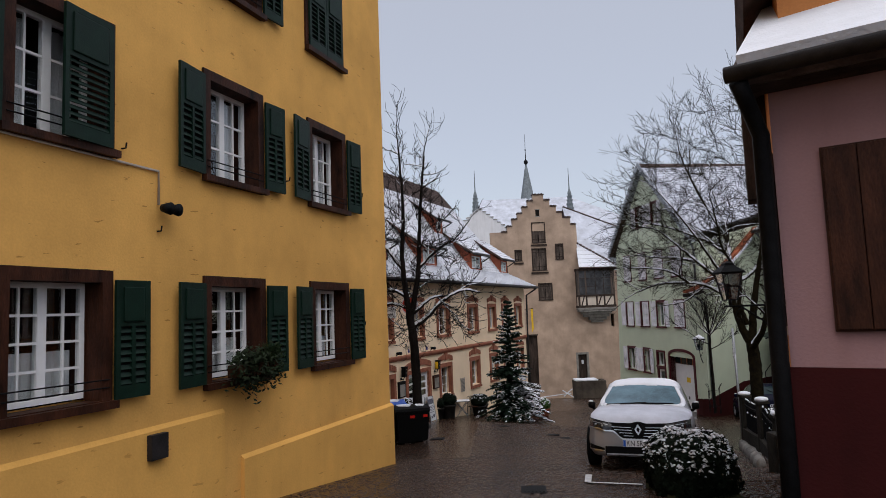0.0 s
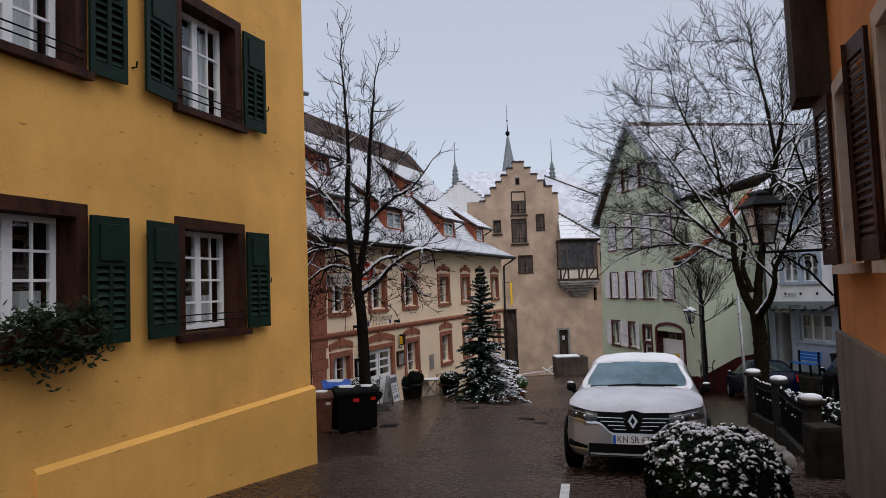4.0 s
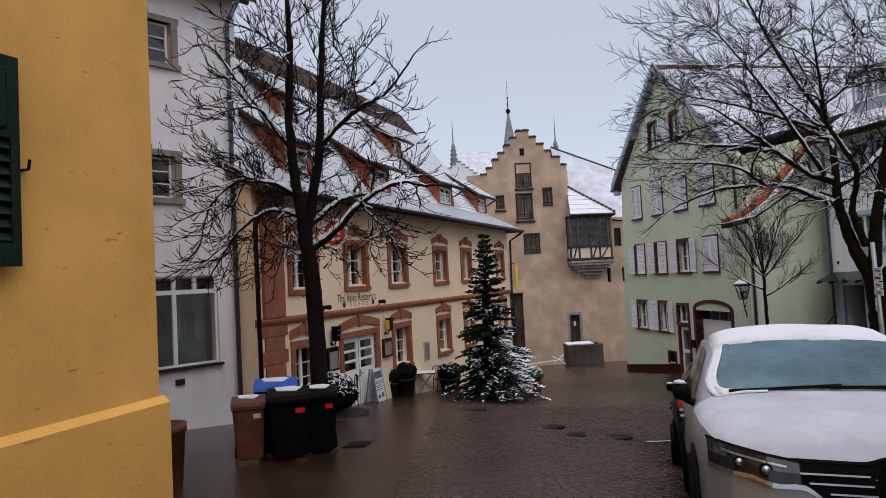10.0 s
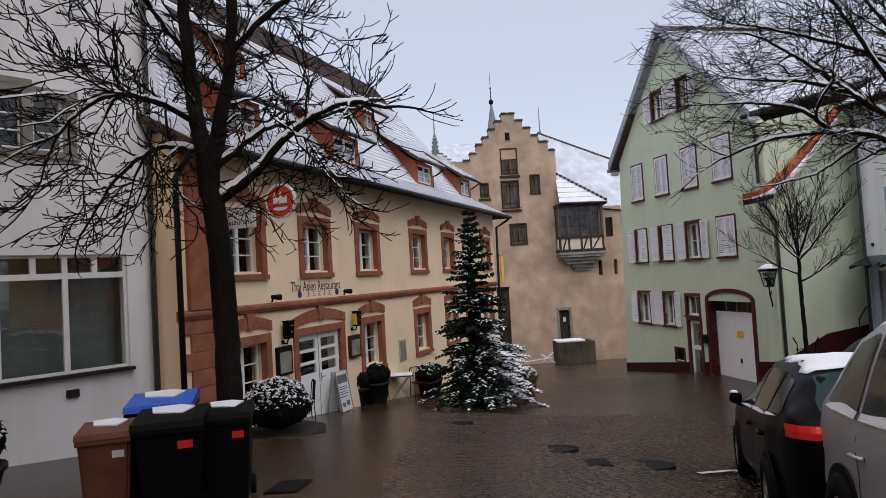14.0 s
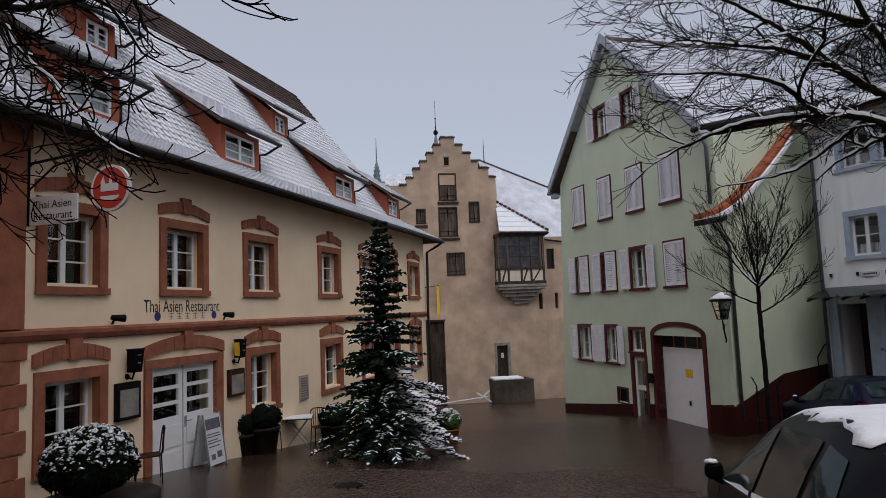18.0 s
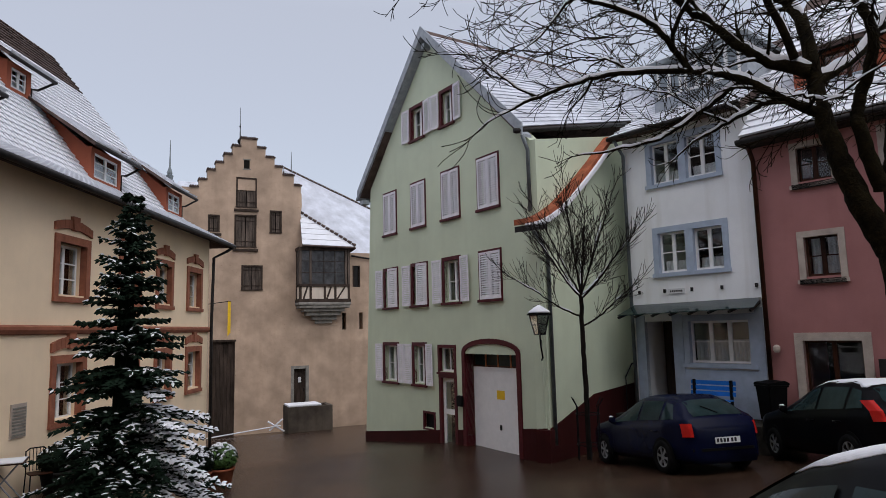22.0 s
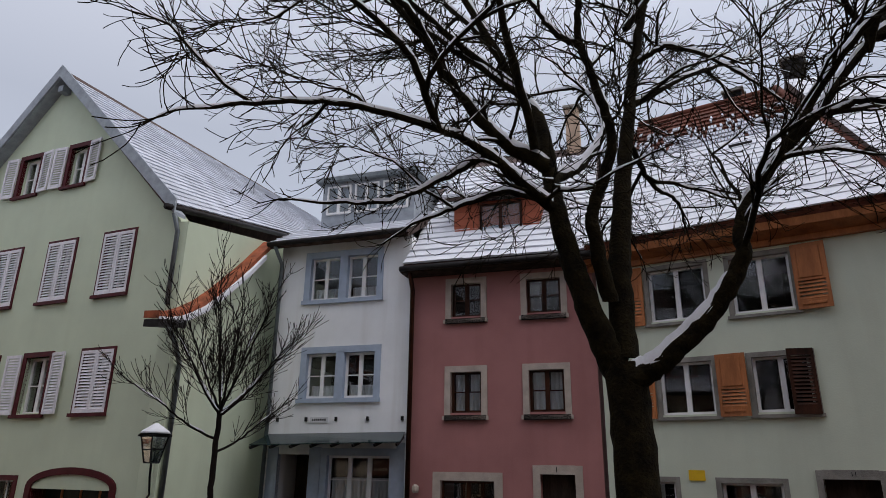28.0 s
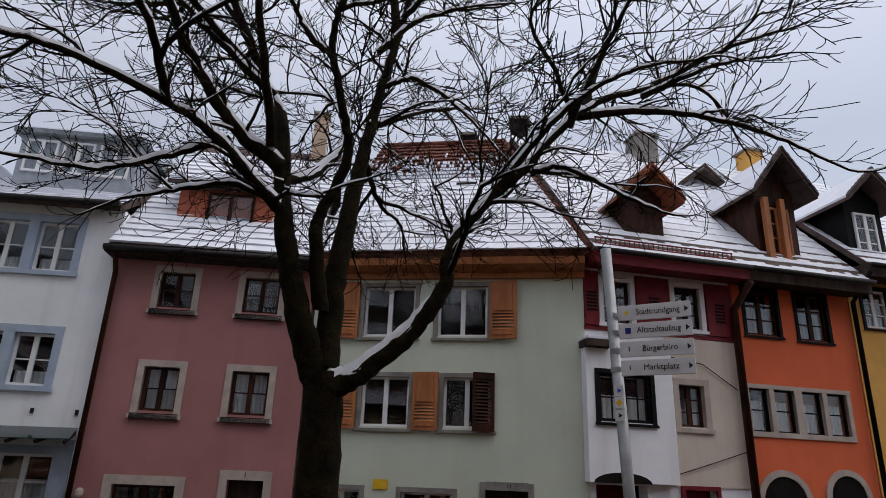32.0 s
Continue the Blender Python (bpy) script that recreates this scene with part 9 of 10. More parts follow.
for sg in (-1, 1):
    ES.patch("pillar_snow", lambda u, v: ES.lid(1.20 - 0.86 * v, sg * (0.875 + 0.03 * math.sin(5 * v) + 0.105 * u), 0.016), np.linspace(0, 1, 4), np.linspace(0, 1, 9), SNOW, "snow along the windscreen pillar", 0.006)
    ES.patch("corner_snow", lambda u, v: ES.lid(1.19 - (0.03 + 0.17 * u ** 3) * v, sg * (0.52 + 0.42 * u), 0.016 + 0.010 * math.sin(math.pi * v)), np.linspace(0, 1, 9), np.linspace(0, 1, 5), SNOW, "snow gathered in the corner of the windscreen", 0.006)
def bonnet(u, v):
    x = 2.435 - 1.27 * v
    if abs(u) <= 0.8:
        return ES.lid(x, u / 0.8, 0.008)
    return ES.flank(x, 1.0 - 0.9 * (abs(u) - 0.8) / 0.2, 1 if u > 0 else -1, 0.008)


ES.patch("bonnet_snow", bonnet, [-1, -0.95, -0.9, -0.85] + list(np.linspace(-0.8, 0.8, 15)) + [0.85, 0.9, 0.95, 1], np.linspace(0, 1, 16), FROST, "thin frosty snow over the whole bonnet")
ES.wheels((1.48, -1.42), 0.36, 5)
ES.mirrors(0.90, 1.10, BLACKPL)
ES.handles((-0.05, -1.0), 0.86, SILVER)
ES.seams((1.05, -0.06, -1.06), 0.36, 0.96)
def lip(y):
    """Height of the chrome lip: level under the badge, swept up to the lamps."""
    k = min(1.0, max(0.0, (abs(y) - 0.24) / 0.20))
    return 0.535 + 0.135 * k * k * (3 - 2 * k) + 0.02 * max(0.0, abs(y) - 0.44)


def edge(y):
    """Height of the bonnet's shut line over the grille."""
    k = max(0.0, 1 - abs(y) / 0.15)
    return 0.775 + 0.03 * abs(y) + 0.035 * k * k * (3 - 2 * k)


def face(name, y0, y1, lo, hi, material, label="", n=20, out=0.012, thick=0.015, parent=None):
    at_y = lambda t: y0 + (y1 - y0) * t
    return ES.band(name, y0, y1, lambda t: lo(at_y(t)), lambda t: hi(at_y(t)), material, False, thick, label, n, out, parent)


gr = face("grille", -0.56, 0.56, lip, edge, BLACKPL, "black grille with chrome bars", 32)
face("grille_lip", -0.58, 0.58, lambda y: lip(y) - 0.026, lip, CHROME, "chrome lip swept under the grille", 36, 0.024, parent=gr)
face("bonnet_shut_line", -0.56, 0.56, lambda y: edge(y) - 0.004, lambda y: edge(y) + 0.010, BLACKPL, "", 36, 0.020, parent=gr)
for i, w in enumerate((0.24, 0.31, 0.40, 0.47)):
    for sg in (-1, 1):
        face("grille_bar", sg * (0.085 + 0.012 * i), sg * w, lambda y: 0.572 + i * 0.047 + 0.018 * abs(y), lambda y: 0.581 + i * 0.047 + 0.018 * abs(y), CHROME, "", 6, 0.022, 0.010, gr)
for sg in (-1, 1):
    top = lambda y: 0.778 + 0.20 * max(0.0, abs(y) - 0.44)
    bot = lambda y: 0.672 + 0.12 * max(0.0, abs(y) - 0.44) - 0.02 * math.sin(math.pi * min(1.0, max(0.0, (abs(y) - 0.44) / 0.22)))
    hl = face("headlight", sg * 0.44, sg * 0.865, bot, top, LENS, "clear swept headlight", 14, 0.030, 0.03)
    face("lamp_brow", sg * 0.44, sg * 0.87, lambda y: top(y) - 0.002, lambda y: top(y) + 0.012, BLACKPL, "", 14, 0.033, 0.03, hl)
    face("daylight_strip", sg * 0.46, sg * 0.87, lambda y: bot(y) - 0.014, lambda y: bot(y) + 0.006, CHROME, "", 14, 0.036, 0.03, hl)
    for yc, r in ((0.60, 0.034), (0.72, 0.030)):
        c = ES.nose(sg * yc, (top(yc) + bot(yc)) / 2 - 0.006, False, 0.030)
        bm = B()
        tube(bm, [c + Vector((-0.02, 0, 0)), c + Vector((0.004, 0, 0))], r, 14)
        pj = part("lamp_projector", bm, BLACKPL, hl)
        bm = B()
        bmesh.ops.create_uvsphere(bm, u_segments=12, v_segments=8, radius=r * 0.72)
        bmesh.ops.translate(bm, verts=bm.verts, vec=c)
        part("projector_lens", bm, CHROME, pj, "", True)
    face("lamp_blade", sg * 0.50, sg * 0.80, lambda y: top(y) - 0.040, lambda y: top(y) - 0.028, STEEL, "", 8, 0.034, 0.006, hl)
    fg = face("fog_recess", sg * 0.58, sg * 0.86, lambda y: 0.31 + 0.06 * (abs(y) - 0.5), lambda y: 0.37 + 0.22 * (abs(y) - 0.58), BLACKPL, "", 10, 0.014)
    face("fog_trim", sg * 0.58, sg * 0.86, lambda y: 0.31 + 0.06 * (abs(y) - 0.5), lambda y: 0.33 + 0.06 * (abs(y) - 0.5), CHROME, "", 10, 0.020, parent=fg)
ES.band("lower_intake", -0.56, 0.56, 0.25, 0.40, BLACKPL, n=8)
ES.band("bumper_strip", -0.54, 0.54, 0.262, 0.285, STEEL, n=8, out=0.024)
x = ES.nose(0, 0.70, False, 0.030).x
bm = B()
extr(bm, [(x, 0.088 * math.cos(k * math.pi / 10), 0.690 + 0.115 * math.sin(k * math.pi / 10)) for k in range(20)], (-0.05, 0, 0))
bz = part("badge_plinth", bm, BLACKPL, ES.root)
bm = B()
o_, i_ = [(0, 0.093), (0.060, 0), (0, -0.093), (-0.060, 0)], [(0, 0.050), (0.028, 0), (0, -0.050), (-0.028, 0)]
for k in range(4):
    a, b, c, d = o_[k], o_[(k + 1) % 4], i_[(k + 1) % 4], i_[k]
    extr(bm, [(x + 0.004, q[0], 0.685 + q[1]) for q in (a, b, c, d)], (0.012, 0, 0))
part("lozenge_badge", bm, CHROME, bz, "plain chrome lozenge")
plate(ES, 0.455, "KN SR 676")
bm = B()
tube(bm, [ES.lid(1.16, -0.85, 0.03), ES.lid(1.14, 0.0, 0.03), ES.lid(1.13, 0.1, 0.03)], 0.012, 6)
tube(bm, [ES.lid(1.16, 0.0, 0.03), ES.lid(1.12, 0.75, 0.03)], 0.012, 6)
part("windscreen_wiper", bm, BLACKPL, ES.root)

SEDAN = [(2.1, 0.62, 0.66), (2.05, 0.72, 0.78), (1.9, 0.78, 0.86), (1.15, 0.88, 0.99), (0.85, 0.90, 1.04), (0.05, 0.92, 1.40), (-0.3, 0.93, 1.46), (-1.1, 0.95, 1.44), (-1.55, 0.98, 1.32), (-1.95, 0.98, 1.02), (-2.06, 0.90, 0.92), (-2.1, 0.72, 0.74)]
SHALF = [(2.1, 0.55), (1.98, 0.74), (1.7, 0.83), (0.9, 0.865), (0, 0.87), (-1.3, 0.865), (-1.8, 0.80), (-2.0, 0.73), (-2.1, 0.62)]
SROOF = [(2.1, 0.5), (0.9, 0.72), (0.05, 0.57), (-1.1, 0.57), (-1.9, 0.55), (-2.1, 0.5)]


def small_car(name, m, label, paint, roof_snow, stretch=1.0, high=1.0, lamp=(0.68, 0.92, 0.46), window_snow=0.0):
    k = stretch
    c = Car(name, m, label, paint, [(a * k, b * high, t * high) for a, b, t in SEDAN], [(a * k, b) for a, b in SHALF], [(a * k, b) for a, b in SROOF], 0.20)
    c.patch("windscreen", lambda u, v: c.lid((0.80 - 0.72 * v) * k, u * 0.92, 0.010), np.linspace(-1, 1, 9), np.linspace(0, 1, 6), CARGLASS)
    c.side_glass([(0.72 * k, 0.10 * k, -0.28 * k, -0.26 * k), (-0.36 * k, -0.34 * k, -1.15 * k, -1.10 * k), (-1.22 * k, -1.18 * k, -1.62 * k, -1.40 * k)], snow=window_snow)
    c.patch("rear_window", lambda u, v: c.lid((-1.92 + 0.42 * v) * k, u * 0.86, 0.010), np.linspace(-1, 1, 7), np.linspace(0, 1, 4), CARGLASS)
    if roof_snow:
        c.patch("roof_snow", lambda u, v: c.lid((0.08 - 1.50 * v) * k, u * (0.90 + 0.04 * math.sin(v * 15) + 0.03 * math.sin(v * 41 + u)), 0.004 + 0.012 * min(1.0, 4 * v + 0.1) * (1 - u * u * u * u) ** 0.7 + 0.004 * math.sin(8 * u + 6 * v)), np.linspace(-1, 1, 15), np.linspace(0, 1, 16), SNOW, "thin snow on the roof", 0.005)
    c.wheels((1.28 * k, -1.26 * k), 0.305, 6)
    c.mirrors(0.70 * k, 0.96 * high, paint)
    c.handles((-0.18 * k, -1.0 * k), 0.78 * high, paint)
    c.seams((0.80 * k, -0.31 * k, -1.18 * k), 0.30, 0.86 * high)
    a, b, y = lamp
    for sg in (-1, 1):
        c.band("tail_light", sg * y, sg * 0.78, a * high, b * high, REDPL, True, 0.04, "red tail light", 6, 0.034)
    for sg in (-1, 1):
        c.band("headlight", sg * 0.45, sg * 0.78, 0.60 * high, 0.72 * high, LENS, False, 0.02, "", 5, 0.014)
    c.band("rear_bumper_strip", -0.70, 0.70, 0.42, 0.47, BLACKPL, True, 0.015, "", 8, 0.016)
    plate(c, 0.60 * high, "", True)
    bm = B()
    tube(bm, [c.lid((-1.90) * k, 0.0, 0.03), c.lid(-1.72 * k, 0.4, 0.03)], 0.01, 6)
    part("rear_wiper", bm, BLACKPL, c.root)
    return c


small_car("black_hatchback", heading(5.42, 18.24, 0.35, 0.937), "black hatchback with snow on its roof, parked downhill", BLACKCAR, True, 1.0, 1.02, (0.85, 0.95, 0.56), 0.10)
small_car("blue_hatchback", heading(13.15, 28.15, 0.18, 0.98), "dark blue wet hatchback parked before the white house", BLUECAR, False, 0.95, 1.0, (0.68, 0.92, 0.67))
small_car("dark_hatchback", heading(15.05, 25.35, 0.40, 0.917), "black hatchback with a snowy roof parked beside the pink house", BLACKCAR, True, 1.0, 1.04, (0.80, 1.12, 0.68))


# ---------------------------------------------------------------- street furniture
def wheelie(name, x, y, turn, body, lid, label, w=0.58, d=0.72, h=1.05, sticker=True, snow=True):
    root = thing(name, pose(x, y, -2.86 if x > 15.8 else ground_z(x, y), 0, 0, turn), label, "bin")
    bm = B()
    b0, b1 = 0.40, 0.5
    v = [bm.verts.new(p) for p in ((-w * b0, -d * b0, 0.06), (w * b0, -d * b0, 0.06), (w * b0, d * b0, 0.06), (-w * b0, d * b0, 0.06), (-w * b1, -d * b1, h * 0.9), (w * b1, -d * b1, h * 0.9), (w * b1, d * b1, h * 0.9), (-w * b1, d * b1, h * 0.9))]
    for q in ((3, 2, 1, 0), (4, 5, 6, 7), (0, 1, 5, 4), (1, 2, 6, 5), (2, 3, 7, 6), (3, 0, 4, 7)):
        bm.faces.new([v[i] for i in q])
    bmesh.ops.bevel(bm, geom=bm.edges[:], offset=0.025, segments=2, affect="EDGES")
    box(bm, -w * 0.53, -d * 0.53, h * 0.86, w * 0.53, d * 0.53, h * 0.91, 0.01)
    part("body", bm, body, root)
    bm = B()
    extr(bm, [(-w * 0.54, -d * 0.54, h * 0.915), (-w * 0.54, -d * 0.50, h * 0.97), (-w * 0.54, d * 0.35, h * 1.01), (-w * 0.54, d * 0.55, h * 0.96), (-w * 0.54, d * 0.55, h * 0.915)], (w * 1.08, 0, 0))
    ld = part("lid", bm, lid, root)
    bm = B()
    tube(bm, [(-w * 0.42, d * 0.60, h * 0.94), (w * 0.42, d * 0.60, h * 0.94)], 0.018, 8)
    part("handle", bm, lid, root)
    if snow:
        bm = B()
        extr(bm, [(-w * 0.30, d * 0.02, h * 0.992), (-w * 0.36, d * 0.30, h * 1.010), (w * 0.10, d * 0.33, h * 1.012), (w * 0.34, d * 0.20, h * 1.004), (w * 0.18, -d * 0.10, h * 0.986)], (0, 0, 0.014))
        part("lid_snow", bm, SNOW, ld, "patch of thin snow")
    for sg in (-1, 1):
        bm = B()
        tube(bm, [(sg * w * 0.40, d * 0.42, 0.10), (sg * w * 0.50, d * 0.42, 0.10)], 0.10, 16)
        part("wheel", bm, RUBBER, root)
    if sticker:
        bm = B()
        box(bm, w * 0.15, -d * 0.492, h * 0.72, w * 0.38, -d * 0.475, h * 0.79)
        part("sticker", bm, sticker if sticker is not True else REDPL, root, "small plain sticker")
    return root


wheelie("brown_bin", -1.76, 17.95, 14, BROWNPL, BROWNPL, "brown plastic wheelie bin dusted with snow", 0.44, 0.54, 0.90, SIGNW)
wheelie("black_bin", -1.18, 17.95, 12, BLACKPL, BLACKPL, "black plastic wheelie bin with snow on its lid", 0.56, 0.70, 0.98)
wheelie("black_bin", -0.82, 18.45, 10, BLACKPL, BLACKPL, "smaller black plastic wheelie bin with snow on its lid", 0.48, 0.58, 0.97)
wheelie("blue_lidded_bin", -1.55, 18.75, 12, BLACKPL, BLUEPL, "black wheelie bin with a bright blue lid", 0.60, 0.72, 1.10, False)
wheelie("black_bin", 16.18, 28.03, -105, BLACKPL, BLACKPL, "black bin against the white house", 0.5, 0.5, 0.95, False, False)

# finger post
SG = thing("finger_post", pose(7.977, 18.543, 0, 0, 0, -20), "galvanised signpost with four white pointing boards", "signpost")
bm = B()
tube(bm, [(0.04, -0.11, -2.6), (-0.01, 0.03, 0.72)], 0.034, 14)
part("post", bm, STEEL, SG, "", True)
SNAMES = ("Stadtrundgang", "Altstadtaufzug", "Bürgerbüro", "Marktplatz")
for i, t in enumerate(SNAMES):
    z = 0.275 - i * 0.112
    bm = B()
    box(bm, -0.055, -0.465, z - 0.047, -0.040, -0.04, z + 0.047, 0.004)
    bd = part("direction_board", bm, SIGNW, SG, "white direction board")
    words("board_lettering", t, 0.05, INK, bd, Matrix.Translation((-0.0565, -0.275, z)) @ pose(0, 0, 0, 90, 0, -90), "", 0.0008, 0.255 if i < 2 else 0.20)
    bm = B()
    extr(bm, [(-0.0565, -0.452, z), (-0.0565, -0.430, z + 0.018), (-0.0565, -0.430, z - 0.018)], (0.001, 0, 0))
    part("board_arrow", bm, INK, bd)
    bm = B()
    if i == 0:
        extr(bm, [(-0.0565, -0.09 + 0.012 * math.cos(a), z + 0.012 * math.sin(a)) for a in (k * math.pi / 8 for k in range(16))], (0.001, 0, 0))
        part("board_mark", bm, YELLOWPL, bd)
    elif i == 1:
        box(bm, -0.0572, -0.112, z - 0.018, -0.0556, -0.078, z + 0.018)
        part("board_mark", bm, mat("blue_mark", (0.02, 0.04, 0.22), 0.5), bd)
    else:
        box(bm, -0.0572, -0.098, z - 0.014, -0.0556, -0.092, z + 0.014)
        part("board_mark", bm, INK, bd)
    bm = B()
    tube(bm, [(0, 0, z - 0.015), (0, 0, z + 0.015)], 0.036, 14)
    part("clamp", bm, STEEL, SG)
for z, m in ((-0.19, SIGNW), (-0.26, SIGNW), (-0.335, SIGNW)):
    bm = B()
    box(bm, -0.042, -0.045, z - 0.032, -0.036, 0.012, z + 0.032)
    tp = part("trail_plate", bm, m, SG, "small trail marker plate")
    bm = B()
    if z == -0.26:
        extr(bm, [(-0.0435, -0.016, z + 0.022), (-0.0435, 0.004, z), (-0.0435, -0.016, z - 0.022), (-0.0435, -0.036, z)], (0.001, 0, 0))
        part("trail_mark", bm, YELLOWPL, tp)
    else:
        extr(bm, [(-0.0435, -0.034, z), (-0.0435, -0.010, z + 0.014), (-0.0435, -0.010, z - 0.014)], (0.001, 0, 0))
        part("trail_mark", bm, INK if z < -0.3 else BLUEPL, tp)


def lantern(name, m, label, size=1.0, snow=False):
    """A four-sided iron street lantern on a scrolled arm; x points away from the wall."""
    root = thing(name, m, label, "lantern")
    s = size
    bm = B()
    for k in range(4):
        a, b = math.pi / 4 + k * math.pi / 2, math.pi / 4 + (k + 1) * math.pi / 2
        for t in (a,):
            tube(bm, [(0.13 * s * math.cos(t), 0.13 * s * math.sin(t), 0.0), (0.24 * s * math.cos(t), 0.24 * s * math.sin(t), 0.46 * s)], 0.012 * s, 6)
        for r, z in ((0.13, 0.0), (0.24, 0.46), (0.185, 0.23)):
            tube(bm, [(r * s * math.cos(a), r * s * math.sin(a), z * s), (r * s * math.cos(b), r * s * math.sin(b), z * s)], 0.010 * s, 6)
    part("frame", bm, IRON, root)
    bm = B()
    lathe(bm, [(0.30 * s, 0.46 * s), (0.30 * s, 0.485 * s), (0.12 * s, 0.60 * s), (0.11 * s, 0.64 * s), (0.02 * s, 0.68 * s)], 4)
    bmesh.ops.rotate(bm, verts=bm.verts, cent=(0, 0, 0), matrix=Matrix.Rotation(math.pi / 4, 3, "Z"))
    cap = part("cap", bm, IRON, root)
    if snow:
        bm = B()
        lathe(bm, [(0.27 * s, 0.515 * s), (0.24 * s, 0.56 * s), (0.12 * s, 0.64 * s), (0.03 * s, 0.70 * s)], 10)
        part("cap_snow", bm, SNOW, cap, "cap of snow", True)
    bm = B()
    for k in range(4):
        a, b = math.pi / 4 + k * math.pi / 2, math.pi / 4 + (k + 1) * math.pi / 2
        q = [(0.125 * s * math.cos(a), 0.125 * s * math.sin(a), 0.01), (0.125 * s * math.cos(b), 0.125 * s * math.sin(b), 0.01), (0.235 * s * math.cos(b), 0.235 * s * math.sin(b), 0.455 * s), (0.235 * s * math.cos(a), 0.235 * s * math.sin(a), 0.455 * s)]
        bm.faces.new([bm.verts.new(p) for p in q])
    bmesh.ops.solidify(bm, geom=bm.faces[:], thickness=0.003)
    part("lamp_glass", bm, GLASS, root, "thin lantern panes").visible_shadow = False
    bm = B()
    lathe(bm, [(0.03 * s, 0.0), (0.05 * s, 0.05 * s), (0.05 * s, 0.22 * s), (0.02 * s, 0.27 * s)], 10)
    part("bulb", bm, LENS, root)
    return root


LN = lantern("wall_lantern", Matrix.Translation((4.58, 10.66, 1.50)), "black iron street lantern on a scrolled wall bracket", 0.92)
bm = B()
tube(bm, [(-0.12, -0.03, -0.10), (0.70, -0.20, -0.10)], 0.016, 8)
tube(bm, [(0, 0, -0.10), (0, 0, 0.0)], 0.03, 8)
for a in (0.12, 0.40):
    tube(bm, [(a + 0.13 * (1 - k / 16) * math.cos(k * 0.62), -0.08 - 0.2 * a, -0.25 + 0.13 * (1 - k / 16) * math.sin(k * 0.62)) for k in range(16)], 0.010, 6)
tube(bm, [(0.66, -0.19, -0.62), (0.45, -0.14, -0.35), (0.15, -0.08, -0.12)], 0.014, 8)
tube(bm, [(0.68, -0.2, 0.0), (0.68, -0.2, -0.75)], 0.016, 8)
part("bracket", bm, IRON, LN, "scrolled iron bracket", True)
GLN = lantern("wall_lantern", Matrix.Translation((11.50, 30.42, -0.72)), "iron lantern with a snow cap on the green house's corner", 1.0, True)
bm = B()
tube(bm, [(0, 0, 0), (0.03, 0.03, -0.25), (0.16, 0.16, -0.55), (0.28, 0.40, -0.62)], 0.02, 8)
tube(bm, [(0.05, 0.05, -0.3), (0.30, 0.42, -0.15)], 0.014, 8)
part("bracket", bm, IRON, GLN, "", True)

# fence along the garden
DARKPOST = mat("dark_wet_concrete", (0.032, 0.028, 0.022), 0.8, 0.3, 4.0, 0.4, 50, spec=0.12)
FE = thing("garden_fence", Matrix(), "dark iron garden fence between square posts with snow caps", "fence")
FP = [(7.71, 17.55, -0.98), (7.19, 15.5, -0.84), (6.32, 12.95, -0.74)]
for x, y, z in FP:
    bm = B()
    box(bm, x - 0.10, y - 0.10, z - 2.0, x + 0.10, y + 0.10, z - 0.07, 0.02)
    ps = part("post", bm, DARKPOST, FE, "weathered square fence post")
    bm = B()
    box(bm, x - 0.14, y - 0.14, z - 0.069, x + 0.14, y + 0.14, z, 0.025)
    part("post_cap", bm, DARKPOST, ps)
    bm = B()
    lathe(bm, [(0.13, 0.0), (0.155, 0.03), (0.14, 0.065), (0.09, 0.085), (0.0, 0.09)], 18, (x, y, z))
    for q in bm.verts:
        q.co += Vector((noise.noise(q.co * 7), noise.noise(q.co * 7 + Vector((4, 0, 0))), 0)) * 0.012
    part("post_snow", bm, SNOW, ps, "round cap of snow", True)
rnd = random.Random(77)
for (xa, ya, za), (xb, yb, zb) in zip(FP, FP[1:]):
    n = 26
    beads = B()
    sag_ = lambda t: -0.16 - 0.05 * math.sin(math.pi * t)
    for i in range(1, n):
        t = i / n
        x, y, z = xa + (xb - xa) * t, ya + (yb - ya) * t, za + (zb - za) * t + sag_(t)
        bm = B()
        tube(bm, [(x, y, z - 0.72), (x, y, z - 0.02), (x, y, z + 0.06)], [0.015, 0.015, 0.004], 6)
        r = 0.035
        tube(bm, [(x + r * math.cos(k * 0.785), y + r * math.sin(k * 0.785), z - 0.17 + 0.018 * k) for k in range(9)], 0.008, 5)
        part("picket", bm, IRON, FE)
        for h in (0.065, -0.10, -0.24):
            if rnd.random() < 0.55:
                lathe(beads, [(0.0, -0.012), (0.018, -0.004), (0.016, 0.014), (0.0, 0.026)], 6, (x + rnd.uniform(-0.02, 0.02), y, z + h))
    for h in (-0.66, -0.07):
        bm = B()
        tube(bm, [(xa + (xb - xa) * k / 8, ya + (yb - ya) * k / 8, za + (zb - za) * k / 8 + sag_(k / 8) + h) for k in range(9)], 0.022, 6)
        part("rail", bm, IRON, FE)
    bd = part("snow_bead", beads, SNOW, FE, "beads of snow on the ironwork", True)
    bd["kind"] = "stuff"
    bm = B()
    d = Vector((xb - xa, yb - ya, 0)).normalized()
    w = Vector((-d.y, d.x, 0)) * 0.10
    q = [Vector((xa, ya, za)) + w, Vector((xb, yb, zb)) + w, Vector((xb, yb, zb)) - w, Vector((xa, ya, za)) - w]
    extr(bm, [(p.x, p.y, p.z - 1.9) for p in q], (0, 0, 1.05))
    part("base_course", bm, DARKPOST, FE)
bm = B()
z = ground_z(5.62, 11.5)
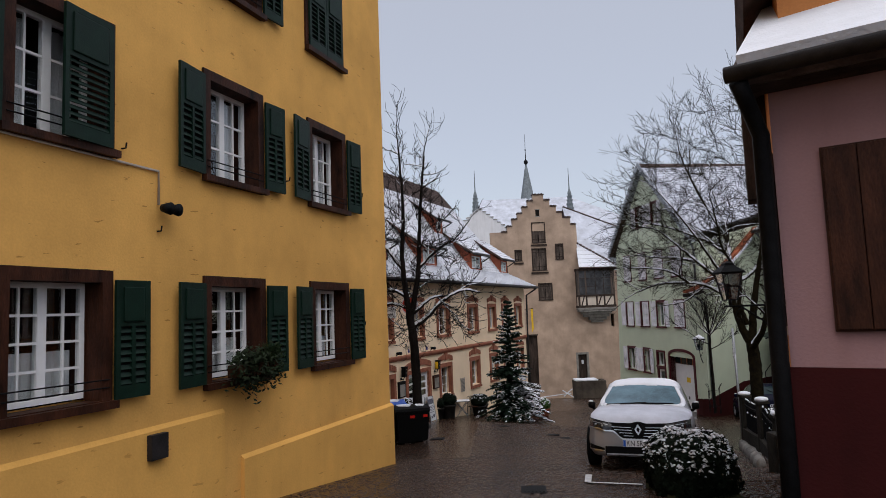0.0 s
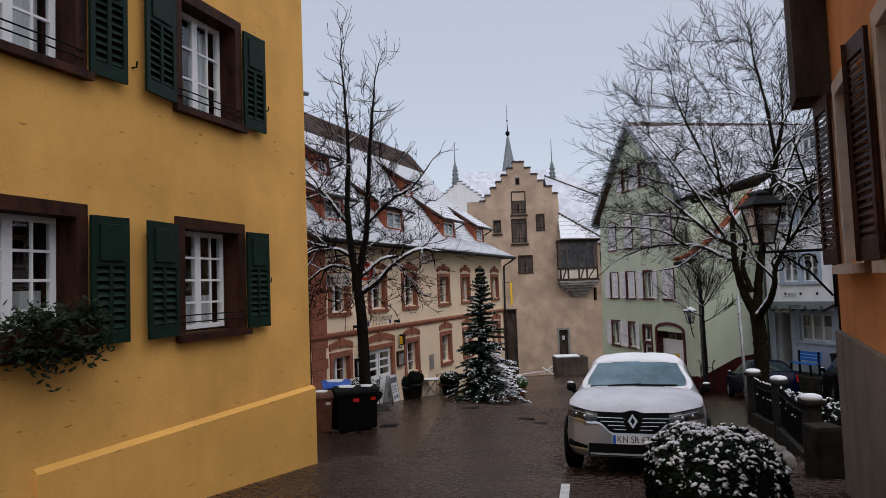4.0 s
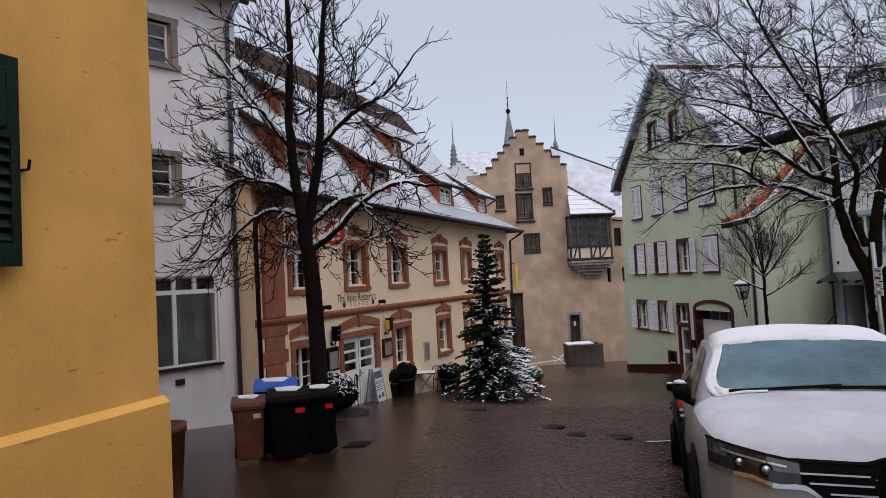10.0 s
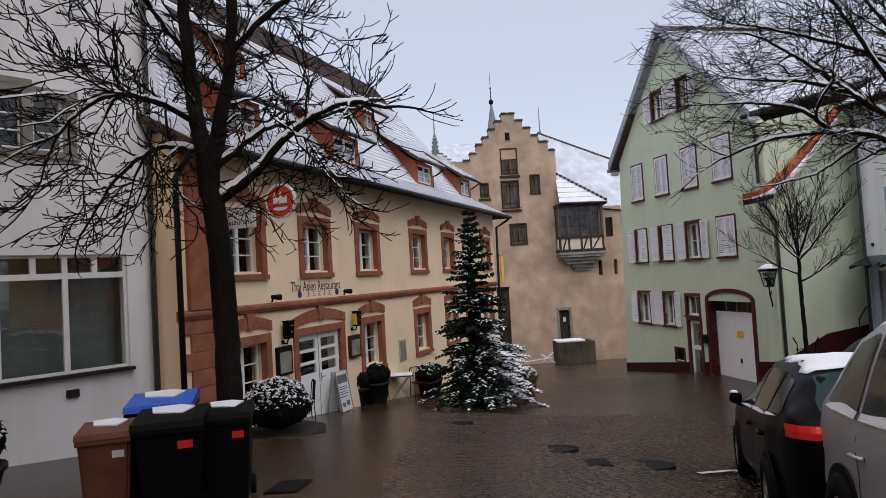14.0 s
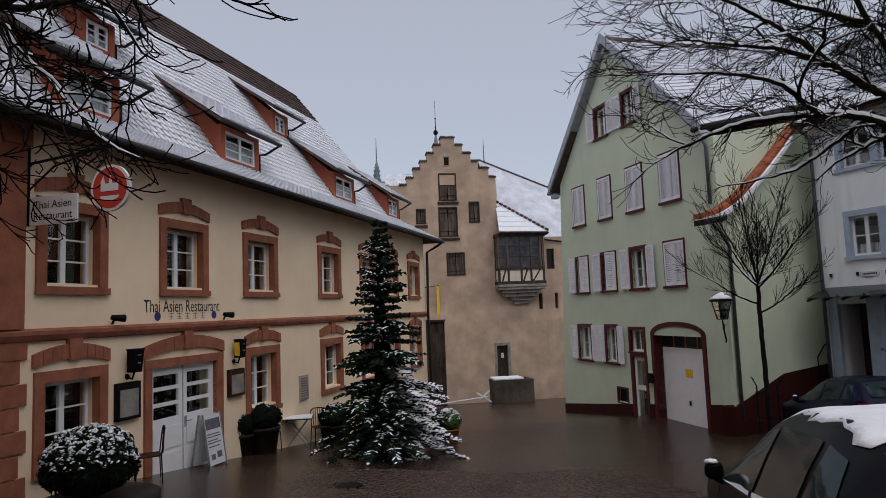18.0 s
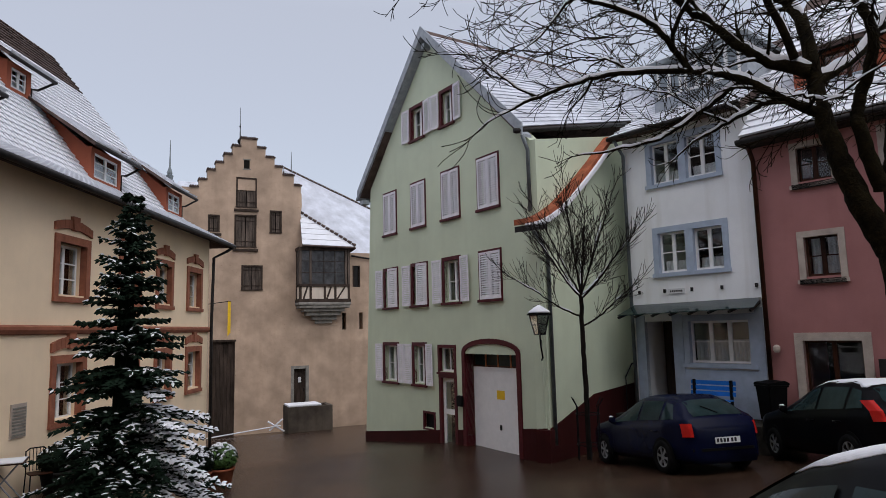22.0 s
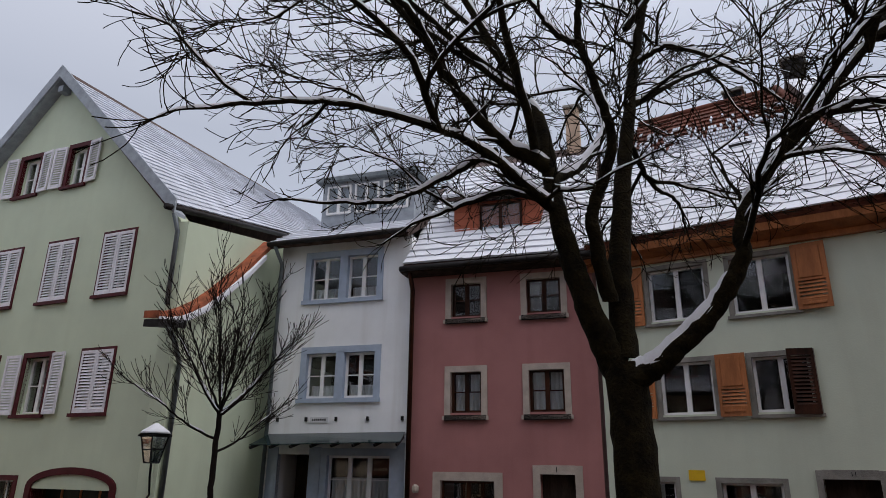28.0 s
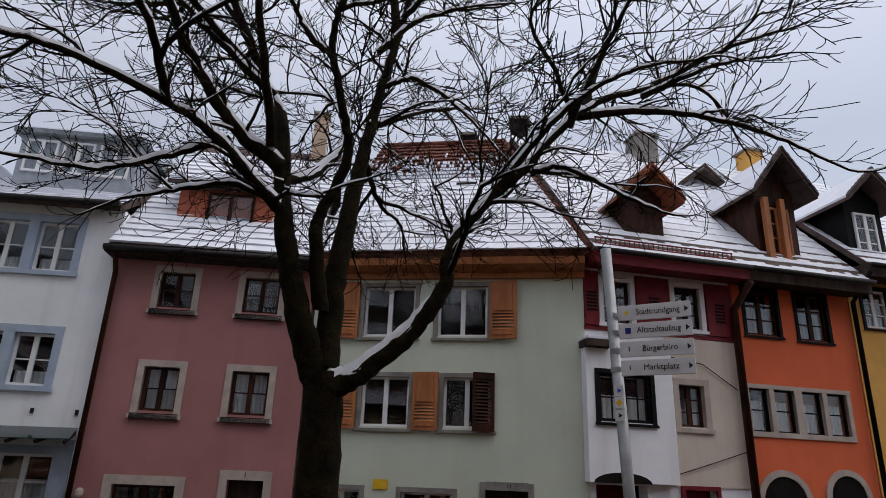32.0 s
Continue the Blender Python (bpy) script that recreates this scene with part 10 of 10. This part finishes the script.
box(bm, 5.44, 11.32, z - 0.2, 5.80, 11.68, z + 0.66, 0.05)
tagged(part("stone_post", bm, DARKPOST), "stubby weathered stone post beside the path", "post")
KB = thing("curved_kerb", Matrix(), "worn curved kerb stones along the fence", "kerb")
rnd = random.Random(14)
t = 0.0
while t < 0.97:
    ln = rnd.uniform(0.10, 0.17)
    xa, ya = 7.77 - 1.95 * t, 17.99 - 5.15 * t
    xb, yb = 7.77 - 1.95 * (t + ln - 0.012), 17.99 - 5.15 * (t + ln - 0.012)
    bm = B()
    g = 12
    for k in range(g):
        u = k / (g - 1)
        px, py = xa + (xb - xa) * u, ya + (yb - ya) * u
        gz, e = ground_z(px, py), 0.55 + 0.45 * math.sin(math.pi * (0.12 + 0.76 * u))
        for c in range(8):
            an = 2 * math.pi * c / 8
            wob = 1 + 0.22 * noise.noise(Vector((px * 4, py * 4, c * 0.7)))
            bm.verts.new((px + 0.13 * e * math.cos(an) * wob, py, gz + 0.02 + 0.20 * e * math.sin(an) * wob))
    bm.verts.ensure_lookup_table()
    for k in range(g - 1):
        for c in range(8):
            bm.faces.new((bm.verts[k * 8 + c], bm.verts[k * 8 + (c + 1) % 8], bm.verts[k * 8 + 8 + (c + 1) % 8], bm.verts[k * 8 + 8 + c]))
    bm.faces.new([bm.verts[c] for c in range(8)])
    bm.faces.new([bm.verts[(g - 1) * 8 + c] for c in range(7, -1, -1)])
    bmesh.ops.recalc_face_normals(bm, faces=bm.faces)
    part("kerb_stone", bm, KERB, KB, "", True)
    t += ln
FZ = lambda x, y: -0.11 * y - 0.02
for i, (x, y, r) in enumerate(((7.35, 15.4, 0.45), (7.6, 16.4, 0.5), (8.0, 17.6, 0.45), (8.3, 18.3, 0.4), (7.2, 14.2, 0.45))):
    shrub("garden_shrub", (x + 0.35, y, FZ(6.9, y) + 0.05), (r, r * 1.2, 0.55), 1300, 0.25, "dark leafless garden shrub behind the fence", 40 + i, 0.06, None, 2.0, "shrubs behind the fence")

# inn terrace
def bistro_chair(x, y, turn):
    r = thing("bistro_chair", pose(x, y, ground_z(x, y), 0, 0, turn), "dark metal terrace chair with a curved back", "chair", "chairs on the inn terrace")
    bm = B()
    box(bm, -0.20, -0.20, 0.43, 0.20, 0.20, 0.455, 0.01)
    part("seat", bm, BROWNWOOD, r)
    for sx in (-0.19, 0.19):
        for sy, h in ((-0.19, 0.44), (0.19, 0.86)):
            bm = B()
            tube(bm, [(sx * 1.1, sy * 1.1, 0), (sx, sy, 0.44), (sx, sy * (1.25 if h > 0.5 else 1), h)], 0.012, 6)
            part("leg", bm, IRON, r)
    bm = B()
    tube(bm, [(-0.19, 0.235, 0.84), (-0.12, 0.25, 0.90), (0.12, 0.25, 0.90), (0.19, 0.235, 0.84)], 0.014, 6)
    for i in range(5):
        tube(bm, [(-0.12 + 0.06 * i, 0.22, 0.46), (-0.12 + 0.06 * i, 0.25, 0.89)], 0.007, 6)
    part("backrest", bm, IRON, r)
    return r


for x, y, t in ((0.02, 31.55, 100), (1.15, 32.5, 20), (-1.42, 26.55, -70)):
    bistro_chair(x, y, t)
TBL = thing("bistro_table", Matrix.Translation((0.62, 31.95, ground_z(0.62, 31.95))), "small terrace table with crossed legs and thin snow", "table")
bm = B()
box(bm, -0.38, -0.38, 0.71, 0.38, 0.38, 0.735, 0.008)
tp = part("tabletop", bm, BROWNWOOD, TBL)
bm = B()
box(bm, -0.33, -0.36, 0.736, 0.36, 0.30, 0.752, 0.006)
part("table_snow", bm, SNOW, tp)
for sx in (-1, 1):
    for sy in (-0.25, 0.25):
        bm = B()
        tube(bm, [(-0.28 * sx, sy, 0), (0.28 * sx, sy, 0.71)], 0.014, 6)
        part("leg", bm, STEEL, TBL)
AB = thing("menu_board", HR.matrix_world @ Matrix.Translation((4.46, -0.27, ground_z(-0.95, 29.1))) @ Matrix.Scale(0.86, 4), "white A-board menu stand beside the inn door", "sign")
for sg in (-1, 1):
    slope = lambda z: sg * (0.24 - 0.20 * z / 1.25)
    bm = B()
    extr(bm, [(-0.33, slope(0.12), 0.12), (0.33, slope(0.12), 0.12), (0.33, slope(1.25), 1.25), (-0.33, slope(1.25), 1.25)], (0, sg * 0.02, 0))
    pn = part("panel", bm, SIGNW, AB)
    for sx in (-0.33, 0.305):
        bm = B()
        extr(bm, [(sx, slope(0), 0), (sx + 0.03, slope(0), 0), (sx + 0.03, slope(1.28), 1.28), (sx, slope(1.28), 1.28)], (0, sg * 0.035, 0))
        part("board_leg", bm, STEEL, pn)
    if sg < 0:
        bm = B()
        for x0, x1, z0, z1 in ((-0.27, 0.27, 0.92, 1.16), (-0.26, 0.20, 0.80, 0.825), (-0.26, 0.24, 0.74, 0.765), (-0.26, 0.12, 0.66, 0.685), (-0.26, 0.22, 0.60, 0.625), (-0.26, 0.16, 0.52, 0.545), (-0.20, -0.05, 0.24, 0.36), (0.02, 0.20, 0.26, 0.40)):
            extr(bm, [(x0, slope(z0) - 0.021, z0), (x1, slope(z0) - 0.021, z0), (x1, slope(z1) - 0.021, z1), (x0, slope(z1) - 0.021, z1)], (0, -0.003, 0))
        part("menu_print", bm, PRINTG, pn)

# stone trough before the gate
TR = thing("stone_trough", Matrix.Translation((11.6, 55.2, ground_z(11.6, 55.2))), "old stone trough with a snow-covered rim", "trough")
TRT = -4.62 - ground_z(11.6, 55.2)
for q in ((-1.25, -0.75, 1.25, -0.5), (-1.25, 0.5, 1.25, 0.75), (-1.25, -0.499, -1.0, 0.499), (1.0, -0.499, 1.25, 0.499)):
    bm = B()
    box(bm, q[0], q[1], -0.3, q[2], q[3], TRT, 0.03)
    part("basin_slab", bm, STAINED, TR)
bm = B()
box(bm, -0.99, -0.49, -0.3, 0.99, 0.49, TRT - 0.18)
part("basin_water", bm, INNERDARK, TR)
bm = B()
box(bm, -1.22, -0.72, TRT + 0.003, 0.62, 0.70, TRT + 0.11, 0.04)
part("rim_snow", bm, SNOW, TR)
bm = B()
tube(bm, [(-2.2, -0.4, 0.25), (-1.5, -0.5, 0.85)], 0.05, 6)
tube(bm, [(-2.3, -0.5, 0.75), (-1.4, -0.4, 0.15)], 0.05, 6)
tube(bm, [(-5.5, -0.3, 0.1), (-1.6, -0.5, 0.5)], 0.035, 6)
tagged(part("timber_trestle", bm, SNOW), "snow-dusted wooden trestle beside the trough", "trestle")
bpy.data.objects["timber_trestle"].matrix_world = TR.matrix_world.copy()

# raised stone step before the white house, and its bench
BENCH_S = 2.37
bm = B()
box(bm, 0.0, -1.15, -4.2, 4.3, -0.04, -2.862, 0.02)
terrace = part("stone_terrace", bm, DARKPOST)
terrace.matrix_world = ROW_W
tagged(terrace, "dark stone step along the foot of the white house", "step", kind="structure")
BN = thing("blue_bench", ROW_W @ pose(BENCH_S, -0.52, -2.86, 0, 0, 180), "bright blue slatted bench against the house", "bench")
for i in range(3):
    bm = B()
    box(bm, -0.58, -0.02 + i * 0.13, 0.44, 0.58, 0.09 + i * 0.13, 0.47, 0.006)
    part("seat_slat", bm, BENCHB, BN)
    bm = B()
    box(bm, -0.58, -0.12 - 0.015 * i, 0.54 + i * 0.13, 0.58, -0.095 - 0.015 * i, 0.64 + i * 0.13, 0.006)
    part("back_slat", bm, BENCHB, BN)
for sx in (-0.48, 0.48):
    for y in (-0.10, 0.34):
        bm = B()
        box(bm, sx - 0.03, y - 0.03, 0, sx + 0.03, y + 0.03, 0.44 if y > 0 else 0.92)
        part("leg", bm, IRON, BN)

# ---------------------------------------------------------------- street surface: drains, markings, setts
def cover(name, x, y, r, square, label):
    m = heading(x, y, 0.1, 1.0)
    root = thing(name, m, label, "drain cover")
    bm = B()
    if square:
        box(bm, -r, -r * 0.55, -0.02, r, r * 0.55, 0.016)
        g = part("plate", bm, IRON, root)
        bm = B()
        for i in range(6):
            box(bm, -r * 0.85, -r * 0.45 + i * r * 0.16, 0.0165, r * 0.85, -r * 0.38 + i * r * 0.16, 0.024)
        part("grating", bm, IRON, g)
    else:
        lathe(bm, [(r, -0.02), (r, 0.014), (r * 0.9, 0.018), (r * 0.88, 0.010), (r * 0.5, 0.012)], 28)
        part("plate", bm, IRON, root, "", True)
    return root


for x, y, r, q in ((3.13, 21.57, 0.36, False), (4.1, 20.32, 0.36, False), (-0.35, 19.07, 0.33, True), (1.15, 9.6, 0.32, True), (3.45, 20.4, 0.30, True), (1.9, 25.0, 0.3, False)):
    cover("drain_cover", x, y, r, q, "wet square iron street drain" if q else "wet round iron manhole cover")


def marking(pts, w):
    bm = B()
    for (xa, ya), (xb, yb) in zip(pts, pts[1:]):
        d = Vector((xb - xa, yb - ya, 0)).normalized()
        s = Vector((-d.y, d.x, 0)) * w / 2
        q = [Vector((xa, ya, 0)) + s, Vector((xb, yb, 0)) + s, Vector((xb, yb, 0)) - s, Vector((xa, ya, 0)) - s]
        bm.faces.new([bm.verts.new((p.x, p.y, ground_z(p.x, p.y) + 0.030)) for p in q])
    return tagged(part("parking_marking", bm, PAINT), "worn white painted parking corner", "marking", kind="structure")


marking([(2.22, 11.0), (2.02, 10.1), (2.75, 9.82)], 0.10)
marking([(4.55, 19.75), (5.1, 20.0), (5.25, 19.7)], 0.10)


def setts(name, x0, x1, y0, y1, skip, joined, parent, seed):
    """Courses of small stones laid on the slope, each with worn edges and a slight tilt of its own."""
    rnd = random.Random(seed)
    vs, fs, single = [], [], []
    row, y = 0, y0
    ang = 0.40
    while y < y1:
        ly = 0.115
        x = x0 + (0.07 if row % 2 else 0)
        while x < x1:
            lx = rnd.uniform(0.12, 0.17)
            yy = y + 0.05 * math.sin(x * 0.9)
            if not skip(x, yy):
                h = 0.009 + rnd.uniform(-0.004, 0.005)
                g = 0.005
                q = [(x + g, yy + g), (x + lx - g, yy + g), (x + lx - g, yy + ly - g), (x + g, yy + ly - g)]
                b = 0.02
                t = [(x + g + b, yy + g + b), (x + lx - g - b, yy + g + b), (x + lx - g - b, yy + ly - g - b), (x + g + b, yy + ly - g - b)]
                low = [(a, c, ground_z(a, c) - 0.01) for a, c in q]
                top = [(a, c, ground_z(a, c) + h + rnd.uniform(-0.003, 0.003)) for a, c in t]
                tri = [(0, 1, 5, 4), (1, 2, 6, 5), (2, 3, 7, 6), (3, 0, 4, 7), (4, 5, 6, 7)]
                if joined:
                    k = len(vs)
                    vs += low + top
                    fs += [tuple(k + i for i in f) for f in tri]
                else:
                    single.append((low + top, tri))
            x += lx
        y += ly
        row += 1
    if joined:
        ob = raw(name, vs, fs, SETT, parent)
        ob["kind"] = "stuff"
        return ob
    for v, f in single:
        raw("sett", v, f, SETT, parent)


near = lambda x, y: 0.55 < x < 2.15 and 9.6 < y < 12.7
wall_line = lambda x, y: x < -3.0 + (y - 8.30) * 0.374 and y < 14.0
inn_line = lambda x, y: y > 23.2 and x < -2.9 + (y - 24.6) * 0.4425 - 0.1
flat = lambda x, y: wall_line(x, y) or inn_line(x, y) or (y > 14 and x < 0.35 + 0.06 * (y - 14) and y < 27) or near(x, y)
setts("street_setts", -3.6, 7.0, 3.0, 27.0, flat, True, street, 3)
setts("sett", 0.55, 2.15, 9.6, 12.7, lambda x, y: False, False, street, 4)
